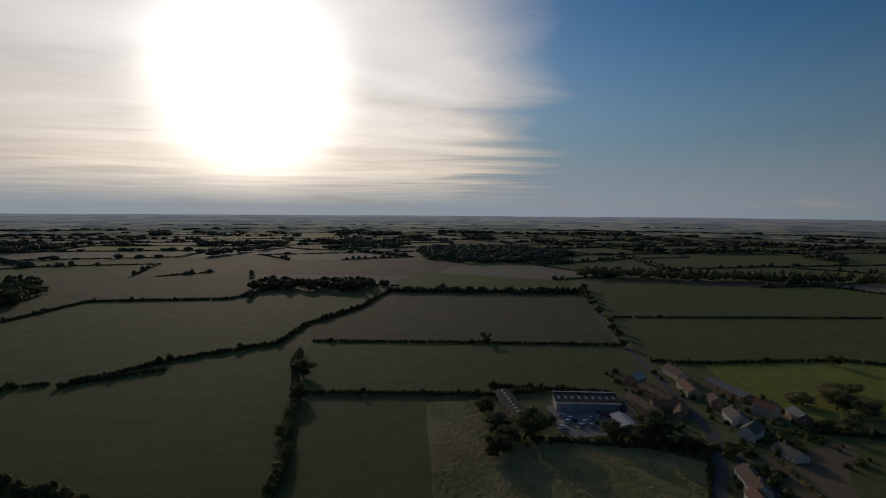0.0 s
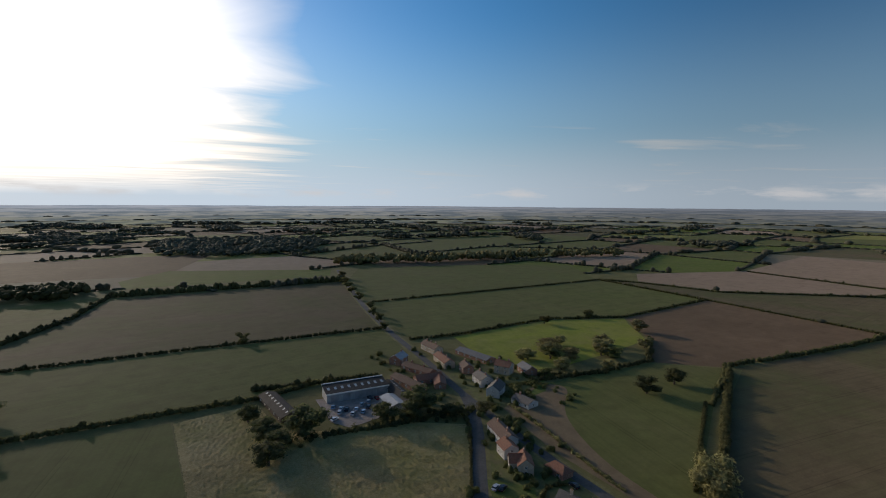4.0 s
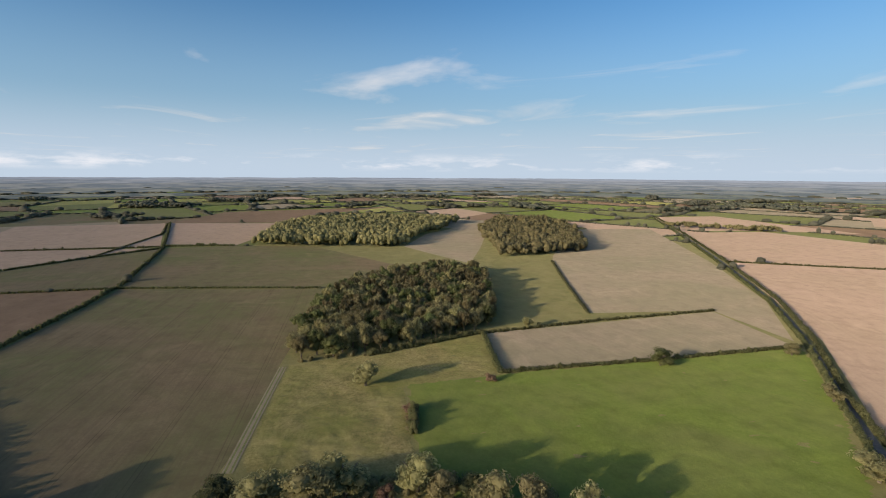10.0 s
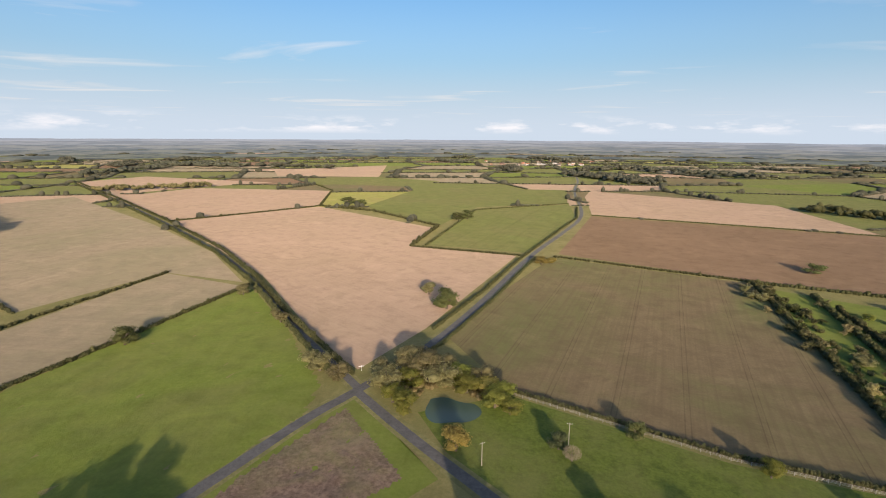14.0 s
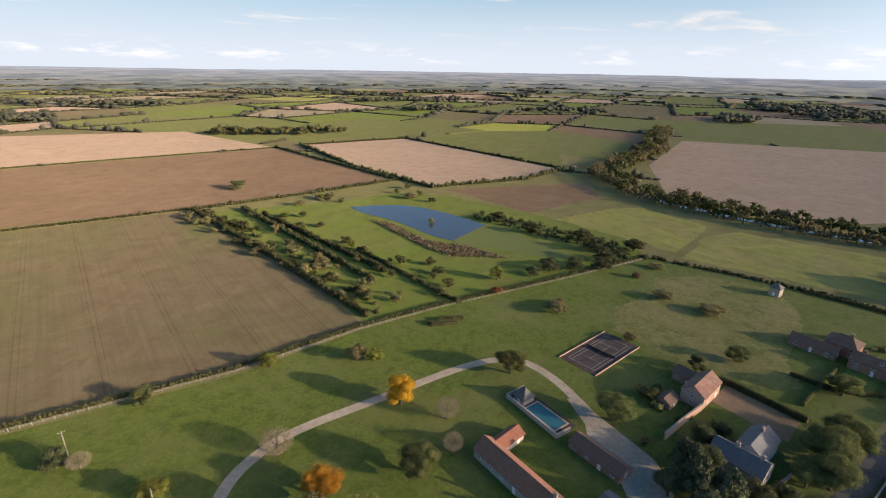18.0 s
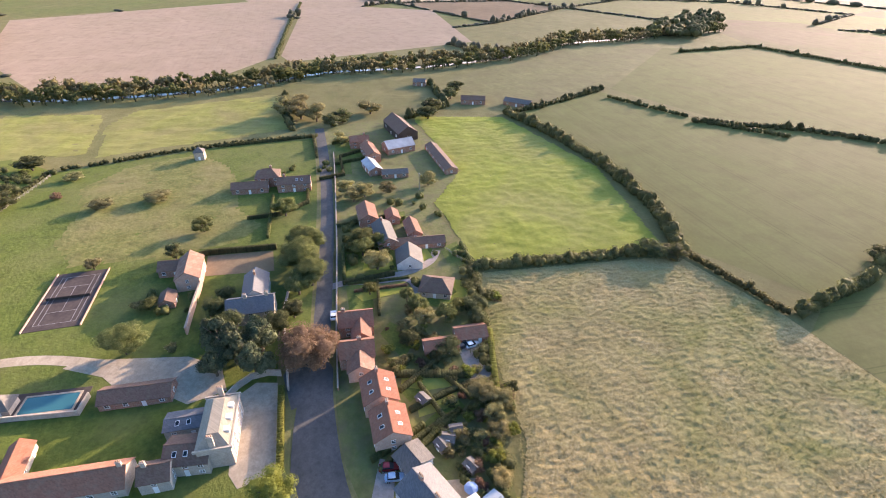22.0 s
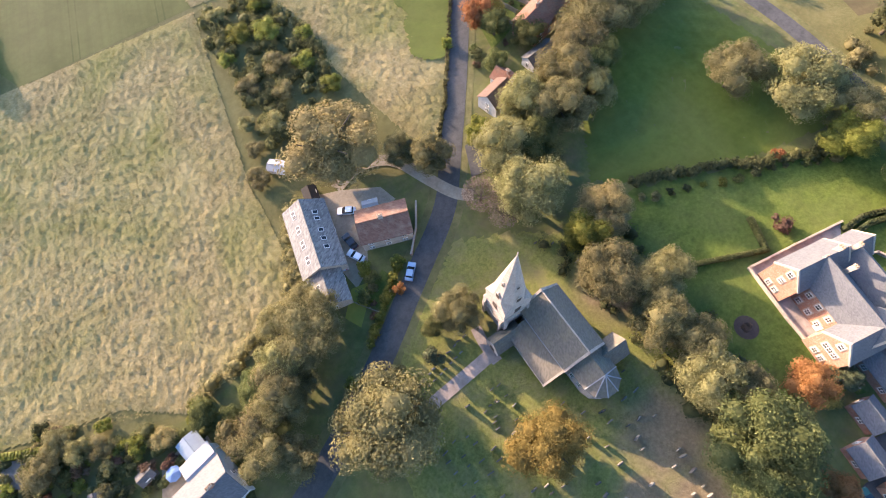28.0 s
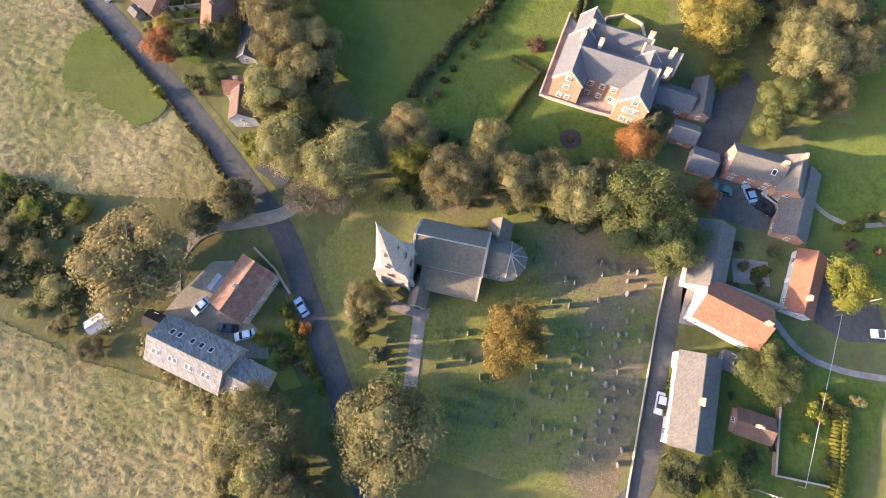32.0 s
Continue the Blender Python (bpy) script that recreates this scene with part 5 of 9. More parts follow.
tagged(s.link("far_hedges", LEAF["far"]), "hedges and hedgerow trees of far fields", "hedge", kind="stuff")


def grove(name, pts, spacing, hmin, hmax, kind, label, seed, sprays=0):
    """A wood too large to count: crowns close together, uneven in height."""
    s = Soup(seed)
    P = np.array(pts, float)
    lo, hi = P.min(0), P.max(0)
    n = int(np.prod(hi - lo) / spacing**2)
    Q = s.rng.uniform(lo, hi, (n, 2))
    Q = Q[inside(Q, pts)]
    for x, y in Q:
        h, r = s.rng.uniform(hmin, hmax), spacing * s.rng.uniform(0.5, 0.8)
        for _ in range(4):
            o = s.rng.uniform(-0.7, 0.7, 3) * (r, r, h * 0.25)
            s.blob((x + o[0], y + o[1], h * 0.62 + o[2]), (r * 0.55, r * 0.55, h * 0.3), 1, 0.38)
        if sprays:
            D = s.rng.normal(0, 1, (sprays, 3))
            D[:, 2] = np.abs(D[:, 2])
            D /= np.linalg.norm(D, axis=1)[:, None]
            s.leaves(np.array((x, y, h * 0.65)) + D * (r * 1.1, r * 1.1, h * 0.4), D, 0.85)
    return tagged(s.link(name, LEAF[kind]), label, "woodland", kind="stuff")


WOOD2 = [(700, 80), (850, 60), (1000, 10), (1050, -120), (960, -290), (860, -250), (760, -170), (640, -110), (650, -20)]
WOOD3 = [(530, -205), (640, -240), (760, -260), (960, -380), (930, -470), (800, -450), (640, -380), (543, -330)]
grove("woodland", WOOD2, 10, 11, 17, "wood", "large wood with a dense dark canopy", 21, 16)
grove("woodland", WOOD3, 9.5, 10, 16, "wood", "wood with a dense dark canopy", 22, 18)
grove("woodland", [(-235, 585), (-94, 590), (-86, 650), (-235, 650)], 11, 9, 13, "hedge", "belt of dark trees", 23)
grove("woodland", [(-420, 470), (-520, 640), (-560, 600), (-460, 440)], 11, 9, 14, "hedge", "copse of dark trees", 24)
grove("woodland", [(205, 735), (377, 700), (538, 690), (712, 640), (725, 668), (540, 722), (380, 738), (210, 772)], 9, 10, 16, "wood", "belt of trees along a field", 25)
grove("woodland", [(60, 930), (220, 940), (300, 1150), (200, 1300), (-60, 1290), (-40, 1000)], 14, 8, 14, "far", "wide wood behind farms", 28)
grove("woodland", [(780, -650), (800, -670), (660, -800), (640, -785)], 9, 7, 11, "wood", "narrow belt of trees in stubble", 26)
grove("woodland", [(-420, -640), (-470, -640), (-330, -760), (-290, -740)], 11, 7, 12, "hedge", "belt of trees along a field", 27)
for k in range(90):
    a, r = rng.uniform(0, 2 * math.pi), rng.uniform(1200, 2300)
    c = np.array((r * math.cos(a), r * math.sin(a)))
    if built(c[None])[0]:
        continue
    w, d, t = rng.uniform(50, 190), rng.uniform(14, 48), rng.uniform(0, 3.14)
    u, v = np.array((math.cos(t), math.sin(t))), np.array((-math.sin(t), math.cos(t)))
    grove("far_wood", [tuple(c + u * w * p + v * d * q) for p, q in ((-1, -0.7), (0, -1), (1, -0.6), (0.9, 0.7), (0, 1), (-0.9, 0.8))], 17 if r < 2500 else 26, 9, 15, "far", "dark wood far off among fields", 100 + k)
# low ridges added far off to close the horizon: a plain backdrop, haze painted in as colour and faint glow, each paler
# than the one before it
def hazed_ridge(name, dark, light, wide):
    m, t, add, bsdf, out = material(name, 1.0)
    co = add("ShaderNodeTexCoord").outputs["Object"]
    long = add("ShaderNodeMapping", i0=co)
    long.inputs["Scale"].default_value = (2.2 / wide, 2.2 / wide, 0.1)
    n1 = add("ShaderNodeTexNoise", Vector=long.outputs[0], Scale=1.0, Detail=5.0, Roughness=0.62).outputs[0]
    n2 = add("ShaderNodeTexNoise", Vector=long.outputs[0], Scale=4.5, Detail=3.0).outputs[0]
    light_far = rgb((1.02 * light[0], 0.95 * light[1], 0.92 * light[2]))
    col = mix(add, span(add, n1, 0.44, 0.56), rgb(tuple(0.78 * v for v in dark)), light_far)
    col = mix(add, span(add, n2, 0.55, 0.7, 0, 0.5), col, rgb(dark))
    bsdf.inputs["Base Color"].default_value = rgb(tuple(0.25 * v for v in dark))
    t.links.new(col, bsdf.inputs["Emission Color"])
    # the painted haze glows more towards the sun, as air lit from behind does
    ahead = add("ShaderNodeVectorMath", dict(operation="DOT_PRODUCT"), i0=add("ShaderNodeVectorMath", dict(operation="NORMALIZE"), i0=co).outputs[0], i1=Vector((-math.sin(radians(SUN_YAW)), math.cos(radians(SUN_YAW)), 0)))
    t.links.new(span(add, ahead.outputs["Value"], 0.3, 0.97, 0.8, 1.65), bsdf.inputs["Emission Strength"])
    return m


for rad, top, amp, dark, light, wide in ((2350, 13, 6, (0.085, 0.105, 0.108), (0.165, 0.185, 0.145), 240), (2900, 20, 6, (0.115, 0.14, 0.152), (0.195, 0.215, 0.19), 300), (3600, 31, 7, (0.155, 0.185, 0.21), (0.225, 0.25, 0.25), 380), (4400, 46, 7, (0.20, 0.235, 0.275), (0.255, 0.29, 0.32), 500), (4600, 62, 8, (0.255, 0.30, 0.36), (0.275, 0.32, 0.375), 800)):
    n = 720
    V, F = [], []
    for k in range(n):
        a = k * 2 * math.pi / n
        z = top + amp * noise.noise((3 * math.cos(a), 3 * math.sin(a), rad * 0.01)) + 0.4 * amp * noise.noise((14 * math.cos(a), 14 * math.sin(a), 4)) + 0.25 * amp * noise.noise((90 * math.cos(a), 90 * math.sin(a), rad * 0.1))
        V += [(rad * math.cos(a), rad * math.sin(a), -1), ((rad + 40) * math.cos(a), (rad + 40) * math.sin(a), z)]
        F.append((2 * k, 2 * ((k + 1) % n), 2 * ((k + 1) % n) + 1, 2 * k + 1))
    tagged(link_mesh("backdrop", V, F, hazed_ridge("far_hills_hazed", dark, light, wide)), "low backdrop ridges along the horizon with fields, woods and haze painted on", "hills", kind="structure")

# ---- hedges that part the near fields ----
H = [
    ([(-262, 160), (-221, 166), (-173, 166), (-130, 158), (-99, 143)], 5.5, 4.2, 0.10), ([(-99, 143), (-74, 146), (-60, 147)], 2.6, 2.4, 0.03),
    ([(-116, 68), (-108, 100), (-103, 125), (-98, 143)], 4.2, 3.2, 0.06), ([(-58, 150), (-61, 186), (-70, 215), (-77, 250), (-93, 300), (-97, 330)], 4.0, 3.8, 0.25),
    ([(-70, 256), (-10, 256), (26, 255), (52, 262)], 3.0, 2.6, 0.03), ([(-210, 262), (-194, 282), (-176, 310), (-121, 353), (-117, 415), (-84, 492), (-66, 600)], 4.0, 3.2, 0.12),
    ([(-97, 361), (6, 361), (128, 357)], 2.6, 2.2, 0.02), ([(-378, 413), (-374, 510), (-233, 533), (-210, 615)], 3.5, 3.0, 0.12),
    ([(-63, 590), (60, 592), (168, 590)], 5, 5, 0.3), ([(160, 455), (310, 457), (464, 460)], 2.4, 2.0, 0.02), ([(137, 318), (169, 314), (263, 323), (327, 299), (463, 315), (464, 459), (490, 424), (519, 336), (642, 242), (697, 187)], 2.6, 2.3, 0.05),
    ([(463, 315), (459, 165)], 2.4, 2.0, 0.02), ([(459, 164), (590, 176), (697, 187), (860, 220), (1050, 260)], 2.8, 2.6, 0.06), ([(280, 181), (330, 174), (382, 169), (458, 165)], 3.2, 2.8, 0.06),
    ([(459, 162), (440, 80), (420, 2)], 2.2, 2.0, 0.0), ([(277, 178), (250, 164), (219, 149)], 2.6, 2.4, 0.06), ([(272, 173), (219, 142), (150, 100), (138, 96)], 3.6, 3.4, 0.12), ([(219, 152), (180, 128), (146, 107)], 1.6, 1.4, 0.0),
    ([(250, 208), (200, 208), (163, 214)], 2.6, 2.4, 0.1), ([(289, 241), (250, 210)], 3.5, 3.5, 0.3), ([(710, 195), (715, 420)], 2.5, 2.2, 0.05), ([(700, 103), (715, 190)], 3, 3, 0.1), ([(640, 245), (860, 228), (1040, 262)], 2, 1.8, 0.0),
    ([(252, -19), (273, -90)], 3.0, 2.6, 0.05), ([(213, -77), (272, -90)], 3.0, 2.4, 0.0), ([(272, -92), (277, -180), (277, -268)], 2.4, 2.0, 0.03), ([(213, -78), (207, -160), (203, -255)], 2.4, 2.0, 0.03),
    ([(295, -177), (395, -215), (492, -254)], 1.6, 1.4, 0.0), ([(186, -28), (168, -24)], 3.2, 3.4, 0.4),
    ([(86, -160), (105, -177), (148, -214), (210, -275), (289, -341), (443, -446), (682, -600), (968, -776)], 2.4, 2.2, 0.08), ([(97, -160), (143, -203), (205, -262), (284, -327), (440, -432), (678, -586), (960, -760)], 2.6, 2.4, 0.1),
    ([(440, -445), (390, -520), (340, -605)], 2.4, 2.0, 0.02), ([(338, -606), (415, -795), (500, -890)], 2.4, 2.2, 0.05), ([(338, -606), (250, -584), (140, -500), (138, -397)], 3.0, 2.8, 0.15), ([(138, -397), (41, -388)], 2.0, 1.8, 0.02),
    ([(75, -165), (58, -199), (43, -278), (37, -320), (28, -380)], 1.6, 1.5, 0.0), ([(67, -215), (52, -290), (40, -370), (14, -500), (-7, -600), (-8, -690)], 1.8, 1.7, 0.02),
    ([(126, -406), (124, -632), (4, -734)], 2.0, 1.8, 0.02), ([(13, -391), (-50, -373), (-117, -355)], 2.0, 1.8, 0.03), ([(-118, -352), (-200, -336), (-289, -325)], 2.6, 2.4, 0.1), ([(-292, -325), (-311, -570)], 2.8, 2.6, 0.1),
    ([(-26, -628), (-170, -600), (-311, -570)], 1.6, 1.4, 0.0), ([(-293, -283), (-303, -404), (-345, -568)], 3.2, 3.0, 0.2), ([(-345, -568), (-493, -525), (-455, -246)], 2.8, 2.6, 0.1), ([(-450, -244), (-384, -242), (-294, -281)], 3.0, 3.0, 0.3),
    ([(-258, -77), (-264, -30), (-266, 0), (-262, 40)], 2.2, 2.0, 0.0), ([(-119, -347), (-113, -240), (-104, -138)], 3.0, 2.6, 0.15), ([(-146, -329), (-138, -250), (-129, -164)], 3.0, 2.4, 0.3), ([(-149, -305), (-145, -240), (-141, -168)], 3.0, 2.4, 0.3),
    ([(-152, -204), (-147, -170), (-140, -118)], 2.2, 1.8, 0.1), ([(-262, 160), (-267, 186), (-290, 255)], 3.5, 3.0, 0.15), ([(-270, 246), (-219, 265)], 3, 2.6, 0.1), ([(-209, 264), (-170, 292)], 3, 2.6, 0.1),
    ([(-470, 42), (-640, 75), (-860, 122)], 3.0, 2.6, 0.12), ([(-274, 98), (-290, 130), (-345, 140)], 4, 4, 0.3), ([(-276, 30), (-300, 30), (-352, 36)], 3.5, 3.2, 0.25), ([(65, 39), (81, 33), (99, 25), (117, 20)], 2.6, 2.2, 0.0),
]
for k, (pts, w, h, tall) in enumerate(H):
    d = min(math.hypot(*p) for p in pts)
    hedge(pts, w, h, "hedge", 1.05 if d < 260 else 2.2, 1, "", tall, k, 0.01, 24 if d < 260 else 4)
hedge([(22, -163.5), (-14, -152), (-48, -141), (-96, -133.5), (-132, -123.5), (-183, -105.5), (-243, -85.5), (-256, -82)], 1.5, 1.5, "hedge", 1.1, 1, "low field hedge running beside a park fence", 0.0, 91, 0.0, 6)
# trees along the river, and a wood
tr = random.Random(4)
spots = []
for x, y, a in along(RIVER, 4.2):
    for side in (-1, 1):
        if tr.random() < 0.93:
            off, r = side * tr.uniform(4.5, 13), tr.uniform(3.4, 6.6)
            spots.append((x - off * math.sin(a) + tr.uniform(-3, 3), y + off * math.cos(a), r, r * 1.9))
crowd("river_bank_trees", spots[::2], "olive", "bushy brownish trees lining a river")
crowd("river_bank_trees", spots[1::2], "green", "bushy green trees lining a river", seed=6)
WOOD1 = [(252, 22), (300, 16), (380, -2), (450, -60), (470, -110), (440, -150), (302, -110), (277, -93), (256, -20)]
q = np.array(WOOD1, float)
lo, hi = q.min(0), q.max(0)
spots = []
for _ in range(9000):
    p = (tr.uniform(lo[0], hi[0]), tr.uniform(lo[1], hi[1]))
    if all((p[0] - a) ** 2 + (p[1] - b) ** 2 > 6.8**2 for a, b in spots):
        spots.append(p)
spots = [p for p, ok in zip(spots, inside(np.array(spots), WOOD1)) if ok]
spots.sort(key=lambda p: p[0] + 0.3 * p[1])
for k, (x, y) in enumerate(spots[:60]):
    r = tr.uniform(4.2, 6.0)
    tree(tr.choice(["wood", "wood", "wood", "olive", "green"]), x, y, r, tr.uniform(11.5, 15.5), False, "", "trees of a small wood")
for k, kind in enumerate(("wood", "olive", "green", "wood")):
    crowd("woodland", [(x, y, tr.uniform(4.2, 6), tr.uniform(11.5, 15.5)) for x, y in spots[60 + k::4]], kind, "far side of a small dense wood", "woodland", 240, 31 + k)


# ---- buildings ----
def window_data():
    bm = bmesh.new()
    xs, zs = (-0.5, -0.42, -0.03, 0.03, 0.42, 0.5), (0, 0.08, 0.5, 0.55, 0.92, 1)
    solid = {(i, j) for i in range(5) for j in range(5) if i in (0, 2, 4) or j in (0, 2, 4)}
    G = {(i, j, k): bm.verts.new((xs[i], (-0.06, 0.03)[k], zs[j])) for i in range(6) for j in range(6) for k in (0, 1)}
    for i, j in solid:
        for k in (0, 1):
            bm.faces.new([G[a, b, k] for a, b in ((i, j), (i + 1, j), (i + 1, j + 1), (i, j + 1))])
        for di, dj, p, q in ((-1, 0, (0, 0), (0, 1)), (1, 0, (1, 0), (1, 1)), (0, -1, (0, 0), (1, 0)), (0, 1, (0, 1), (1, 1))):
            if (i + di, j + dj) not in solid:
                a, b = (i + p[0], j + p[1]), (i + q[0], j + q[1])
                bm.faces.new([G[(*a, 0)], G[(*b, 0)], G[(*b, 1)], G[(*a, 1)]])
    bmesh.ops.recalc_face_normals(bm, faces=bm.faces[:])
    a = part("frame", bm, M["frame"])
    b = block("pane", -0.42, 0.42, -0.02, 0.0, 0.08, 0.92, M["glass"])
    c = block("sill", -0.56, 0.56, -0.14, 0.03, -0.08, 0.0, M["stone"])
    d = block("door_leaf", -0.5, 0.5, -0.05, 0.03, 0, 1, M["frame"])
    out = [o.data for o in (a, b, c, d)]
    for o in (a, b, c, d):
        bpy.data.objects.remove(o)
    return out


W_FRAME, W_PANE, W_SILL, D_LEAF = window_data()


def window(parent, x, y, z, w, h, turn, sill=True):
    ob = new("window", W_FRAME)
    ob.parent = parent
    ob.matrix_basis = Matrix.LocRotScale((x, y, z), Euler((0, 0, radians(turn))), (w, 1, h))
    for n, d in (("pane", W_PANE), ("sill", W_SILL)) if sill else (("pane", W_PANE),):
        p = new(n, d)
        p.parent = ob
    return ob


def door(parent, x, y, z, w, h, turn, mat=None):
    ob = new("door", D_LEAF)
    ob.parent = parent
    ob.matrix_basis = Matrix.LocRotScale((x, y, z), Euler((0, 0, radians(turn))), (w, 1, h))
    return ob


def chimney(parent, x, y, z0, z1, mat, pots=2, w=0.55):
    st = block("chimney", x - w * (0.6 + 0.3 * pots) / 2 - 0.15, x + w * (0.6 + 0.3 * pots) / 2 + 0.15, y - w / 2, y + w / 2, z0, z1, mat, parent, bevel=0.03)
    block("cap", x - w * (0.6 + 0.3 * pots) / 2 - 0.23, x + w * (0.6 + 0.3 * pots) / 2 + 0.23, y - w / 2 - 0.08, y + w / 2 + 0.08, z1, z1 + 0.12, M["stone"], st)
    for k in range(pots):
        bm = bmesh.new()
        bmesh.ops.create_cone(bm, cap_ends=True, segments=8, radius1=0.14, radius2=0.11, depth=0.5)
        bmesh.ops.translate(bm, verts=bm.verts[:], vec=(x + (k - (pots - 1) / 2) * 0.42, y, z1 + 0.36))
        part("chimney_pot", bm, M["pot"], st)
    return st


def roof_slopes(parent, L, W, ez, rz, mat, over=0.35, hip=0.0, thick=0.14, x0=0.0):
    """Two sloping sides with thickness, their verges and eaves overhanging; hipped by so many metres at the ends."""
    half, end = W / 2 + over, L / 2 + (over * 0.6 if not hip else over)
    drop = (rz - ez) * over / (W / 2)
    for side in (-1, 1):
        bm = bmesh.new()
        pts = [(-end, side * half, ez - drop), (end, side * half, ez - drop), (end - hip, 0, rz), (-end + hip, 0, rz)]
        lo = [bm.verts.new((x + x0, y, z)) for x, y, z in pts]
        hi = [bm.verts.new((x + x0, y, z + thick)) for x, y, z in pts]
        bm.faces.new(lo)
        bm.faces.new(hi)
        for i in range(4):
            bm.faces.new((lo[i], lo[(i + 1) % 4], hi[(i + 1) % 4], hi[i]))
        part("roof_slope", bm, mat, parent)
    if hip:
        for side in (-1, 1):
            bm = bmesh.new()
            pts = [(side * end, -half, ez - drop), (side * end, half, ez - drop), (side * (end - hip), 0, rz)]
            lo = [bm.verts.new((x + x0, y, z)) for x, y, z in pts]
            hi = [bm.verts.new((x + x0, y, z + thick)) for x, y, z in pts]
            bm.faces.new(lo)
            bm.faces.new(hi)
            for i in range(3):
                bm.faces.new((lo[i], lo[(i + 1) % 3], hi[(i + 1) % 3], hi[i]))
            part("roof_hip", bm, mat, parent)
    block("ridge", -end + hip + x0, end - hip + x0, -0.13, 0.13, rz + 0.06, rz + thick + 0.1, mat, parent, bevel=0.04)


def house(label, x, y, L, W, rot, ez, rz, wall="brick", roof="pantile", win=3, floors=2, chim=(), hip=0.0, name="house", group="village houses", sky=(), base=-0.3, gable_win=True, doors=1, wall_key=None, pots=2):
    """A gabled or hipped building: ridge along its length L, eaves at ez, ridge at rz."""
    ez, rz = 0.88 * ez, 0.88 * ez + 0.82 * (rz - ez)
    ob = empty(name, pose(x, y, 0, 0, 0, rot), label, "building" if name != "house" else "house", group)
    bm = bmesh.new()
    h = W / 2
    if hip:
        box(bm, -L / 2, L / 2, -h, h, base, ez)
    else:
        prism(bm, [(-h, base), (h, base), (h, ez), (0, rz - 0.02), (-h, ez)], "x", -L / 2, L / 2)
    part("wall", bm, M[wall], ob)
    roof_slopes(ob, L, W, ez, rz, M[roof], hip=hip)
    storey = ez / floors
    for side in (-1, 1):
        for f in range(floors):
            for k in range(win):
                u = -L / 2 + L * (k + 0.5) / win
                z = f * storey + storey * 0.36
                if f == 0 and k == win // 2 and side < 0 and doors:
                    door(ob, u, side * h - 0.03, 0.0, 0.95, 2.05, 0)
                else:
                    window(ob, u, side * (h + 0.03), z, min(1.15, L / win * 0.55), min(1.25, storey * 0.5), 0 if side < 0 else 180)
        if gable_win and not hip:
            for f in range(floors):
                window(ob, side * (L / 2 + 0.03), 0.0, f * storey + storey * 0.36, 1.0, min(1.2, storey * 0.5), 90 if side > 0 else -90)
    for u in chim:
        chimney(ob, u * (L / 2 - 0.6), 0.0, rz - 0.7, rz + 1.25, M["brick" if wall in ("brick", "pink_brick", "white", "cream") else wall], pots)
    slope = math.degrees(math.atan2(rz - ez, h))
    for u, side in sky:
        w = block("skylight", -0.45, 0.45, -0.6, 0.6, 0, 0.07, M["frame"], ob)
        w.matrix_basis = pose(u * L / 2, side * h * 0.5, rz - (rz - ez) * abs(side) * 0.5 + 0.16, -math.copysign(slope, side), 0, 0)
        g = block("pane", -0.36, 0.36, -0.5, 0.5, 0.07, 0.085, M["glazing" if name == "shed" else "glass"], w)
    return ob


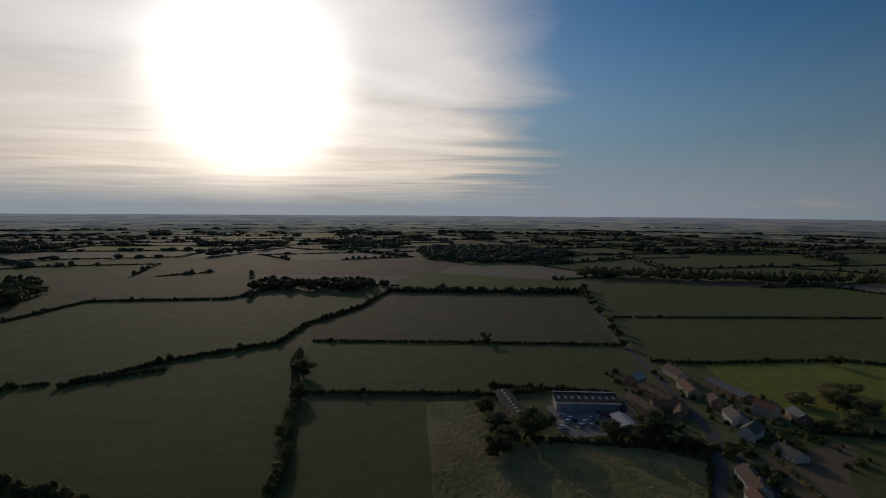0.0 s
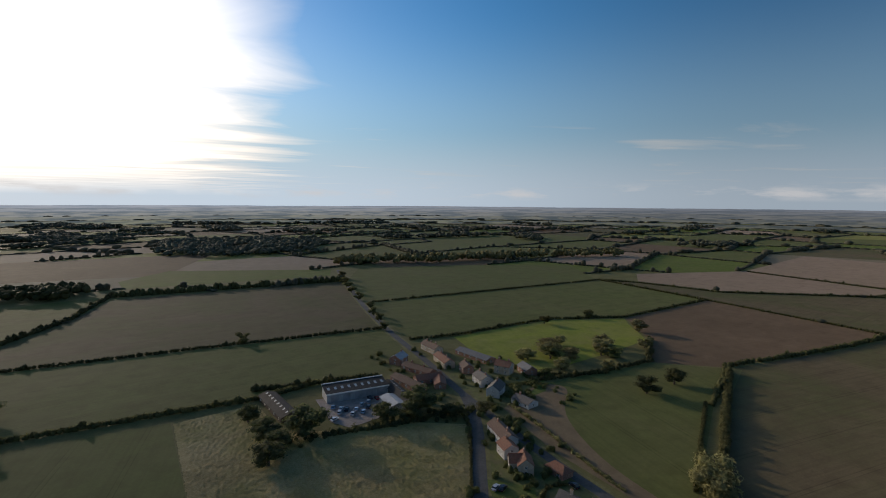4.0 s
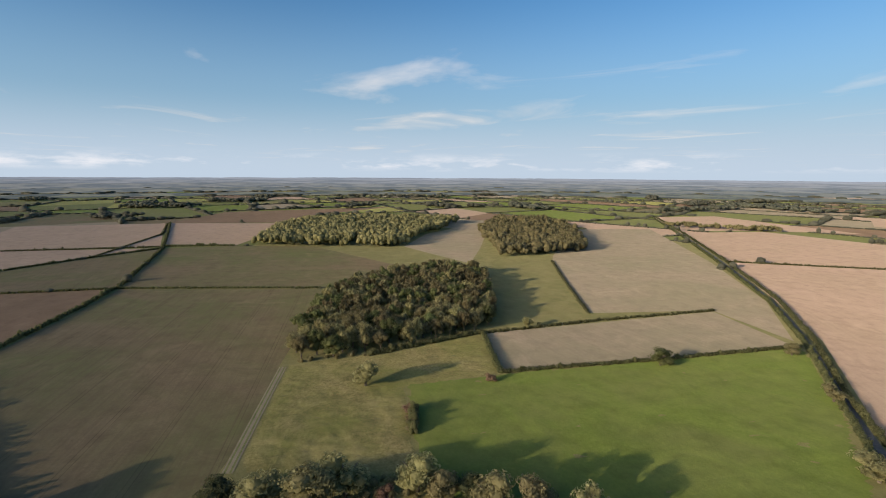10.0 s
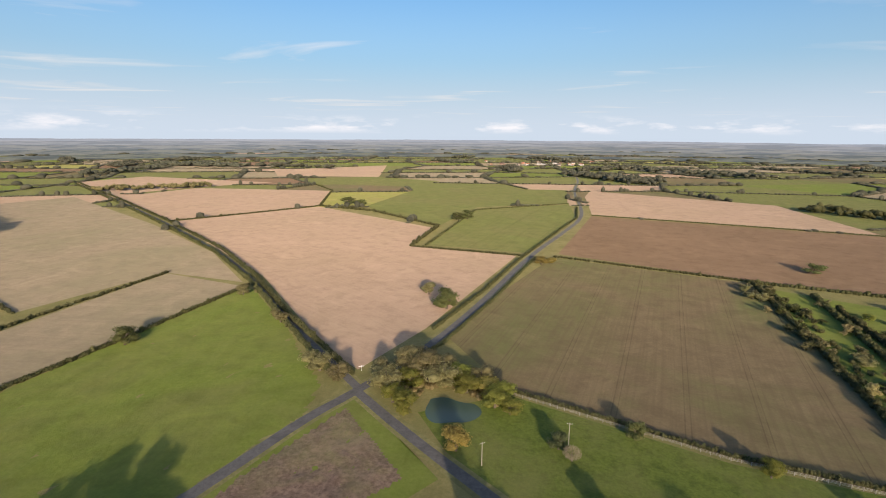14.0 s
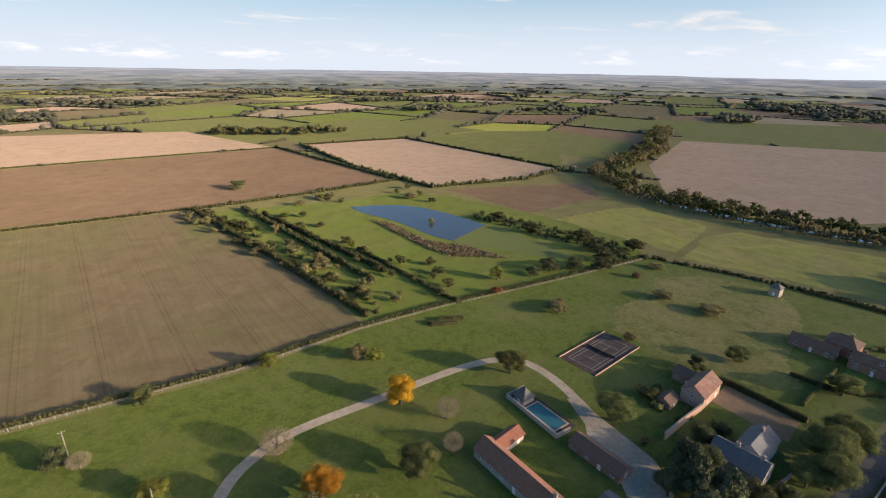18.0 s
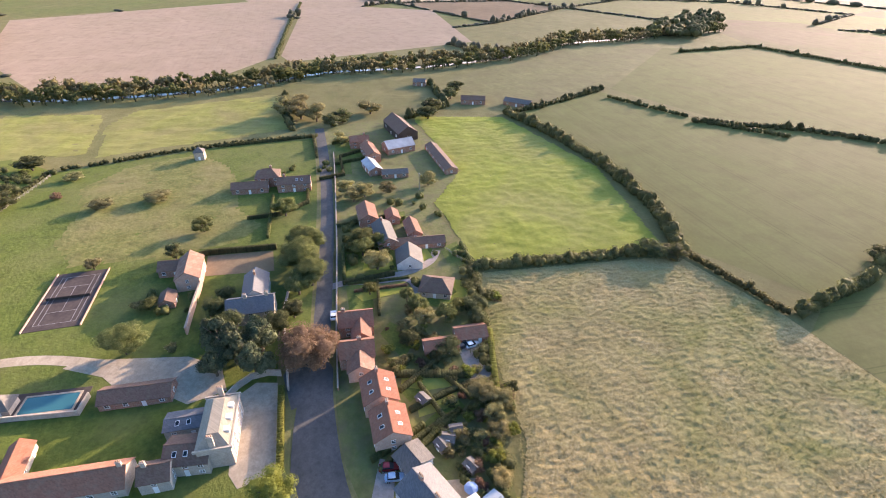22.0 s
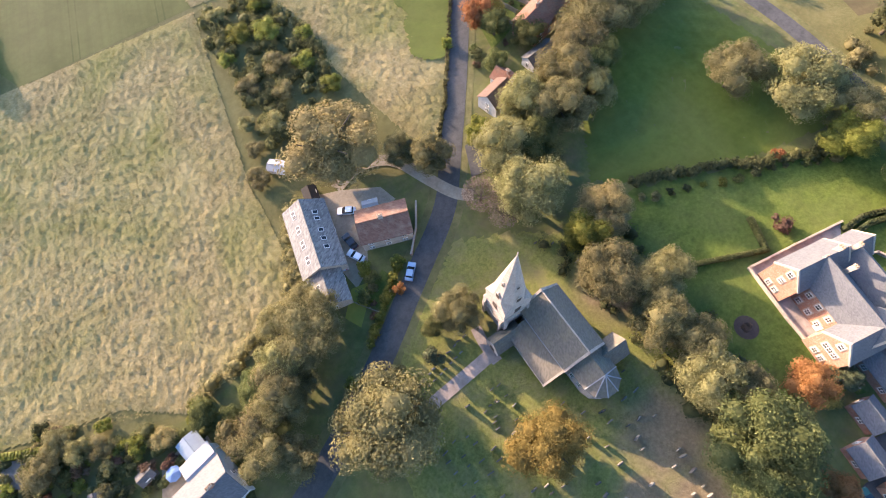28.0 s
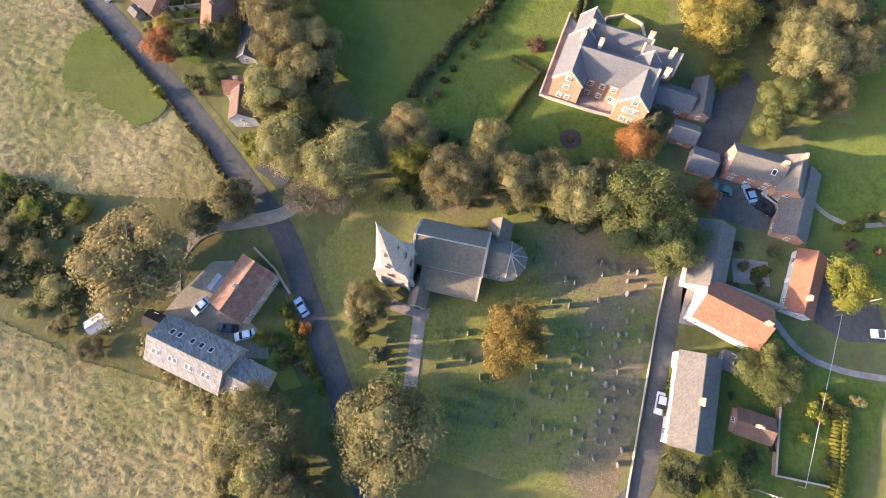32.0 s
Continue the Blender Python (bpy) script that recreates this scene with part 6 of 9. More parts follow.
# -- the church: tower with broach spire, nave, aisle, chancel with rounded end, porch, vestry
def church():
    ob = empty("church", pose(24.0, 27.5, 0, 0, 0, -87), "old stone church with a tower, pointed spire and slate roofs", "church")
    # local x runs from the tower along the nave, local y to its far side
    bm = bmesh.new()
    prism(bm, [(-4.2, -0.3), (4.2, -0.3), (4.2, 7), (0, 11), (-4.2, 7)], "x", 2.2, 15.0)
    nave = part("nave_wall", bm, M["ashlar"], ob)
    nave.matrix_basis = pose(0, 7.0, 0)
    for side in (-1, 1):
        bm = bmesh.new()
        pts = [(1.4, side * 4.6, 6.75), (14.7, side * 4.6, 6.75), (14.7, 0, 11.1), (1.4, 0, 11.1)]
        lo = [bm.verts.new(p) for p in pts]
        hi = [bm.verts.new((a, b, c + 0.16)) for a, b, c in pts]
        bm.faces.new(lo), bm.faces.new(hi)
        for i in range(4):
            bm.faces.new((lo[i], lo[(i + 1) % 4], hi[(i + 1) % 4], hi[i]))
        part("nave_roof", bm, M["church_slate"], ob).matrix_basis = pose(0, 7.0, 0)
    for u in (1.2, 14.9):
        bm = bmesh.new()
        prism(bm, [(-4.7, 6.6), (-4.2, 6.6), (0, 10.9), (4.2, 6.6), (4.7, 6.6), (0, 11.6)], "x", u - 0.25, u + 0.25)
        part("gable_coping", bm, M["ashlar"], ob).matrix_basis = pose(0, 7.0, 0)
    block("ridge_tiles", 1.4, 14.7, 6.87, 7.13, 11.15, 11.4, M["ashlar"], ob, bevel=0.05)
    # aisle with a lean-to roof on the near side
    bm = bmesh.new()
    prism(bm, [(-1.2, -0.3), (3.0, -0.3), (3.0, 6.3), (-1.2, 4.0)], "x", 3.4, 14.6)
    part("aisle_wall", bm, M["ashlar"], ob)
    bm = bmesh.new()
    prism(bm, [(-1.7, 3.78), (3.0, 6.38), (3.0, 6.55), (-1.7, 3.95)], "x", 3.2, 14.8)
    part("aisle_roof", bm, M["church_slate"], ob)
    block("aisle_gutter", 3.2, 14.6, 2.35, 2.62, 6.36, 6.62, M["lead"], ob)
    bm = bmesh.new()
    prism(bm, [(-1.9, 3.6), (3.0, 6.4), (3.0, 6.9), (-1.9, 4.15)], "x", 14.6, 15.0)
    part("aisle_coping", bm, M["ashlar"], ob)
    # chancel and its many-sided end
    bm = bmesh.new()
    prism(bm, [(-3.3, -0.3), (3.3, -0.3), (3.3, 6), (0, 9.4), (-3.3, 6)], "x", 14.9, 19.4)
    part("chancel_wall", bm, M["ashlar"], ob).matrix_basis = pose(0, 7.2, 0)
    for side in (-1, 1):
        bm = bmesh.new()
        prism(bm, [(side * 3.65, 5.7), (0, 9.5), (0, 9.66), (side * 3.65, 5.88)], "x", 15.0, 19.4)
        part("chancel_roof", bm, M["church_slate"], ob).matrix_basis = pose(0, 7.2, 0)
    bm = bmesh.new()
    ring = [(-90 + 36 * k) for k in range(6)]
    low = [bm.verts.new((19.4 + 3.3 * math.cos(radians(a)), 3.3 * math.sin(radians(a)), -0.3)) for a in ring]
    top = [bm.verts.new((19.4 + 3.3 * math.cos(radians(a)), 3.3 * math.sin(radians(a)), 6.0)) for a in ring]
    for i in range(5):
        bm.faces.new((low[i], low[i + 1], top[i + 1], top[i]))
    bm.faces.new(top)
    part("apse_wall", bm, M["ashlar"], ob).matrix_basis = pose(0, 7.2, 0)
    for i in range(5):
        bm = bmesh.new()
        a0, a1 = radians(ring[i]), radians(ring[i + 1])
        p = [(19.4 + 3.65 * math.cos(a0), 3.65 * math.sin(a0), 5.8), (19.4 + 3.65 * math.cos(a1), 3.65 * math.sin(a1), 5.8), (19.4, 0, 9.6)]
        lo = [bm.verts.new(q) for q in p]
        hi = [bm.verts.new((q[0], q[1], q[2] + 0.14)) for q in p]
        bm.faces.new(lo), bm.faces.new(hi)
        for k in range(3):
            bm.faces.new((lo[k], lo[(k + 1) % 3], hi[(k + 1) % 3], hi[k]))
        part("apse_roof", bm, M["church_slate"], ob).matrix_basis = pose(0, 7.2, 0)
    for a in ring:
        bm = bmesh.new()
        prism(bm, [(0.0, 9.72), (3.7, 5.9), (3.7, 6.06), (0.0, 9.9)], "y", -0.1, 0.1)
        part("lead_hip", bm, M["lead"], ob).matrix_basis = pose(19.4, 7.2, 0, 0, 0, a)
    # vestry behind the chancel
    v = pose(16.6, 12.4, 0)
    bm = bmesh.new()
    prism(bm, [(-2.2, -0.3), (2.2, -0.3), (2.2, 4.2), (0, 7.0), (-2.2, 4.2)], "y", -2.4, 2.6)
    part("vestry_wall", bm, M["ashlar"], ob).matrix_basis = v
    for side in (-1, 1):
        bm = bmesh.new()
        prism(bm, [(side * 2.5, 3.9), (0, 7.05), (0, 7.2), (side * 2.5, 4.06)], "y", -2.5, 2.7)
        part("vestry_roof", bm, M["church_slate"], ob).matrix_basis = v
    # porch
    p = pose(3.6, -3.2, 0)
    bm = bmesh.new()
    prism(bm, [(-1.7, -0.3), (1.7, -0.3), (1.7, 2.6), (0, 5.2), (-1.7, 2.6)], "y", -2.0, 2.6)
    part("porch_wall", bm, M["ashlar"], ob).matrix_basis = p
    for side in (-1, 1):
        bm = bmesh.new()
        prism(bm, [(side * 2.0, 2.35), (0, 5.3), (0, 5.45), (side * 2.0, 2.5)], "y", -2.0, 4.4)
        part("porch_roof", bm, M["church_slate"], ob).matrix_basis = p
    d = block("porch_door", -0.6, 0.6, -2.06, -2.0, 0, 2.1, M["dark_wood"], ob)
    d.matrix_basis = p
    # tower
    tw = pose(-1.2, 1.3, 0)
    bm = bmesh.new()
    box(bm, -2.9, 2.9, -2.9, 2.9, -0.3, 13.6)
    part("tower_wall", bm, M["ashlar"], ob).matrix_basis = tw
    for z in (4.4, 9.0, 13.45):
        bm = bmesh.new()
        box(bm, -3.05, 3.05, -3.05, 3.05, z, z + 0.25)
        part("string_course", bm, M["ashlar"], ob).matrix_basis = tw
    for sx in (-1, 1):
        for sy in (-1, 1):
            for dx, dy in ((0.35, 0.0), (0.0, 0.35)):
                bm = bmesh.new()
                box(bm, sx * 2.3 if not dx else sx * 2.9, sx * 2.9 if not dx else sx * 3.6, sy * 2.3 if not dy else sy * 2.9, sy * 2.9 if not dy else sy * 3.6, -0.3, 9.2)
                for vt in bm.verts:
                    if vt.co.z > 9 and max(abs(vt.co.x), abs(vt.co.y)) > 3.5:
                        vt.co.z = 7.6
                part("buttress", bm, M["ashlar"], ob).matrix_basis = tw
    bm = bmesh.new()
    apex = bm.verts.new((0, 0, 32.6))
    ring = [bm.verts.new((2.95 * math.cos(radians(22.5 + 45 * k)), 2.95 * math.sin(radians(22.5 + 45 * k)), 15.0)) for k in range(8)]
    corner = [bm.verts.new((sx * 3.0, sy * 3.0, 13.72)) for sx, sy in ((1, 1), (-1, 1), (-1, -1), (1, -1))]
    for k in range(8):
        bm.faces.new((ring[k], ring[(k + 1) % 8], apex))
    for k in range(4):
        a, b = ring[2 * k], ring[(2 * k + 1) % 8]
        bm.faces.new((corner[k], b, a))
        c = ring[(2 * k + 2) % 8]
        bm.faces.new((corner[k], corner[(k + 1) % 4], c, b))
    part("spire", bm, M["ashlar"], ob, "tapering pale stone spire").matrix_basis = tw
    for k in range(4):
        for z, w, h, out in ((10.0, 1.3, 2.3, 2.95), (15.2, 0.9, 1.9, 2.62), (20.5, 0.5, 1.0, 1.85)):
            l = block("louvre", -w / 2, w / 2, -0.03, 0.05, 0, h, M["dark_wood"], ob)
            l.matrix_basis = tw @ pose(0, 0, 0, 0, 0, 90 * k) @ pose(0, -out, z)
            bm = bmesh.new()
            prism(bm, [(-w / 2 - 0.2, 0), (w / 2 + 0.2, 0), (w / 2 + 0.2, h), (0, h + 0.8), (-w / 2 - 0.2, h)], "y", -0.02, 0.75 if z > 12 else 0.02)
            part("lucarne" if z > 12 else "belfry_surround", bm, M["ashlar"], ob).matrix_basis = tw @ pose(0, 0, 0, 0, 0, 90 * k) @ pose(0, -out + 0.04, z - 0.1)
    block("finial", -0.08, 0.08, -0.08, 0.08, 32.2, 33.3, M["ashlar"], ob).matrix_basis = tw
    for u in (6.2, 9.0, 11.8):
        window(ob, u, -1.23, 1.3, 1.0, 1.8, 0)
        window(ob, u, 11.23, 2.2, 1.2, 2.8, 180)
    for u in (16.2, 18.2):
        window(ob, u, 3.87, 2.0, 0.9, 2.6, 0)
    window(ob, -4.13, 1.3, 2.0, 1.6, 3.2, -90)
    return ob


church()


# -- the large brick house with gables, chimneys and slate roofs
def manor():
    ob = empty("manor_house", pose(79.5, -3.2, 0, 0, 0, 84), "large red brick house with slate roofs, stone windows and tall chimneys", "house")
    def wing(x, y, L, W, ez, rz, turn, wall="brick"):
        m = pose(x, y, 0, 0, 0, turn)
        bm = bmesh.new()
        prism(bm, [(-W / 2, -0.3), (W / 2, -0.3), (W / 2, ez), (0, rz), (-W / 2, ez)], "x", -L / 2, L / 2)
        part("wing_wall", bm, M[wall], ob).matrix_basis = m
        for side in (-1, 1):
            bm = bmesh.new()
            d = (rz - ez) / (W / 2)
            prism(bm, [(side * (W / 2 + 0.3), ez - 0.3 * d + 0.03), (0, rz + 0.03), (0, rz + 0.19), (side * (W / 2 + 0.3), ez - 0.3 * d + 0.19)], "x", -L / 2 + 0.25, L / 2 - 0.25)
            part("roof_slope", bm, M["slate"], ob).matrix_basis = m
        for e in (-1, 1):
            bm = bmesh.new()
            prism(bm, [(-W / 2 - 0.35, ez - 0.3), (-W / 2, ez - 0.3), (0, rz - 0.1), (W / 2, ez - 0.3), (W / 2 + 0.35, ez - 0.3), (0, rz + 0.45)], "x", e * (L / 2 - 0.1) - 0.2, e * (L / 2 - 0.1) + 0.2)
            part("gable_coping", bm, M["stone"], ob).matrix_basis = m
    # local x runs along the front, local -y... the front looks along +y
    wing(0, 1.0, 17, 7.5, 6.8, 10.4, 0)
    wing(8.2, 1.8, 11.5, 6.4, 6.8, 10.2, 90)
    wing(-6.2, 2.6, 11.5, 6.4, 6.8, 10.2, 90)
    wing(1.0, -6.0, 13, 6.5, 6.6, 9.8, 0)
    wing(8.0, -7.0, 6.5, 5.2, 6.4, 9.2, 90)
    wing(-8.0, -5.0, 8, 5.5, 6.4, 9.4, 0)
    for x, y, n in ((8.6, -1.5, 3), (4.6, -1.2, 2), (7.6, -5.0, 2), (-4.6, -6.2, 3), (-9.8, -4.0, 2), (-9.9, 1.0, 3)):
        chimney(ob, x, y, 8.6, 11.4, M["ashlar"], n, 0.5)
    for x in (8.2, -6.2):
        fy = 7.62 if x > 0 else 8.42
        for z, xs in ((1.0, (-0.85, 0.85)), (4.4, (-1.0, 0, 1.0) if x < 0 else (0,)), (7.4, (0,))):
            for u in xs:
                bm = bmesh.new()
                box(bm, -0.75, 0.75, -0.02, 0.06, -0.25, 1.75)
                part("stone_surround", bm, M["stone"], ob).matrix_basis = pose(x + u, fy - 0.03, z, 0, 0, 180)
                window(ob, x + u, fy + 0.06, z, 1.0, 1.5, 180, False)
    for x in (-1.6, 1.0, 3.6):
        for z in (1.0, 4.3):
            bm = bmesh.new()
            box(bm, -0.75, 0.75, -0.02, 0.06, -0.25, 1.75)
            part("stone_surround", bm, M["stone"], ob).matrix_basis = pose(x, 4.78, z, 0, 0, 180)
            window(ob, x, 4.87, z, 1.0, 1.5, 180, False)
    for k in range(3):
        for side, x in ((90, 11.43), (-90, -9.43)):
            for z in (1.0, 4.3):
                window(ob, x, -1.5 + 2.6 * k, z, 1.1, 1.5, side)
    door(ob, -2.2, 4.8, 0, 1.2, 2.3, 0)
    bm = bmesh.new()
    bmesh.ops.create_circle(bm, cap_ends=True, segments=18, radius=5.2)
    bmesh.ops.translate(bm, verts=bm.verts[:], vec=(1, -9, 0.2))
    t = part("terrace", bm, M["path"], ob)
    return ob


manor()
sheet("terrace", [(73, 11), (95.5, 8.5), (92.5, 5.5), (88, -16), (72, -16.5), (71.4, -4), (72, 4)], 0.14, M["path"], "paved terrace round a brick house", "terrace")
wall_line([(73, -17), (71.2, -10), (71.4, -1), (72.6, 10.8), (84, 9.8), (95.6, 8.7)], 0.8, 0.3, M["stone"], "low stone terrace wall", "terrace_wall")

# -- service ranges and coach house behind the brick house
house("low slate-roofed service wing of a brick house", 78.0, -17.0, 9, 5.0, 84, 3.2, 5.2, "brick", "slate", 2, 1, (), name="outbuilding", group="outbuildings")
house("low slate-roofed brick store", 79.5, -23.5, 9, 4.0, 0, 2.8, 4.4, "brick", "slate_worn", 2, 1, (), name="outbuilding", group="outbuildings")
house("small slate-roofed brick shed", 70.3, -21.0, 5.2, 4.2, 84, 2.8, 4.3, "brick", "slate", 1, 1, (), name="outbuilding", group="outbuildings")
house("small slate-roofed brick garage", 64.6, -25.8, 5.2, 5.0, 84, 2.6, 4.2, "brick", "slate", 1, 1, (), name="outbuilding", group="outbuildings")
house("brick coach house with a slate roof", 65.6, -35.5, 10, 6.2, 86, 4.8, 7.4, "brick", "slate_worn", 3, 2, (-0.9,), sky=((-0.6, 1),))
house("brick coach house cross wing with a gable and slate roof", 64.5, -42.6, 8, 4.6, -4, 5.0, 7.8, "brick", "slate_worn", 2, 2, (0.9,))
house("long low stable range with a slate roof", 60.0, -45.2, 15.5, 6.0, -6, 2.7, 5.0, "brick", "slate_worn", 4, 1, ())

# -- houses along the churchyard lane
house("stone barn with a grey slate roof beside a lane", 44.0, -29.4, 13.5, 6.8, -3, 4.2, 6.6, "cream", "slate_worn", 2, 1, ())
house("white rendered house with a bright orange pantile roof", 33.6, -34.6, 12.6, 8.2, 76, 5.2, 8.2, "white", "orange", 3, 2, (-0.85,))
wall_line([(39.2, -33.6), (38.2, -41.5), (37.2, -49)], 2.6, 0.4, M["cream"], "tall cream rendered garden wall")
house("long white outbuilding with an orange pantile roof", 43.6, -48.2, 13, 5.0, 173, 2.8, 4.6, "white", "orange", 3, 1, (0.6,), name="outbuilding", group="outbuildings")
house("long whitewashed cottage row with a grey slate roof", 15.8, -30.3, 16.8, 7.2, 1, 4.6, 7.1, "white", "slate_worn", 4, 2, (0.0,), pots=4)
house("small brick shed with a brown tiled roof", 14.6, -41.9, 6.6, 4.4, 87, 2.4, 3.7, "brick", "brown_tile", 1, 1, (0.0,), name="outbuilding", group="outbuildings")
house("small grey-roofed garden shed", 25.0, -36.6, 3.2, 3.0, 80, 2.1, 2.9, "wood", "slate", 1, 1, (), name="garden_shed", group="garden sheds")
sheet("patio", [(38, -26.5), (30, -26.8), (30.2, -29.8), (37.6, -31)], 0.14, M["path"], "small paved front garden", "patio")

# -- the converted chapel and its neighbour
house("converted chapel with a slate roof and rows of skylights", -1.3, 62.4, 16.4, 9.0, 82, 4.4, 8.0, "stone", "chapel_slate", 4, 1, (), name="chapel", sky=[(u, 1) for u in (-0.7, -0.25, 0.2, 0.65)] + [(u + 0.13, 1) for u in (-0.7, -0.25, 0.2, 0.65)] + [(u, -1) for u in (-0.45, -0.2, 0.05, 0.4, 0.6)])
house("lower slate-roofed wing of a converted chapel", -3.4, 51.0, 8.0, 7.0, 82, 3.6, 6.2, "stone", "chapel_slate", 2, 1, (), name="chapel", sky=((0.1, 1),))
house("stone cottage with a weathered red tiled roof", 13.2, 57.9, 11.0, 7.8, 164, 4.6, 7.0, "stone", "rust_tile", 3, 2, (0.05,))
house("white glazed garden shed", 12.8, 64.2, 3.2, 2.4, 164, 1.9, 2.6, "white", "sheet", 1, 1, (), name="garden_shed", group="garden sheds", gable_win=False)
house("small dark timber shed", 2.5, 74.0, 3.4, 2.8, 82, 2.0, 2.8, "dark_wood", "dark_sheet", 1, 1, (), name="garden_shed", group="garden sheds")
wall_line([(15, 49.5), (19, 54.5), (22, 60)], 1.1, 0.3, M["brick"], "low brick garden wall beside a road")

# -- the white cottage and the terrace beyond the trees
house("white rendered cottage with a dark tiled roof", 51.8, 73.4, 7.0, 5.6, 17, 4.2, 6.8, "white", "brown_tile", 2, 2, ())
house("white cottage extension with a red tiled roof", 56.2, 77.4, 4.4, 4.2, 107, 3.6, 5.4, "white", "pantile", 1, 1, (-0.8,))
house("long single-storey row with a brown tiled roof", 78.4, 116.4, 27, 7.0, 66, 2.6, 4.5, "brick", "brown_tile", 8, 1, (-0.6, -0.1, 0.4))
house("long brick terrace with a red pantile roof", 88.2, 93.8, 43, 7.4, 21, 5.2, 8.4, "brick", "pantile", 11, 2, (-0.8, -0.45, -0.1, 0.25, 0.6, 0.92))
house("stone farmhouse with a grey tiled roof", 101.6, 113.8, 15, 7.0, 110, 5.2, 7.9, "stone", "slate_worn", 4, 2, (-0.5, 0.5))
house("low brown-roofed extension of a stone house", 107.5, 105.5, 7, 5.0, 20, 2.8, 4.6, "brick", "brown_tile", 2, 1, ())
house("gabled house with a red tiled roof and cream gables", 103.4, 144.4, 7.6, 5.6, 62, 4.4, 7.2, "cream", "pantile", 2, 2, (0.5,))
house("cross gable of a house with a red tiled roof", 101.6, 146.6, 6, 4.4, 152, 4.2, 6.8, "cream", "pantile", 1, 2, ())
house("brick garage with a red hipped roof", 113.2, 137.0, 8.4, 5.4, 95, 2.5, 4.5, "brick", "pantile", 2, 1, (), hip=2.2, name="garage", group="outbuildings")
house("small white cottage half hidden by trees", 68.0, 78.9, 8.4, 4.0, 11, 2.8, 4.4, "white", "slate_worn", 2, 1, ())
house("pair of white cottages with a red tiled roof", 109.6, 167.0, 16, 6.4, 80, 4.6, 6.9, "white", "brown_tile", 4, 2, (-0.6, 0.6))
house("pair of white cottages with red dormers", 104.6, 156.4, 7, 6.0, 80, 4.4, 6.6, "white", "pantile", 2, 2, (0.5,))

# -- the village by the road fork
wh = empty("warehouse", pose(71.5, 240.5, 0, 0, 0, -2), "long grey metal workshop with a shallow dark roof and white eaves", "building")
bm = bmesh.new()
prism(bm, [(-5.4, -0.3), (4.6, -0.3), (4.6, 5.6), (-5.4, 4.4)], "x", -15.5, 15.5)
part("wall", bm, M["sheet"], wh)
bm = bmesh.new()
prism(bm, [(-5.8, 4.38), (4.9, 5.66), (4.9, 5.86), (-5.8, 4.58)], "x", -15.8, 15.8)
part("roof", bm, M["dark_sheet"], wh)
block("fascia", -15.9, 15.9, 4.9, 5.3, 5.3, 6.2, M["frame"], wh)
block("fascia", -15.9, 15.9, -6.0, -5.8, 4.1, 4.65, M["frame"], wh)
for k in range(5):
    block("roller_door", -13.5 + 5.8 * k, -9.8 + 5.8 * k, -5.46, -5.4, 0, 3.4, M["lead"], wh)
for k in range(9):
    w = block("rooflight", -0.6, 0.6, -1.3, 1.3, 0, 0.08, M["glazing"], wh)
    w.matrix_basis = pose(-13.6 + 3.4 * k, -0.6, 5.2, math.degrees(math.atan2(1.28, 10.7)), 0, 0)
house("long dark shed with a row of white rooflights", 34.0, 240.0, 32, 8.0, 99, 2.6, 4.4, "dark_wood", "dark_sheet", 5, 1, (), name="shed", group="workshop sheds", sky=[(-0.85 + 0.24 * k, 0.3) for k in range(8)])
house("long dark shed with a row of rooflights", 90.0, 228.5, 30, 7.0, 90, 2.8, 4.4, "dark_wood", "dark_sheet", 5, 1, (), name="shed", group="workshop sheds", sky=[(-0.85 + 0.24 * k, -0.6) for k in range(8)])
house("low workshop with a white metal roof", 83.0, 219.5, 13.5, 7.4, 92, 3.0, 4.2, "sheet", "sheet", 3, 1, (), name="shed", group="workshop sheds")
house("low range with a dark tiled roof", 100.0, 239.5, 23, 6.6, 103, 3.0, 4.9, "brick", "brown_tile", 4, 1, (), name="outbuilding", group="outbuildings")
house("range with an orange tiled roof", 112.2, 240.0, 15, 7.0, 176, 3.0, 5.2, "brick", "pantile", 3, 1, ())
house("low wing with an orange tiled roof", 115.4, 233.0, 13, 6.0, 66, 2.8, 4.6, "brick", "pantile", 3, 1, ())
house("house with a pale slate roof", 110.3, 276.0, 10, 7.5, 39, 4.4, 7.2, "brick", "sheet", 2, 2, (0.7,))
house("row of cottages with a dark roof", 113.8, 255.5, 22, 6.0, 111, 3.0, 5.0, "brick", "brown_tile", 5, 1, (-0.4, 0.5))
house("white-gabled cottages beside a road", 138.6, 288.0, 17, 6.5, 95, 4.2, 6.6, "cream", "brown_tile", 4, 2, (-0.6, 0.1, 0.7))
house("cream cottages with a red tiled roof", 133.6, 262.0, 18, 6.5, 84, 4.0, 6.2, "cream", "pantile", 4, 2, (-0.5, 0.5))
house("brick cottage with a brown roof", 138.5, 244.0, 9, 6.2, 76, 4.2, 6.4, "brick", "brown_tile", 2, 2, (0.6,))
house("long low slate-roofed barn", 156.5, 263.5, 28, 8.0, 102, 2.8, 4.6, "brick", "slate", 5, 1, (), name="barn", group="barns")
house("white house with a pale slate roof", 136.8, 224.0, 11, 7.4, 82, 4.4, 6.8, "white", "slate_worn", 3, 2, (-0.7, 0.7))
house("tall cream house with chimneys", 157.0, 233.0, 9.5, 7.0, 120, 5.4, 8.0, "cream", "pantile", 2, 2, (-0.7, 0.7))
house("slate-roofed house behind a tall cream house", 168.0, 226.0, 11, 7.0, 80, 4.0, 6.4, "brick", "slate", 3, 2, ())
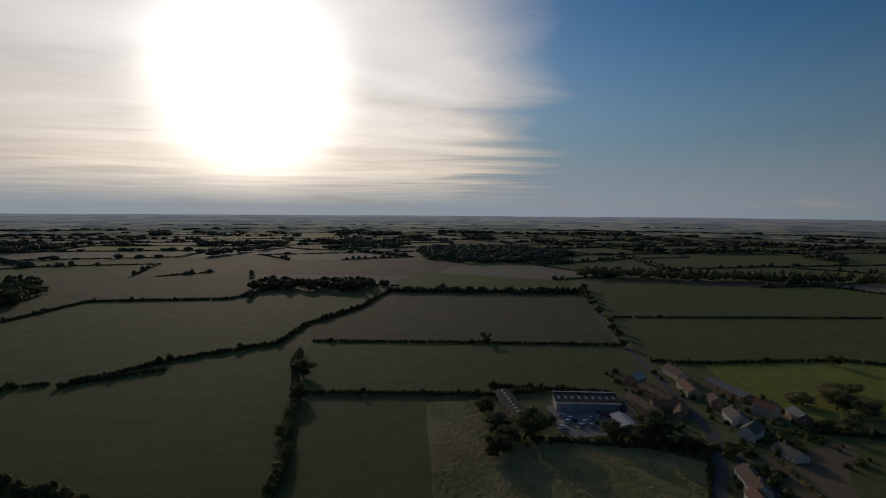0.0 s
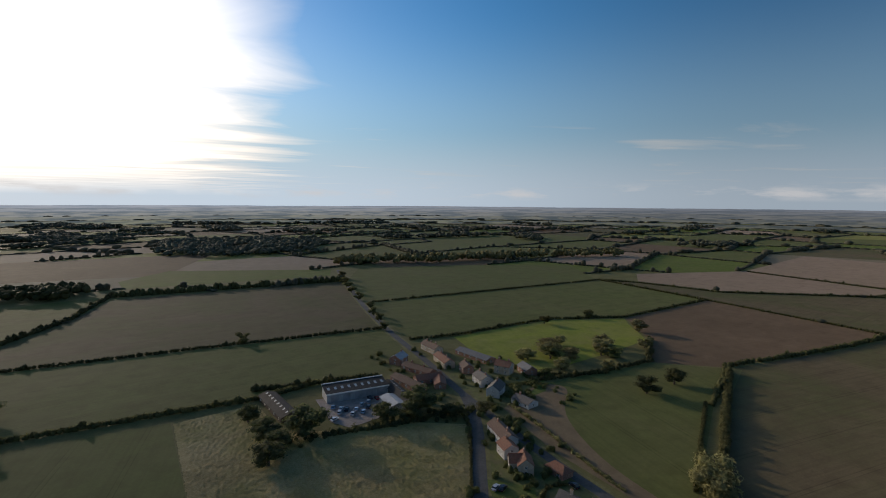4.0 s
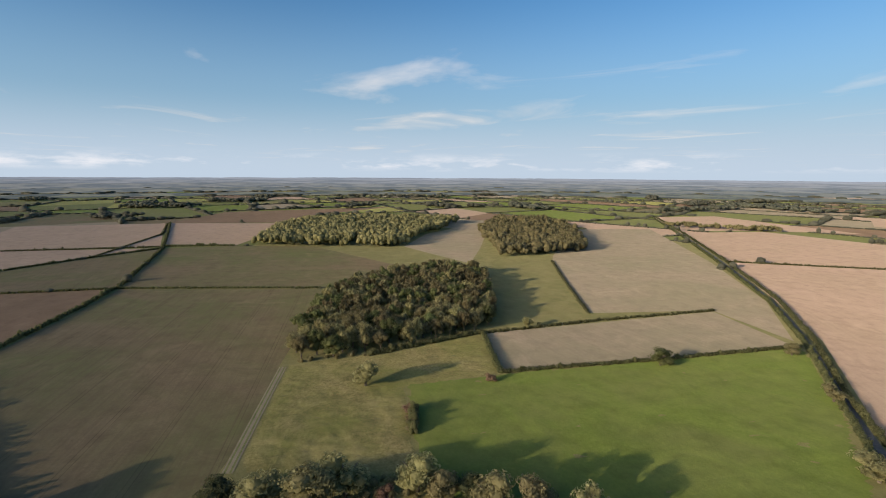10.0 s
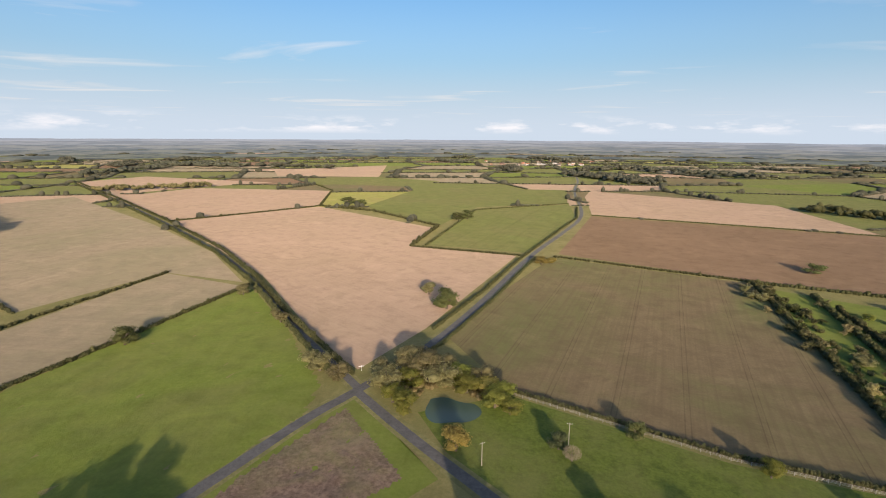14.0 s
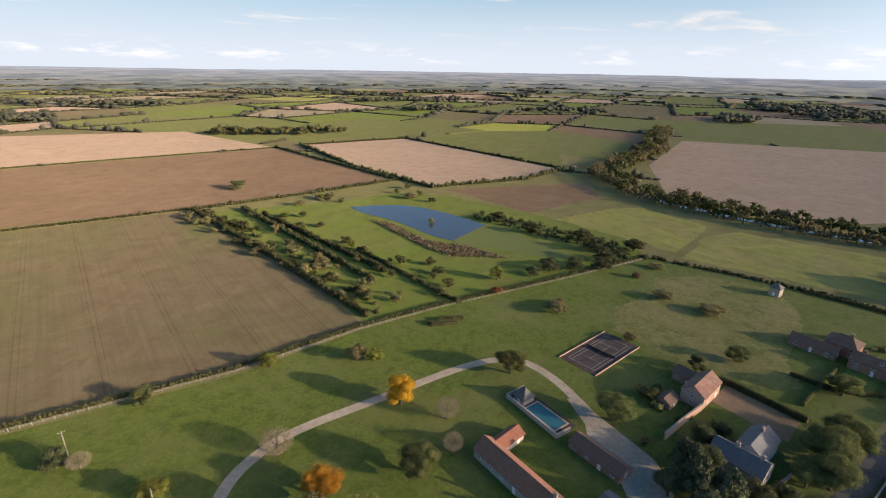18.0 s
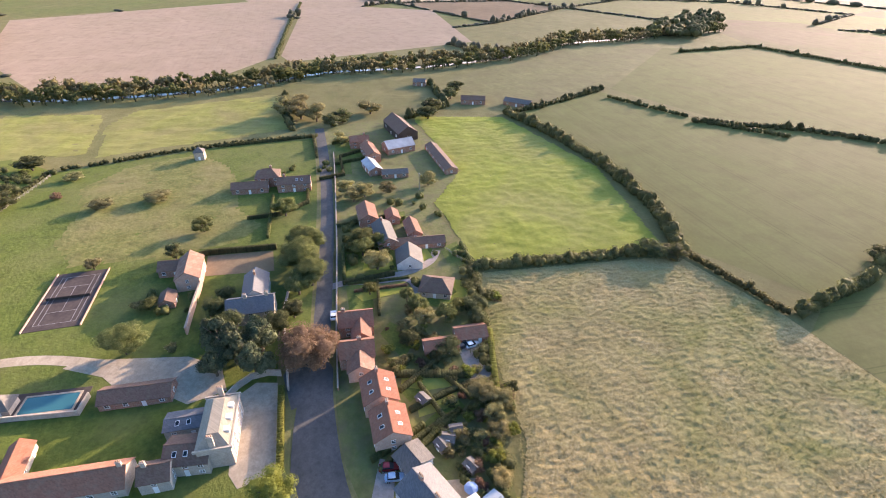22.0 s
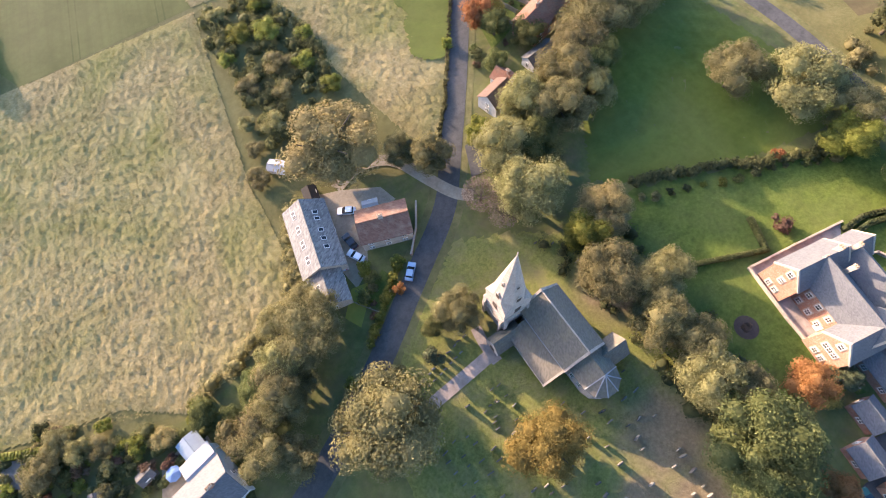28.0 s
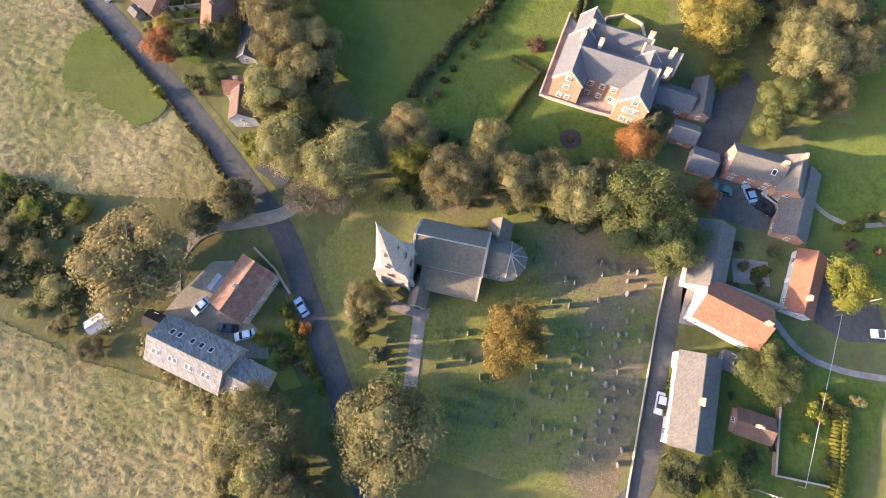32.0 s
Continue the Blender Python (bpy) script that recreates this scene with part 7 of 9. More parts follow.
house("house with a steep white gable", 135.0, 209.0, 11, 6.8, 39, 4.4, 7.2, "white", "slate_worn", 2, 2, (0.5,))
house("white bungalow with a grey roof", 140.0, 191.8, 11, 7.0, 100, 2.6, 4.4, "white", "slate_worn", 3, 1, (0.6,))

# -- white house, orange semis and red cottages beside the street
house("white house with a blue-grey slate roof", -41.1, 26.0, 16.6, 8.6, 17, 4.8, 7.6, "white", "slate", 4, 2, (-0.72, -0.05, 0.7), pots=3)
house("white flat rear wing with a pale roof", -37.6, 32.2, 6.0, 5.0, 17, 4.2, 5.0, "white", "sheet", 2, 2, (), gable_win=False, doors=0)
house("glazed white conservatory behind a white house", -38.9, 36.6, 4.4, 3.8, 107, 2.4, 3.2, "glazing", "glazing", 2, 1, (), name="conservatory", group="")
house("garage with a flat grey tiled roof", -54.4, 25.4, 5.8, 6.4, 17, 2.5, 3.8, "white", "slate_worn", 1, 1, (), name="garage", group="outbuildings")
house("brick semi-detached house with an orange pantile roof", -73.2, 23.4, 8.6, 8.0, 173, 4.8, 7.8, "pink_brick", "orange", 2, 2, (0.9,), sky=((-0.4, -1), (0.3, -1), (-0.4, 1), (0.3, 1)))
house("brick semi-detached house with an orange pantile roof", -62.9, 23.0, 8.6, 8.0, 173, 4.8, 7.8, "pink_brick", "orange", 2, 2, (0.9,), sky=((-0.4, -1), (0.3, -1), (-0.4, 1), (0.3, 1)))
house("brick cottage with a red-brown pantile roof", -100.6, 24.4, 9.5, 7.0, 78, 4.6, 7.6, "brick", "pantile", 2, 2, (-0.8,))
house("cross wing of a brick cottage with a pantile roof", -95.4, 24.6, 6.0, 5.0, 168, 4.0, 6.6, "brick", "pantile", 1, 2, ())
house("brick cottage with a red-brown pantile roof", -88.8, 21.8, 9.0, 7.0, 78, 4.6, 7.6, "brick", "pantile", 2, 2, (0.2,))
house("lower wing of a brick cottage", -83.4, 21.4, 5.5, 6.4, 168, 4.0, 6.4, "pink_brick", "rust_tile", 1, 2, ())
house("low barn with a red pantile roof", -84.4, 43.8, 9.4, 4.6, 80, 2.4, 4.0, "brick", "pantile", 2, 1, (), name="outbuilding", group="outbuildings")
house("low barn with a red pantile roof", -85.6, 53.2, 8.8, 5.4, 80, 2.6, 4.6, "brick", "pantile", 2, 1, (), name="outbuilding", group="outbuildings")
house("bungalow with a grey hipped roof", -109.2, 52.4, 10, 8.6, 60, 2.7, 5.6, "cream", "brown_tile", 3, 1, (), hip=3.6)
house("chalet house with a steep grey gable roof", -127.4, 49.4, 9, 8.6, 165, 2.8, 6.6, "white", "slate_worn", 2, 1, ())
house("long low range with a brown roof", -136.2, 56.4, 18, 5.0, 78, 2.6, 4.2, "brick", "brown_tile", 4, 1, (), name="outbuilding", group="outbuildings")
house("house with a pale sunlit slate roof", -144.3, 45.6, 15, 6.8, 175, 3.8, 6.2, "brick", "slate_worn", 3, 2, (0.8,))
house("brick house with a red tiled roof", -161.0, 43.4, 12, 7.0, 172, 4.2, 6.8, "brick", "pantile", 3, 2, ())
house("small outbuilding with an orange tiled roof", -145.7, 57.0, 11, 5.0, 173, 2.8, 5.0, "brick", "pantile", 2, 1, (), name="outbuilding", group="outbuildings")
house("small brick annexe with a red roof", -157.5, 52.6, 7.0, 5.0, 172, 3.0, 5.0, "brick", "pantile", 1, 1, ())
# farmstead at the street's end
house("tall dark barn with a steep roof", -252.0, 86.5, 26, 11.0, 2, 5.0, 9.6, "dark_wood", "brown_tile", 3, 1, (), name="barn", group="barns")
house("farm range with a pale roof", -227.4, 77.5, 15, 9.0, 96, 4.0, 7.2, "brick", "sheet", 3, 1, (), name="barn", group="barns")
house("brick farmhouse with an orange tiled roof", -224.0, 61.6, 17, 6.4, 179, 4.4, 6.8, "brick", "pantile", 4, 2, (0.6,))
house("farm building with a pale roof", -207.2, 57.8, 13, 6.0, 3, 3.4, 5.2, "brick", "sheet", 3, 1, (), name="barn", group="barns")
house("low cart shed with a pale roof", -197.4, 66.2, 12, 5.0, 79, 2.6, 4.0, "brick", "slate_worn", 3, 1, (), name="barn", group="barns")
house("long cart shed with a dark roof", -207.0, 93.0, 34, 6.0, 176, 2.8, 4.4, "brick", "brown_tile", 6, 1, (), name="barn", group="barns")
house("brick farmhouse half hidden behind trees", -240.0, 60.0, 10, 7.0, 80, 4.4, 6.8, "brick", "pantile", 2, 2, (0.6,))
house("farm buildings at the edge of a river meadow", -291.0, 150.0, 16, 7.0, 65, 3.6, 5.8, "brick", "brown_tile", 3, 1, (), name="barn", group="barns")
house("low farm shed beside a river meadow", -276.0, 176.0, 18, 7.0, 40, 3.2, 5.2, "brick", "slate_worn", 3, 1, (), name="barn", group="barns")
house("small cottage beside a lane", -346.0, 132.0, 9, 6.0, 60, 3.6, 5.6, "brick", "slate_worn", 2, 2, ())

# -- park side: house by the road, dovecote, brick stable with arena, slate house
house("low wing of a brick house in the park", -204.0, 2.8, 15, 6.0, 79, 3.0, 5.2, "brick", "brown_tile", 3, 1, ())
house("brick house with a hipped tiled roof", -210.0, 11.0, 10, 9.0, 79, 5.0, 8.0, "brick", "brown_tile", 3, 2, (0.4,), hip=3.4)
house("brick house wing with a tiled roof", -200.0, 21.0, 14, 7.0, 79, 4.4, 6.8, "brick", "brown_tile", 3, 2, (-0.6,), sky=((0.2, -1), (0.5, -1)))
house("square stone dovecote with a pyramid roof", -250.0, -17.6, 4.4, 4.4, 79, 5.0, 7.0, "stone", "slate_worn", 1, 1, (), hip=2.2, name="dovecote", group="")
house("brick stable with a weathered red tiled roof", -143.4, -19.6, 13.0, 7.0, 174, 5.2, 8.2, "pink_brick", "rust_tile", 2, 2, ())
house("lean-to stable with a dark tiled roof", -149.8, -25.6, 7.0, 6.0, 78, 3.2, 5.4, "brick", "brown_tile", 2, 1, ())
house("small outbuilding with a white gable", -132.6, -26.0, 6, 4.4, 174, 2.4, 4.0, "brick", "brown_tile", 1, 1, (), name="outbuilding", group="outbuildings")
wall_line([(-136.5, -17.0), (-126, -19), (-115.5, -20.6)], 2.6, 0.4, M["pink_brick"], "tall pale brick garden wall")
house("house with a dark slate roof among conifers", -117.2, -2.6, 13, 8.0, 82, 5.0, 8.0, "stone", "slate", 3, 2, (-0.2, 0.8))
house("slate-roofed wing with a white gable", -126.4, -0.6, 12, 7.0, 172, 5.0, 8.0, "white", "slate", 2, 2, (0.4,))

# -- the hall: pale stone house, long stable range, pool
hall = empty("hall", pose(-75.5, -12.0, 0, 0, 0, 80), "pale stone house with a grey slated roof, dormers and forecourt", "house")
block("wall", -3.4, 3.4, -7.0, 7.0, -0.3, 6.0, M["stone"], hall)
bm = bmesh.new()
v = [bm.verts.new(p) for p in ((-3.7, -7.3, 5.9), (3.7, -7.3, 5.9), (3.7, 7.3, 5.9), (-3.7, 7.3, 5.9), (-1.2, -4.6, 8.2), (1.2, -4.6, 8.2), (1.2, 4.6, 8.2), (-1.2, 4.6, 8.2))]
for f in ((0, 3, 2, 1), (4, 5, 6, 7), (0, 1, 5, 4), (1, 2, 6, 5), (2, 3, 7, 6), (3, 0, 4, 7)):
    bm.faces.new([v[i] for i in f])
part("roof", bm, M["stone_slate"], hall)
for y in (-3.2, 0.0, 3.2):
    d = block("dormer", 1.6, 3.0, y - 0.6, y + 0.6, 6.2, 7.6, M["frame"], hall)
    window(d, 3.03, y, 6.35, 0.9, 1.1, 90)
for e in (-1, 1):
    block("parapet", -3.9, 3.9, e * 7.15 - 0.2, e * 7.15 + 0.2, 5.9, 6.5, M["stone"], hall)
    chimney(hall, 0.0, e * 6.6, 5.9, 9.6, M["stone"], 3)
block("parapet", 3.35, 3.7, -7.3, 7.3, 5.9, 6.4, M["stone"], hall)
for y in (-5, -2.5, 0, 2.5, 5):
    for z in (0.8, 3.6):
        window(hall, 3.44, y, z, 1.1, 1.7, 90)
        window(hall, -3.44, y, z, 1.1, 1.7, -90)
house("rear wing of a stone house with brown tiles", -72.4, -18.2, 9, 7.4, 75, 4.4, 6.6, "stone", "brown_tile", 3, 2, (), sky=((-0.5, -1), (0.0, -1)))
house("cross wing of a stone house with brown tiles", -69.6, -24.4, 6, 5.0, 80, 4.2, 6.6, "stone", "brown_tile", 1, 2, (-0.7,))
house("glass-roofed link of a stone house", -81.5, -19.5, 8, 5.0, 80, 3.6, 4.6, "stone", "slate", 2, 1, (), sky=((-0.3, -1), (0.3, -1)))
house("long stone stable range with an orange pantile roof", -74.3, -42.4, 26, 6.6, 79, 3.4, 6.4, "stone", "pantile", 6, 1, (0.97,), name="stable", group="", gable_win=False)
house("low stable wing with an orange pantile roof", -83.6, -52.2, 9.5, 4.4, 176, 2.6, 4.4, "stone", "orange", 2, 1, (), name="stable", group="")
house("garden range with a brown pantile roof", -95.4, -30.6, 16, 5.6, 79, 2.6, 4.6, "brick", "brown_tile", 4, 1, (), name="outbuilding", group="outbuildings")
house("small pool house with a steep pyramid roof", -103.0, -59.6, 4.4, 4.4, 79, 2.6, 5.8, "stone", "slate_worn", 1, 1, (), hip=2.1, name="pool_house", group="")
sheet("lawn", [(-93, -38), (-89, -24), (-84, -21), (-79, -28), (-80, -48), (-90, -50), (-94, -44)], 0.09, M["park"], "courtyard lawn between stable ranges", "grass")
pool = empty("swimming_pool", pose(-101.2, -50.4, 0, 0, 0, 78), "rectangular swimming pool with blue-green water and pale coping", "pool")
block("water", -5.9, 5.9, -2.6, 2.6, -0.1, 0.16, M["pool"], pool)
for x0, x1, y0, y1 in ((-6.4, 6.4, -3.1, -2.6), (-6.4, 6.4, 2.6, 3.1), (-6.4, -5.9, -2.6, 2.6), (5.9, 6.4, -2.6, 2.6)):
    block("coping", x0, x1, y0, y1, 0, 0.24, M["gravel"], pool)
block("paving", -9.2, 8.0, -4.4, 4.2, -0.1, 0.12, M["court"], pool)
wall_line([(-107.5, -62.5), (-100.2, -64), (-94.8, -43.2), (-100, -41.8)], 1.6, 0.3, M["stone"], "stone wall round a swimming pool")
wall_line([(-87, -11), (-89.5, -8.5), (-91.6, -5), (-91.5, -1), (-90.2, 2)], 2.0, 0.35, M["stone"], "curved stone forecourt wall")
wall_line([(-84.5, 3.2), (-96, 4.2), (-106, 5), (-117, 6.4), (-131, 10)], 1.4, 0.35, M["stone"], "low stone wall along a street")
wall_line([(-80, 14.6), (-99, 18.2), (-113, 21.2), (-146, 28.2), (-199, 38.6), (-234, 45)], 1.1, 0.3, M["brick"], "low brick roadside wall")
wall_line([(45.5, -23.2), (30, -22.6), (10, -22.6), (-6, -22.6)], 0.6, 0.2, M["stone"], "low churchyard wall beside a lane", "churchyard_wall", False)
# tennis court
tc = empty("tennis_court", pose(-146.0, -54.6, 0, 0, 0, -7), "dark tennis court with white lines inside a low kerb", "court")
block("surface", -14.5, 14.5, -7.4, 7.4, -0.1, 0.13, M["court"], tc)
for x0, x1, y0, y1 in ((-12, 12, -5.5, -5.4), (-12, 12, 5.4, 5.5), (-12, 12, -4.15, -4.05), (-12, 12, 4.05, 4.15), (-12, -11.9, -5.4, 5.4), (11.9, 12, -5.4, 5.4), (-6.45, -6.35, -4.05, 4.05), (6.35, 6.45, -4.05, 4.05), (-6.35, 6.35, -0.05, 0.05)):
    block("court_line", x0, x1, y0, y1, 0.13, 0.145, M["line"], tc)
block("net", -0.03, 0.03, -6, 6, 0.13, 1.05, M["dark_wood"], tc)
for y in (-7.5, 7.5):
    block("kerb", -14.6, 14.6, y - 0.15, y + 0.15, -0.1, 0.5, M["pink_brick"], tc)


# ---- trees, one by one ----
def plant(kind, group, spots, near=True, label=""):
    for x, y, r, h in spots:
        tree(kind, x, y, r, h, near, label, group)


YARD = "trees round the churchyard"
plant("straw", YARD, [(53, 35, 6.0, 11), (12, 80, 11.5, 13)])
plant("yellow", YARD, [(17.5, 4, 7.0, 10)], True, "tree with a yellowing olive autumn crown among graves")
plant("olive", YARD, [(42, 47, 7.6, 13), (46, 24, 6.8, 12), (56, 18, 5.0, 10), (48.5, 11, 6.2, 12), (48.5, -1, 6.0, 12), (51, 17.5, 5.0, 11), (51, 5, 5.2, 11), (53, -6, 5.0, 10), (17, 33, 5.0, 9), (-5, 21, 10.2, 15), (-11, 43, 7.2, 12), (-18, 37, 6.0, 11), (-26, 28, 5.0, 10), (-8, 48, 5.2, 10), (30, 67, 4.8, 8), (25, 72, 4.2, 7)])
plant("green", YARD, [(49, -13, 9.2, 14), (44, -20.5, 6.8, 12), (11, 33, 2.6, 5), (-23, 41, 3.2, 6), (-35, 41, 3.2, 6)])
plant("lime", YARD, [(47, 33, 5.2, 11), (56, 4, 3.0, 6)])
plant("conifer", YARD, [(8, 28, 2.6, 6)])
plant("bare", YARD, [(34, 52, 4.6, 9), (36, 46, 4.0, 8)])
BELT = "trees in a belt beside a paddock"
plant("olive", BELT, [(44, 58, 7.2, 12), (55, 66, 6.6, 12), (61, 61, 7.0, 13), (67, 68, 6.8, 12), (83, 79, 8.8, 13), (92, 78, 8.0, 13), (75, 73, 7.0, 12), (70, 62, 6.0, 11)])
plant("green", BELT, [(51, 56, 5.8, 11), (98, 83, 6.0, 12), (104, 86, 6.0, 11), (76, 68, 5.4, 11)])
plant("lime", BELT, [(42, 67, 2.9, 4.5)])
plant("rust", "garden trees", [(61, 97, 4.4, 7), (64, -11, 4.2, 7), (56, -26, 3.0, 6)])
plant("green", "garden trees", [(57, 82, 3.1, 6), (68, 85, 4.8, 7), (63, 92, 4.0, 7), (81, -39, 5.4, 10), (75, -37, 3.8, 8), (110, 7, 7.5, 12), (4, -38, 3.8, 7), (24, -42, 5.8, 9)])
plant("yellow", "garden trees", [(89, 109, 5.8, 9), (66, -14.5, 2.7, 5), (97, -22, 8.4, 12), (66, 98, 3.4, 6)])
plant("olive", "garden trees", [(97, -40, 6.2, 11), (90, -43, 7.6, 12), (108, 37, 9.0, 13), (100, 48, 7, 11), (113, 26, 6, 11), (-95, 43, 3.0, 6), (-127, 38, 4.4, 7)])
plant("lime", "garden trees", [(86, -27, 3.8, 6), (45, -55, 4.9, 8), (108, 22, 6.4, 10)])
plant("conifer", "garden trees", [(71, -14, 3.4, 7)])
plant("dark", "garden trees", [(3, -29, 4.4, 7), (-82, 45, 4.0, 5), (-3, -33, 4, 7)])
plant("straw", "garden trees", [(113, -5, 5.4, 10), (-43, 41, 2.4, 4)])
SCRUB = "scrub trees between two meadows"
plant("olive", SCRUB, [(11, 113, 3.6, 3.8), (3, 96, 3.4, 3.6), (2, 110, 3.4, 3.6), (-6, 84, 3.0, 3.4), (9, 104, 3.0, 3.2), (3, 138, 2.6, 3.0), (-3, 100, 2.3, 2.8), (-4, 92, 2.5, 2.8)])
plant("lime", SCRUB, [(13, 125, 3.6, 3.8), (6, 128, 3.2, 3.4), (17, 110, 3.2, 3.4), (20, 100, 2.8, 3.0), (14, 136, 3.0, 3.4), (21, 119, 2.6, 3.0), (0, 122, 2.5, 2.8)], True, "low scrubby tree with green autumn leaves")
FORK = "trees round the village by the fork"
plant("dark", FORK, [(40, 208, 9.5, 12), (22, 190, 7.0, 9), (24, 212, 6.5, 9), (20, 231, 5.5, 8), (27, 200, 6.0, 8), (73, 204, 6.0, 9), (91, 206, 8.6, 12), (84, 201, 6.0, 9), (102, 195, 5.4, 7), (204, 174, 7.2, 9), (228, 176, 6.2, 9), (-83, 285, 7.4, 10), (-74, 248, 6.2, 8), (-68, 205, 4.8, 6)], False)
plant("olive", FORK, [(152, 105, 7.6, 13), (126, 87, 5.4, 9), (201, 245, 8.5, 9), (241, 239, 7.6, 8), (207, 256, 8.0, 8), (184, 246, 7.0, 7), (222, 262, 6.0, 7), (250, 250, 6, 7), (301, 261, 7, 9), (146, 100, 7.6, 12), (190, 222, 6, 7), (270, 230, 6, 7)], False)
plant("hedge", FORK, [(252, 312, 4.6, 8), (300, 312, 4.6, 8), (32, 362, 5.0, 8), (150, 470, 5, 9), (156, 510, 5, 9), (140, 400, 5, 8), (137, 380, 4, 7), (160, 540, 6, 9), (130, 352, 4, 6), (166, 570, 6, 9), (118, 192, 4.2, 6), (175, 610, 6, 10), (148, 430, 4, 7)], False)
LANE = "tall trees along a lane"
plant("olive", LANE, [(138, 28, 8.5, 14), (138, 3, 8.0, 14), (133, 14, 8.5, 15), (135, -18, 7.6, 14), (128, -24, 5.6, 12), (120, -36, 7.0, 14), (112, -46, 6.4, 14), (107, -60, 5.6, 13)], False)
plant("dark", LANE, [(142, 40, 6.0, 10), (126, -32, 5.0, 9)], False)
plant("olive", "lone field trees", [(215, -12, 6.6, 13), (101, -160, 6.6, 9), (90, -154, 5.0, 8), (275, -121, 4, 7), (147, -204, 5, 8), (194, -238, 4.4, 7), (85, -270, 5.0, 8)], False)
plant("green", "lone field trees", [(201, -160, 6.0, 9), (68, -247, 8.0, 12), (119, -556, 9, 11), (130, -548, 7, 9), (-21, -143, 3.4, 6), (-172, -390, 7.5, 7), (309, -637, 12, 10), (285, -625, 9, 9)], False)
PONDT = "trees round a small pond"
plant("olive", PONDT, [(72, -160, 5.0, 9), (50, -169, 6.0, 9), (34, -165, 5.4, 8), (68, -152, 7.4, 10), (66, -170, 6.6, 10), (56, -164, 8.0, 11), (48, -160, 7.2, 10), (60, -178, 5.6, 9)], False)
plant("lime", PONDT, [(60, -156, 5.6, 8), (42, -165, 5.6, 8), (24, -157, 5.0, 7), (20, -147, 4.4, 6), (38, -158, 6.4, 8), (26, -150, 5.6, 8), (56, -138, 5.4, 8), (63, -144, 5, 7)], False)
plant("yellow", PONDT, [(34, -122, 5.2, 8), (31, -160, 5.0, 7), (22, -364, 7.0, 6), (15, -368, 5, 5)], False)
PARK = "trees of a park"
plant("gold", PARK, [(-75, -86, 5.0, 10), (-38, -74, 5.0, 8)])
plant("bare", PARK, [(-38, -94, 4.8, 8), (-71, -61, 3.2, 6), (-1, -126, 3.2, 5), (-80, -71, 4.0, 7)])
plant("green", PARK, [(-59, -62, 5.4, 9), (-112, -71, 5.4, 9), (-113, -35, 5.8, 9), (-174, -16, 4.2, 6), (-137, 14, 7.0, 11), (-126, 16, 5.8, 9), (-146, 18, 6.0, 9), (-176, 14, 5.0, 8), (-131, -31, 3.2, 4)])
plant("lime", PARK, [(-57, -133, 3.2, 6), (-85, -110, 3.2, 5), (-10, -102, 3.6, 6), (-173, -122, 3.8, 7), (-57, -3, 4.6, 6)])
plant("olive", PARK, [(-81, -115, 3.4, 6), (-162, -82, 4.0, 5), (-161, -50, 2.8, 4), (-208, -54, 4.6, 4), (-208, -34, 5.6, 4), (-244, -70, 4.0, 3), (-165, -85, 3.8, 4)])
plant("dark", PARK, [(3, -131, 3.6, 6), (-158, -25, 3.4, 6), (-201, -109, 6.0, 7), (-212, -101, 5.2, 7), (-222, -91, 6.0, 7), (-246, -106, 6.5, 8), (-233, -95, 6.0, 8), (-262, -90, 6.0, 7), (-255, -120, 6, 8), (-248, -150, 6, 7), (-252, -180, 6, 7), (-190, -112, 4.0, 5)], False)
plant("rust", PARK, [(-159, -112, 2.8, 4)])
plant("copper", PARK, [(-91, 9.6, 8.0, 12)])
plant("dark", PARK, [(-110, -9, 4.4, 8), (-107, 3.5, 4.0, 7), (-121, -12.5, 3.6, 6), (-128, -9.5, 3.2, 5), (-112, 8.5, 3.4, 6)])
plant("conifer", PARK, [(-99, -8, 6.2, 15), (-101, -1.5, 5.8, 14), (-92, -3.5, 5.4, 13), (-105, -11, 5.6, 13), (-96, -13, 4.2, 11), (-109, -14, 4.0, 10)])
plant("olive", "tall trees near a park gate", [(-12, -50, 6.6, 14), (-24, -46, 6.4, 13), (-36, -56, 5.8, 12), (8, -72, 6.0, 12), (20, -84, 5.4, 11), (-30, -66, 5, 11)], False)
FARMT = "trees about a farm"
plant("olive", FARMT, [(-296, 38, 8, 12), (-288, 46, 7, 11), (-304, 30, 8, 12), (-292, 80, 8, 9), (-246, 52, 5, 7), (-310, 40, 7, 11)], False)
plant("dark", FARMT, [(-282, 60, 6, 8), (-275, 52, 5, 8), (-270, 110, 6, 8), (-285, 118, 6, 8), (-306, 140, 6, 8), (-320, 150, 6, 8), (-100, 131, 5.2, 7), (-96, 137, 4.5, 6)], False)
plant("olive", FARMT, [(-179, 42.3, 4.2, 6), (-181.4, 47.7, 4.4, 6.5), (-187.4, 41.2, 4, 6), (-182, 57.9, 3.6, 5), (-182.8, 77.2, 4.2, 6)])
plant("green", FARMT, [(-137.2, 35.5, 4.2, 6.5), (-139.8, 42.1, 3.6, 5.5), (-101.9, 43.1, 3.0, 5.5), (-107.2, 41.8, 2.4, 5), (-134.9, 14.6, 6.2, 10), (-148, 16.5, 5.4, 9), (-122.6, 11.5, 4.2, 7)])
HR = "young hedgerow trees in a conservation meadow"
ht = random.Random(9)
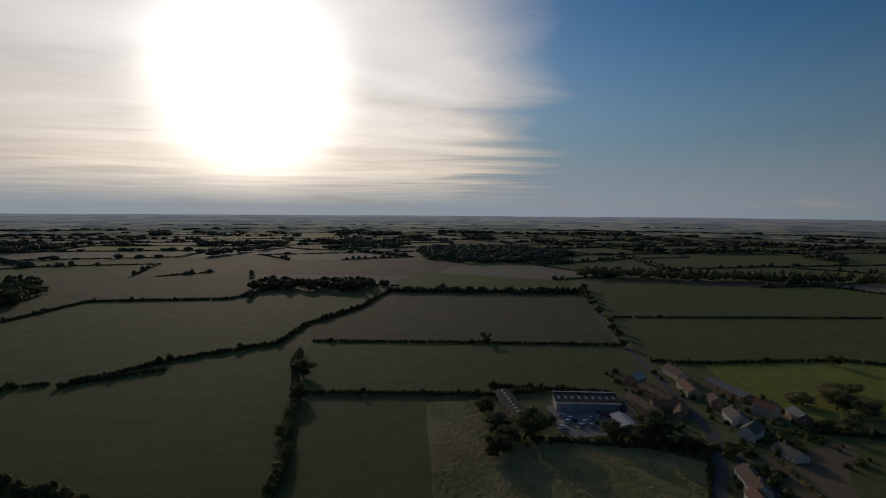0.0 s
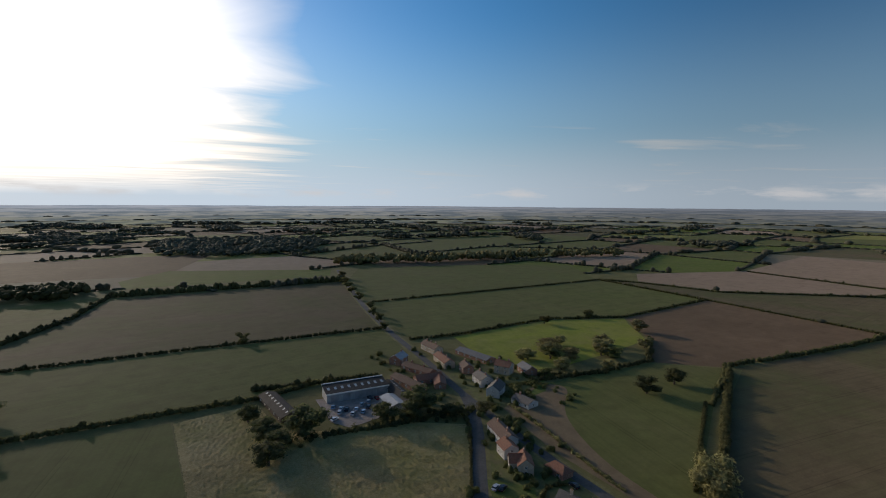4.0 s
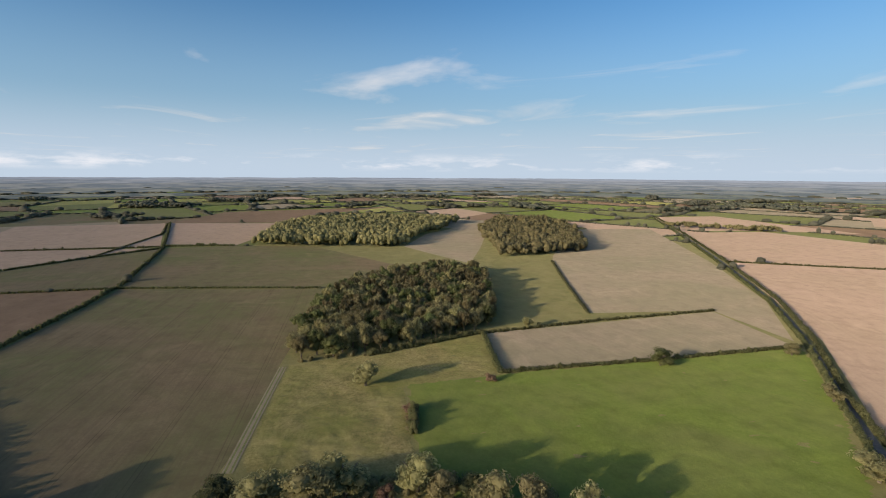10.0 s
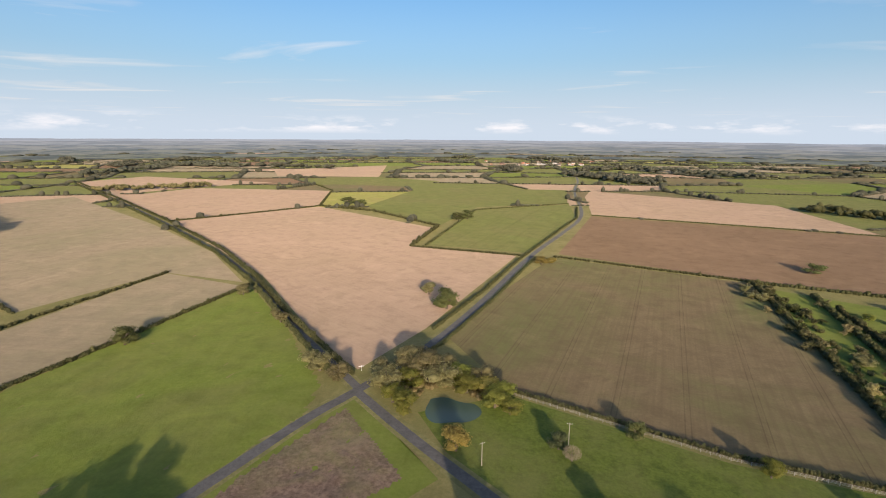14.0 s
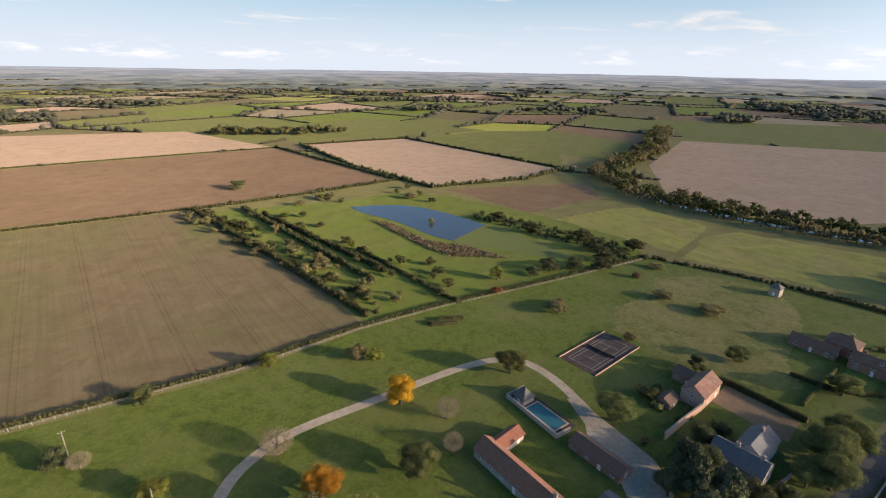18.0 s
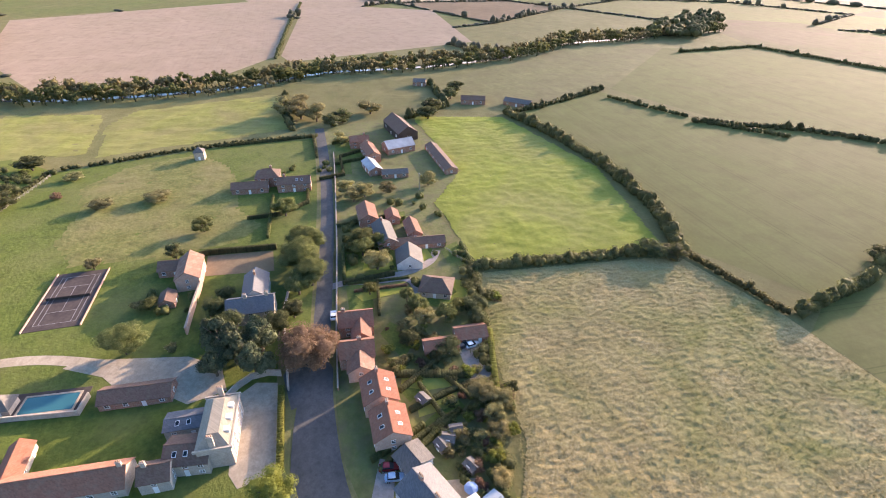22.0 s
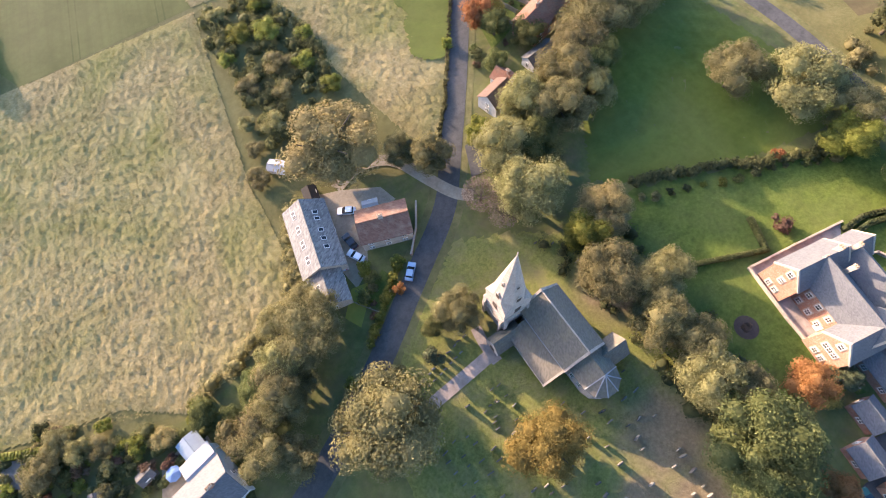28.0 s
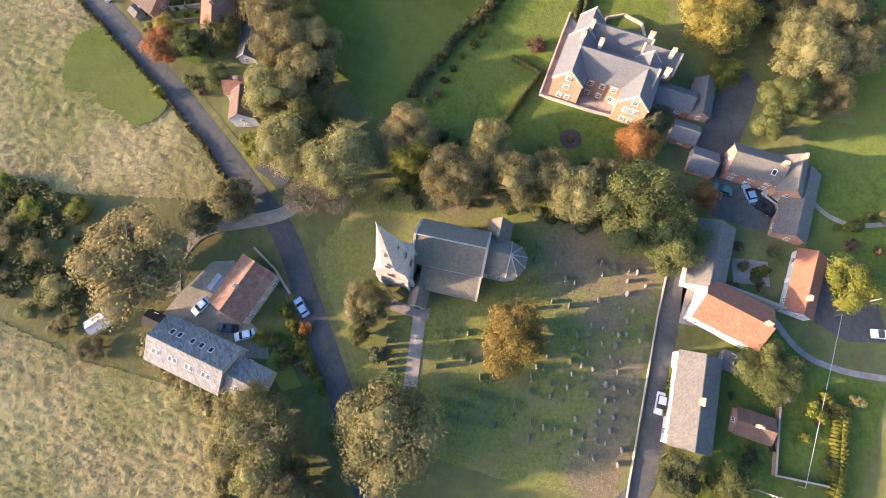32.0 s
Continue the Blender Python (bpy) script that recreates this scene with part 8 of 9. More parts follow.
for x0, x1, y0, y1, n in ((-126, -106, -340, -140, 15), (-166, -150, -300, -140, 9), (-215, -170, -320, -290, 6), (-285, -250, -300, -240, 7)):
    for _ in range(n):
        tree(ht.choice(["olive", "lime", "hedge", "green", "straw"]), ht.uniform(x0, x1), ht.uniform(y0, y1), ht.uniform(2.4, 4.2), ht.uniform(3.5, 6), False, "", HR)
for kind, n in (("olive", 34), ("hedge", 26), ("straw", 10)):
    crowd("young_trees", [(ht.uniform(-127, -105), ht.uniform(-342, -138), r, r * 1.4) if k % 3 else (ht.uniform(-152, -127), ht.uniform(-335, -128), r, r * 1.4) for k, r in enumerate(ht.uniform(1.6, 3.6) for _ in range(n))], kind, "young trees and bushes in a conservation strip", "trees", 160, n)

# ---- shrubs in gardens ----
gt = random.Random(3)
SHRUB = ["green", "green", "olive", "dark", "lime", "copper", "olive"]
GARDENS = [(-104, -52, 29, 44, 22), (-76, -46, 34, 50, 26), (-162, -112, 30, 46, 18), (-138, -118, 58, 70, 8), (-176, -150, 56, 72, 10), (60, 100, 98, 108, 18), (66, 96, 122, 148, 10), (-2, 8, 41, 50, 8), (-38, -30, 12, 20, 6), (8, 30, -60, -38, 12),
           (54, 66, -66, -48, 12), (100, 124, 150, 200, 22), (134, 170, 180, 260, 40), (100, 112, 206, 250, 10), (126, 132, 200, 300, 12), (-52, -34, 34, 44, 9), (-230, -212, 6, 40, 8), (-140, -104, -34, -18, 8), (50, 72, 84, 96, 10), (-18, 4, 28, 33, 5)]


def shrubbery(plots, pick):
    """Shrubs of gardens: those near by as things, those far off joined."""
    s = Soup(77 + len(plots))
    for x0, x1, y0, y1, n in plots:
        for _ in range(n):
            r, x, y = pick.uniform(0.7, 1.9), pick.uniform(x0, x1), pick.uniform(y0, y1)
            if math.hypot(x, y) < 125:
                bush(pick.choice(SHRUB), x, y, r, r * pick.uniform(1.0, 1.6))
                continue
            for _ in range(3):
                o = s.rng.uniform(-0.6, 0.6, 2) * r
                s.blob((x + o[0], y + o[1], r * 0.5), (r * 0.7, r * 0.7, r * 0.9), 1, 0.35)
            D = s.rng.normal(0, 1, (40, 3))
            D[:, 2] = np.abs(D[:, 2])
            D /= np.linalg.norm(D, axis=1)[:, None]
            s.leaves(np.array((x, y, r * 0.5)) + D * (r * 1.1, r * 1.1, r), D, 0.3)
    tagged(s.link("garden_shrubs", LEAF["green"]), "shrubs and bushes of far gardens", "shrubs", kind="stuff")


shrubbery(GARDENS, gt)
for x, y, r, k in ((9, 44, 1.4, "rust"), (-170, -86, 2.6, "copper"), (-224, -73, 2.4, "copper"), (5.5, 49, 1.8, "green"), (11.8, 49.6, 1.5, "lime"), (20, -53, 2.0, "lime"), (28, -50, 1.6, "olive"), (96, 27.5, 1.6, "rust"), (-132, -34, 2.2, "olive"), (186, -26, 2.8, "copper"), (172, -24, 2.8, "olive"), (178, -25, 2.2, "copper"), (205, -69, 3, "copper"), (134, -8, 3, "copper"), (-218, -210, 2.2, "olive")):
    bush(k, x, y, r)
sheet("patio", [(46, -35), (41, -36), (42, -43), (47, -42)], 0.12, M["path"], "paved patio in a walled garden", "patio")
for _ in range(14):
    r = gt.uniform(0.6, 1.5)
    bush(gt.choice(SHRUB), gt.uniform(39.5, 49), gt.uniform(-46, -34), r, r * 1.3)
# low scrub that thickens the hedgerow strip and the wood's edge
for name, pts, n, k, label in (("scrub", [(-1, 90), (-3, 140), (16, 148), (24, 112), (14, 90)], 230, "hedge", "tangled scrub and brambles between two meadows"), ("scrub", [(-32, 44), (-8, 54), (0, 76), (-4, 74), (-12, 54), (-38, 44)], 70, "olive", "rough bank of bushes below a meadow"),
                               ("scrub", [(-118, 66), (-110, 68), (-66, 52), (-40, 42), (-42, 39), (-68, 48), (-112, 62)], 90, "hedge", "overgrown hedge bank beside gardens"), ("scrub", [(52, -168), (24, -158), (20, -146), (28, -152), (46, -156), (64, -146), (74, -156)], 60, "straw", "reedy bushes round a pond"),
                               ("scrub", [(-258, -78), (-270, -120), (-262, -200), (-248, -200), (-246, -120), (-236, -86)], 150, "dark", "dark bushes along a pond bank"), ("scrub", [(-128, -344), (-118, -140), (-106, -136), (-118, -345)], 100, "hedge", "young planted bushes"),
                               ("scrub", [(122, 40), (150, 44), (146, 0), (138, -40), (118, -60), (104, -52), (120, -20)], 150, "olive", "undergrowth beneath tall trees"), ("scrub", [(40, 42), (58, 36), (60, -4), (52, -20), (44, -18), (44, 0), (40, 30)], 70, "dark", "undergrowth along a churchyard edge"),
                               ("scrub", [(248, 22), (254, 20), (260, -18), (280, -92), (274, -92), (252, -20)], 40, "wood", "bracken and saplings along a wood's edge"), ("scrub", [(28, 206), (110, 204), (118, 196), (96, 190), (60, 204), (34, 198)], 60, "dark", "dark hedge behind a car park")):
    s = Soup(len(pts) * n)
    P = np.array(pts, float)
    Q = s.rng.uniform(P.min(0), P.max(0), (n * 5, 2))
    for x, y in Q[inside(Q, pts)][:n]:
        r = s.rng.uniform(0.8, 2.2)
        s.blob((x, y, r * 0.45), (r * 0.72, r * 0.72, r * 0.7), 1, 0.3)
        D = s.rng.normal(0, 1, (64, 3))
        D[:, 2] = np.abs(D[:, 2])
        D /= np.linalg.norm(D, axis=1)[:, None]
        s.leaves(np.array((x, y, r * 0.5)) + D * (r, r, r * 0.95) * s.rng.uniform(0.7, 1.15, (64, 1)), D, 0.24)
    tagged(s.link(name, LEAF[k]), label, "scrub", kind="stuff")
# grass tufts that give the near meadows their nap
for pts, n, seed in (([(-113, 68), (-97, 140), (-61, 146), (-2, 145), (-9, 85), (-8, 54), (-38, 44), (-66, 55)], 26000, 1), ([(-2, 147), (-6, 200), (40, 206), (98, 176), (60, 111), (43, 84), (31, 70), (24, 100), (14, 146)], 22000, 2)):
    s = Soup(seed)
    P = np.array(pts, float)
    Q = s.rng.uniform(P.min(0), P.max(0), (n * 2, 2))
    Q = Q[inside(Q, pts)][:n]
    s.leaves(np.c_[Q, s.rng.uniform(0.2, 0.45, len(Q))], np.tile((-0.12, 0.42, 1.0), (len(Q), 1)), 0.2)
    tagged(s.link("grass_tufts", M["meadow"]), "tufts of long pale grass", "grass", kind="stuff")

# clipped hedges
clipped([(-85, 1.6), (-74, 0.2), (-63.5, -1.2)], 1.4, 1.8, "lime", "clipped yellow-green hedge beside a forecourt")
clipped([(-46.5, 33.6), (-42, 36), (-36, 38.6)], 1.2, 1.6, "green")
clipped([(-55, 18.5), (-58, 24), (-61, 33), (-63, 40)], 1.0, 1.6, "hedge", "dark clipped garden hedge")
clipped([(-152.5, 7.5), (-157, -14.5), (-156.5, -17)], 1.4, 2.0, "dark", "dark clipped hedge round an arena")
clipped([(22, -58), (10, -58), (2, -57)], 1.2, 1.8, "lime", "clipped yellow-green garden hedge")
clipped([(-196, 26), (-184, 24), (-177, 12), (-178, 0)], 1.2, 1.6, "hedge", "dark clipped garden hedge")
clipped([(-205, 33), (-206, 44), (-228, 47), (-232, 58)], 1.2, 1.6, "hedge", "dark clipped garden hedge")
for pts in ([(-74, 34), (-62, 36)], [(-82, 38), (-66, 44)], [(-104, 32), (-120, 36)]):
    clipped(pts, 0.9, 1.4, "hedge", "dark boundary hedge between back gardens")
for pts, label in (([(-58, 30), (-64, 42), (-68, 41), (-62, 29)], "strip of mown back garden lawn"), ([(-70, 30), (-76, 42), (-80, 40), (-74, 29)], "strip of mown back garden lawn"), ([(-104, 60), (-98, 54), (-104, 46), (-114, 58)], "mown lawn beside a bungalow"), ([(-125, 30), (-142, 33), (-140, 42), (-124, 38)], "mown lawn beside a drive"),
                   ([(-108, 24), (-122, 26), (-120, 34), (-106, 31)], "mown lawn beside a street"), ([(-206, 48), (-228, 52), (-226, 44), (-208, 42)], "mown lawn before a farm"), ([(-132, 64), (-120, 62), (-117, 68), (-134, 70)], "mown garden lawn"), ([(96, 128), (84, 136), (88, 146), (100, 134)], "mown lawn of a gabled house"),
                   ([(60, 88), (70, 92), (74, 100), (62, 100)], "mown garden lawn"), ([(2, 46), (8, 50), (10, 45), (4, 41)], "small mown garden lawn"), ([(-108, 6.5), (-130, 11), (-130, 17), (-106, 12)], "grass verge beside a street"), ([(-84, 33), (-92, 40), (-100, 34), (-96, 30)], "shaded garden lawn"),
                   ([(20, -38), (20, -58), (0, -56), (0, -38)], "mown back garden lawn"), ([(140, 196), (158, 206), (172, 216), (160, 200)], "small garden lawn")):
    sheet("lawn", pts, 0.1, M["lawn"], label, "grass")

for pts, k in (([(-263.6, -9), (-262, 39.5), (-231.5, 36)], "hedge"), ([(-194.7, 11.2), (-178, 8.5), (-161.2, 5.7)], "green"), ([(-159.9, 31.3), (-160.2, 50.6)], "hedge"), ([(-122.6, 25.6), (-122, 42)], "hedge"), ([(-131, 70.5), (-114, 68.6)], "green"), ([(-219.8, 43.3), (-222.7, 62.7), (-249.8, 66.8), (-247.8, 47.3)], "green"),
               ([(-143.8, 29.8), (-125.7, 26.3)], "green"), ([(-62, 41), (-66, 49)], "hedge"), ([(-74, 29), (-80, 41)], "hedge"), ([(-57, 28), (-63, 40)], "green"), ([(-46, 39.5), (-34, 41)], "green"), ([(-33, 22), (-32, 31), (-35, 39)], "green")):
    clipped(pts, 1.1, 1.6, k, "garden hedge parting two plots")
for pts, label in (([(-247, 48), (-249, 66), (-223, 62), (-220, 44)], "walled square lawn before a farm"), ([(-143, 30), (-139.5, 47), (-124.7, 43.9), (-125.7, 27)], "mown lawn beside a drive"), ([(-163, 55), (-163, 59.4), (-154, 57), (-154, 51.6)], "small mown back lawn"), ([(-136, 55.7), (-135.7, 60.7), (-126.4, 58), (-126.7, 53.2)], "small mown back lawn"),
                   ([(-130, 62), (-129.8, 70), (-121.5, 68), (-121.9, 61.5)], "small mown back lawn"), ([(-197.6, 14), (-194, 25), (-180, 23), (-182, 11)], "mown front lawn of a house"), ([(-182.6, 24.3), (-131.2, 17.9), (-110.5, 12), (-110.7, 8.6), (-131.5, 14)], "mown grass verge beside a street")):
    sheet("lawn", pts, 0.105, M["lawn"], label, "grass")

# ---- fences, poles, gates ----
fence([(22, -161), (-14, -149.5), (-48, -138.5), (-96, -131), (-132, -121), (-183, -103), (-243, -83), (-256, -79.5)], "long wooden post-and-rail fence along a park")
fence([(-150, 57), (-138, 62), (-124, 66), (-117, 68)], "wooden post-and-rail fence behind gardens")
fence([(4, 41), (0, 46), (-2, 50)], "wooden fence at a garden's edge")
for k, (x, y, h) in enumerate(((0, -134, 8), (25, -117, 8), (-9, -97, 8), (42, -57.5, 8), (46.5, -21.8, 8), (-180, 72, 8), (-92, 15, 7.5), (4, -44, 7.5))):
    ob = empty("utility_pole", pose(x, y, 0, 0, 0, 40 * k), "wooden overhead line pole", "pole", "utility poles")
    bm = bmesh.new()
    bmesh.ops.create_cone(bm, cap_ends=True, segments=8, radius1=0.16, radius2=0.11, depth=h)
    bmesh.ops.translate(bm, verts=bm.verts[:], vec=(0, 0, h / 2))
    part("shaft", bm, M["wood"], ob)
    block("crossarm", -0.8, 0.8, -0.06, 0.06, h - 0.5, h - 0.38, M["wood"], ob)
    for u in (-0.7, 0, 0.7):
        block("insulator", u - 0.05, u + 0.05, -0.05, 0.05, h - 0.38, h - 0.2, M["frame"], ob)
for x, y, a in ((-121, -110, -30), (-121.5, -112, -30), (-126, -111, -30)):
    clipped([(x - 4, y + 3), (x + 4, y - 3)], 0.8, 1.6, "hedge", "short dark hedge at a field gate")
sg = empty("road_sign", pose(84, -164, 0, 0, 0, 30), "white fingerpost road sign at a junction", "sign")
block("post", -0.05, 0.05, -0.05, 0.05, -0.3, 2.6, M["frame"], sg)
block("arm", 0.05, 1.1, -0.02, 0.02, 2.1, 2.4, M["frame"], sg)
block("arm", -1.1, -0.05, -0.02, 0.02, 2.1, 2.4, M["frame"], sg)
pa = empty("parasol", pose(-43.5, 34.0, 0), "open blue garden parasol on a patio", "parasol")
bm = bmesh.new()
bmesh.ops.create_cone(bm, cap_ends=False, segments=8, radius1=1.5, radius2=0.05, depth=0.6)
bmesh.ops.translate(bm, verts=bm.verts[:], vec=(0, 0, 2.4))
part("canopy", bm, plain("blue_canvas", (0.18, 0.3, 0.5), 0.8), pa)
block("pole", -0.03, 0.03, -0.03, 0.03, 0, 2.6, M["frame"], pa)
sheet("patio", [(-48.5, 29), (-46, 37), (-37, 39.5), (-35.5, 33), (-40, 32)], 0.12, M["gravel"], "paved patio behind a white house", "patio")
sheet("patio", [(-58, 19), (-50, 15), (-34, 19), (-36, 22), (-48, 19), (-56, 22)], 0.12, M["path"], "paved drive before a white house", "patio")
for x, y, a in ((-48.5, 36.5, 20), (-55.5, 32.5, 15), (-58, 37, 80), (-69, 33, 20), (22, -47, 20), (-56.5, 34.5, 60), (86, 102, 20), (90, 104, 20), (70, 110, 60)):
    house("small felt-roofed garden shed", x, y, 2.8, 2.2, a, 1.8, 2.4, "wood", "slate_worn", 1, 1, (), name="garden_shed", group="garden sheds", gable_win=False)

# ---- gardens behind the street ----
for pts, label in (([(-75.5, 29.5), (-78, 30.5), (-73.6, 44), (-70.6, 43), (-72, 35)], "strip of mown back garden lawn"), ([(-65, 30.6), (-67, 31), (-69.4, 42), (-65, 41)], "strip of mown back garden lawn"), ([(-114, 57.5), (-110, 63.5), (-101, 62), (-97.5, 54.5), (-102, 51), (-106, 58)], "bright mown lawn beside a bungalow"),
                   ([(-116, 27.5), (-112, 29), (-112, 43), (-117, 44.5)], "mown lawn with flower beds"), ([(-128, 33), (-133, 35), (-132, 44), (-125, 44)], "mown lawn below garden trees"), ([(-132, 54.5), (-134, 58), (-127, 58), (-126.5, 54)], "small square of bright mown lawn")):
    sheet("lawn", pts, 0.14, M["bright"], label, "grass")
for pts, w, h, k, label in (([(-79.5, 29.5), (-76, 38), (-72.5, 47)], 1.8, 1.5, "hedge", "overgrown garden hedge beside a lawn"), ([(-67.5, 29.5), (-69, 38), (-70.2, 46)], 1.4, 1.2, "dark", "dark garden hedge beside a lawn"), ([(-58, 17.5), (-60, 24), (-62.3, 30.5)], 1.2, 1.4, "green", "clipped green garden hedge"),
                            ([(-84.8, 59), (-75, 55), (-64.8, 51)], 1.5, 1.9, "lime", "tall clipped yellow-green hedge"), ([(-122, 27), (-120, 37), (-118.5, 46)], 0.8, 0.9, "green", "low hedge along a garden drive"), ([(-117.5, 28), (-114.8, 44)], 0.9, 0.9, "copper", "low reddish hedge between flower beds"),
                            ([(-100, 64.5), (-110, 66), (-116, 66.5)], 1.6, 1.8, "hedge", "dark boundary hedge beside a meadow")):
    clipped(pts, w, h, k, label)
plant("green", "garden trees", [(-94.4, 49.6, 3.4, 5.5), (-99.7, 43.5, 2.8, 5), (-114.5, 32, 2.4, 4.5), (-142.5, 36.4, 4.6, 7), (-97, 54.5, 2.6, 4.5)])
plant("dark", "garden trees", [(-95.3, 59, 3.6, 5.5), (-90, 57.5, 3.2, 5), (-89.5, 36.5, 3.0, 5)])
plant("olive", "garden trees", [(-64.9, 46.7, 3.4, 5), (-61.5, 50.2, 3.0, 4.5), (-58, 47, 2.8, 4.5), (-54, 45.5, 2.6, 4)])
ribbon("drive", [(-123, 26.5), (-120, 37), (-119, 47), (-108, 46.5), (-98, 45)], 2.6, 0.17, M["path"], "narrow tarmac drive to a bungalow", "drive")
gd = random.Random(12)
shrubbery(((-101, -97, 60, 69, 12), (-66, -58, 51, 55, 16), (-84, -78, 29, 44, 16), (-62, -48, 33, 45, 22), (-96, -86, 34, 44, 12), (-120, -110, 46, 50, 6), (-150, -126, 30, 34, 8), (136, 150, 196, 226, 16), (116, 128, 150, 200, 18), (94, 112, 134, 150, 14), (146, 172, 206, 224, 14), (98, 112, 252, 300, 14)), gd)

# paddock trees and garden hedges beside the fork
plant("olive", FORK, [(181, 247, 6.2, 8), (206, 232, 6.4, 8), (231, 231, 6.0, 8), (214, 210, 4.6, 6)], False)
plant("green", FORK, [(197, 240, 6.8, 8), (234, 223, 5.4, 7), (172, 214, 4.0, 6)], False)
for pts, w, h, kind in (([(165, 224), (178, 217), (192, 210), (209, 205)], 2.0, 2.0, "hedge"), ([(133, 194), (132, 178), (130, 160), (127, 138), (125, 118)], 1.6, 1.1, "olive"), ([(26, 268), (44, 264.5), (62, 262), (90, 260)], 3.0, 3.0, "hedge"), ([(46, 203), (60, 201), (82, 198), (100, 200)], 2.4, 2.2, "dark"), ([(110, 200), (104, 184), (96, 170)], 1.6, 1.4, "hedge"), ([(146, 216), (156, 212), (166, 206)], 1.4, 1.3, "green"), ([(120, 160), (113, 154), (108, 152)], 1.2, 1.2, "green"), ([(110, 130), (104, 132), (98, 128)], 1.2, 1.2, "hedge")):
    hedge(pts, w, h, kind, 1.1, 1, "rough hedge round gardens and yards", 0.12, int(abs(pts[0][0])), 0.0, 12)
# trees along the lane below the meadow, and behind the coach house
plant("olive", "trees along a lane", [(-14, 47.5, 5.2, 10), (-17, 40.5, 5.4, 11), (-20, 34.5, 5.2, 10), (-28, 33, 4.8, 9), (-21.5, 24.5, 4.2, 8)])
plant("green", "trees along a lane", [(-26, 40, 2.8, 4), (-31, 38, 2.4, 3.4)])
plant("olive", "garden trees", [(104, -46, 6.4, 11), (96, -51, 6.0, 10), (85, -47, 5.0, 9)])
plant("yellow", "garden trees", [(107, -27, 6.6, 12)])
plant("dark", "garden trees", [(103, -35, 5.6, 10)])
# track from the junction to the chapel yard, drive and bush of the white cottage, back garden of the lane
ribbon("track", [(34, 55), (30.8, 57), (27.2, 64), (23.1, 73.5), (15, 76), (8, 73)], 3.0, 0.15, M["gravel"], "short stony track to a chapel yard", "track")
sheet("drive", [(36, 59), (39, 67), (46, 68.5), (45, 62), (40, 58.5)], 0.2, M["asphalt"], "tarmac drive mouth beside a cottage", "drive")
bush("lime", 44.4, 68.8, 3.0, 3.2, "round yellow-green bush beside a white cottage")
clipped([(20.6, -26.9), (12.4, -26.6)], 1.1, 1.2, "lime", "overgrown yellow-green hedge before a cottage row")
clipped([(24, -54.5), (20.3, -57), (7.2, -57)], 1.4, 1.6, "lime", "clipped yellow-green garden hedge")
wall_line([(22.5, -46.5), (7.3, -47), (8.0, -56)], 1.3, 0.25, M["brick"], "low brick wall of a back garden")
ln = empty("washing_line", pose(23, -53.5, 0), "garden washing line on two wooden posts", "washing line")
for x, y in ((16.4, -1.9), (-16.4, 2.0)):
    block("post", x - 0.06, x + 0.06, y - 0.06, y + 0.06, -0.3, 2.3, M["wood"], ln)
cord = block("cord", -16.5, 16.5, -0.02, 0.02, 2.2, 2.24, M["frame"], ln)
cord.matrix_basis = pose(0, 0, 0, 0, 0, math.degrees(math.atan2(-3.9, 32.8)))
# back gardens of the terrace: board fences between narrow plots, a lawn or bed in each
tu, tv = Vector((math.cos(radians(21)), math.sin(radians(21)))), Vector((-math.sin(radians(21)), math.cos(radians(21))))
tg = random.Random(23)
for k in range(10):
    a = Vector((88.2, 93.8)) + tu * (-19 + 4.1 * k) + tv * 4.2
    depth = 9.5 if k < 5 else 7.0
    b = a + tv * depth
    wall_line([tuple(a), tuple(b)], 1.5, 0.08, M["wood"], "weathered board fence between narrow back gardens", "garden_fence", False)
    if k % 3 != 2:
        c = [a + tu * 0.5 + tv * 2.5, a + tu * 3.5 + tv * 2.5, a + tu * 3.5 + tv * (depth - 1.5), a + tu * 0.5 + tv * (depth - 1.5)]
        sheet("lawn", [tuple(p) for p in c], 0.13, M["lawn"], "small mown back lawn between fences", "grass")
    for _ in range(3):
        p = a + tu * tg.uniform(0.6, 3.4) + tv * tg.uniform(1.5, depth)
        r = tg.uniform(0.4, 1.0)
        bush(tg.choice(["green", "olive", "dark", "lime"]), p.x, p.y, r, r * 1.3)
wall_line([(74, 99), (84, 103), (92, 106)], 1.4, 0.08, M["wood"], "weathered board fence behind back gardens", "garden_fence", False)

# hedge and fence line between a meadow and the road
hedge([(101, 178), (94, 166), (78, 139.5), (58.5, 107), (41.5, 80.5), (31.5, 68)], 0.9, 0.9, "hedge", 0.8, 1, "thin low hedge along a meadow's roadside edge", 0.02, 3, 0.02, 8)
# hedge beside the road to the church, box bushes and beds before the cottage
hedge([(11, 48.5), (5, 43), (-1.4, 36.6)], 1.8, 1.7, "lime", 0.8, 1, "thick green roadside hedge of a cottage garden", 0.1, 4, 0.0, 14)
sheet("lawn", [(3, 46), (-1.5, 41), (-3.5, 44.5), (0.5, 49.5), (4, 49)], 0.16, M["bright"], "small mown cottage lawn", "grass")
bush("lime", 5.0, 51.6, 1.9, 2.2, "round clipped yellow-green bush")
bush("rust", 2.2, 41.6, 0.7, 0.9, "small bush with red leaves")
house("small white-roofed shed behind a chapel", -1.2, 85.0, 4.2, 2.6, 140, 1.8, 2.3, "white", "sheet", 1, 1, (), name="garden_shed", group="garden sheds", gable_win=False)

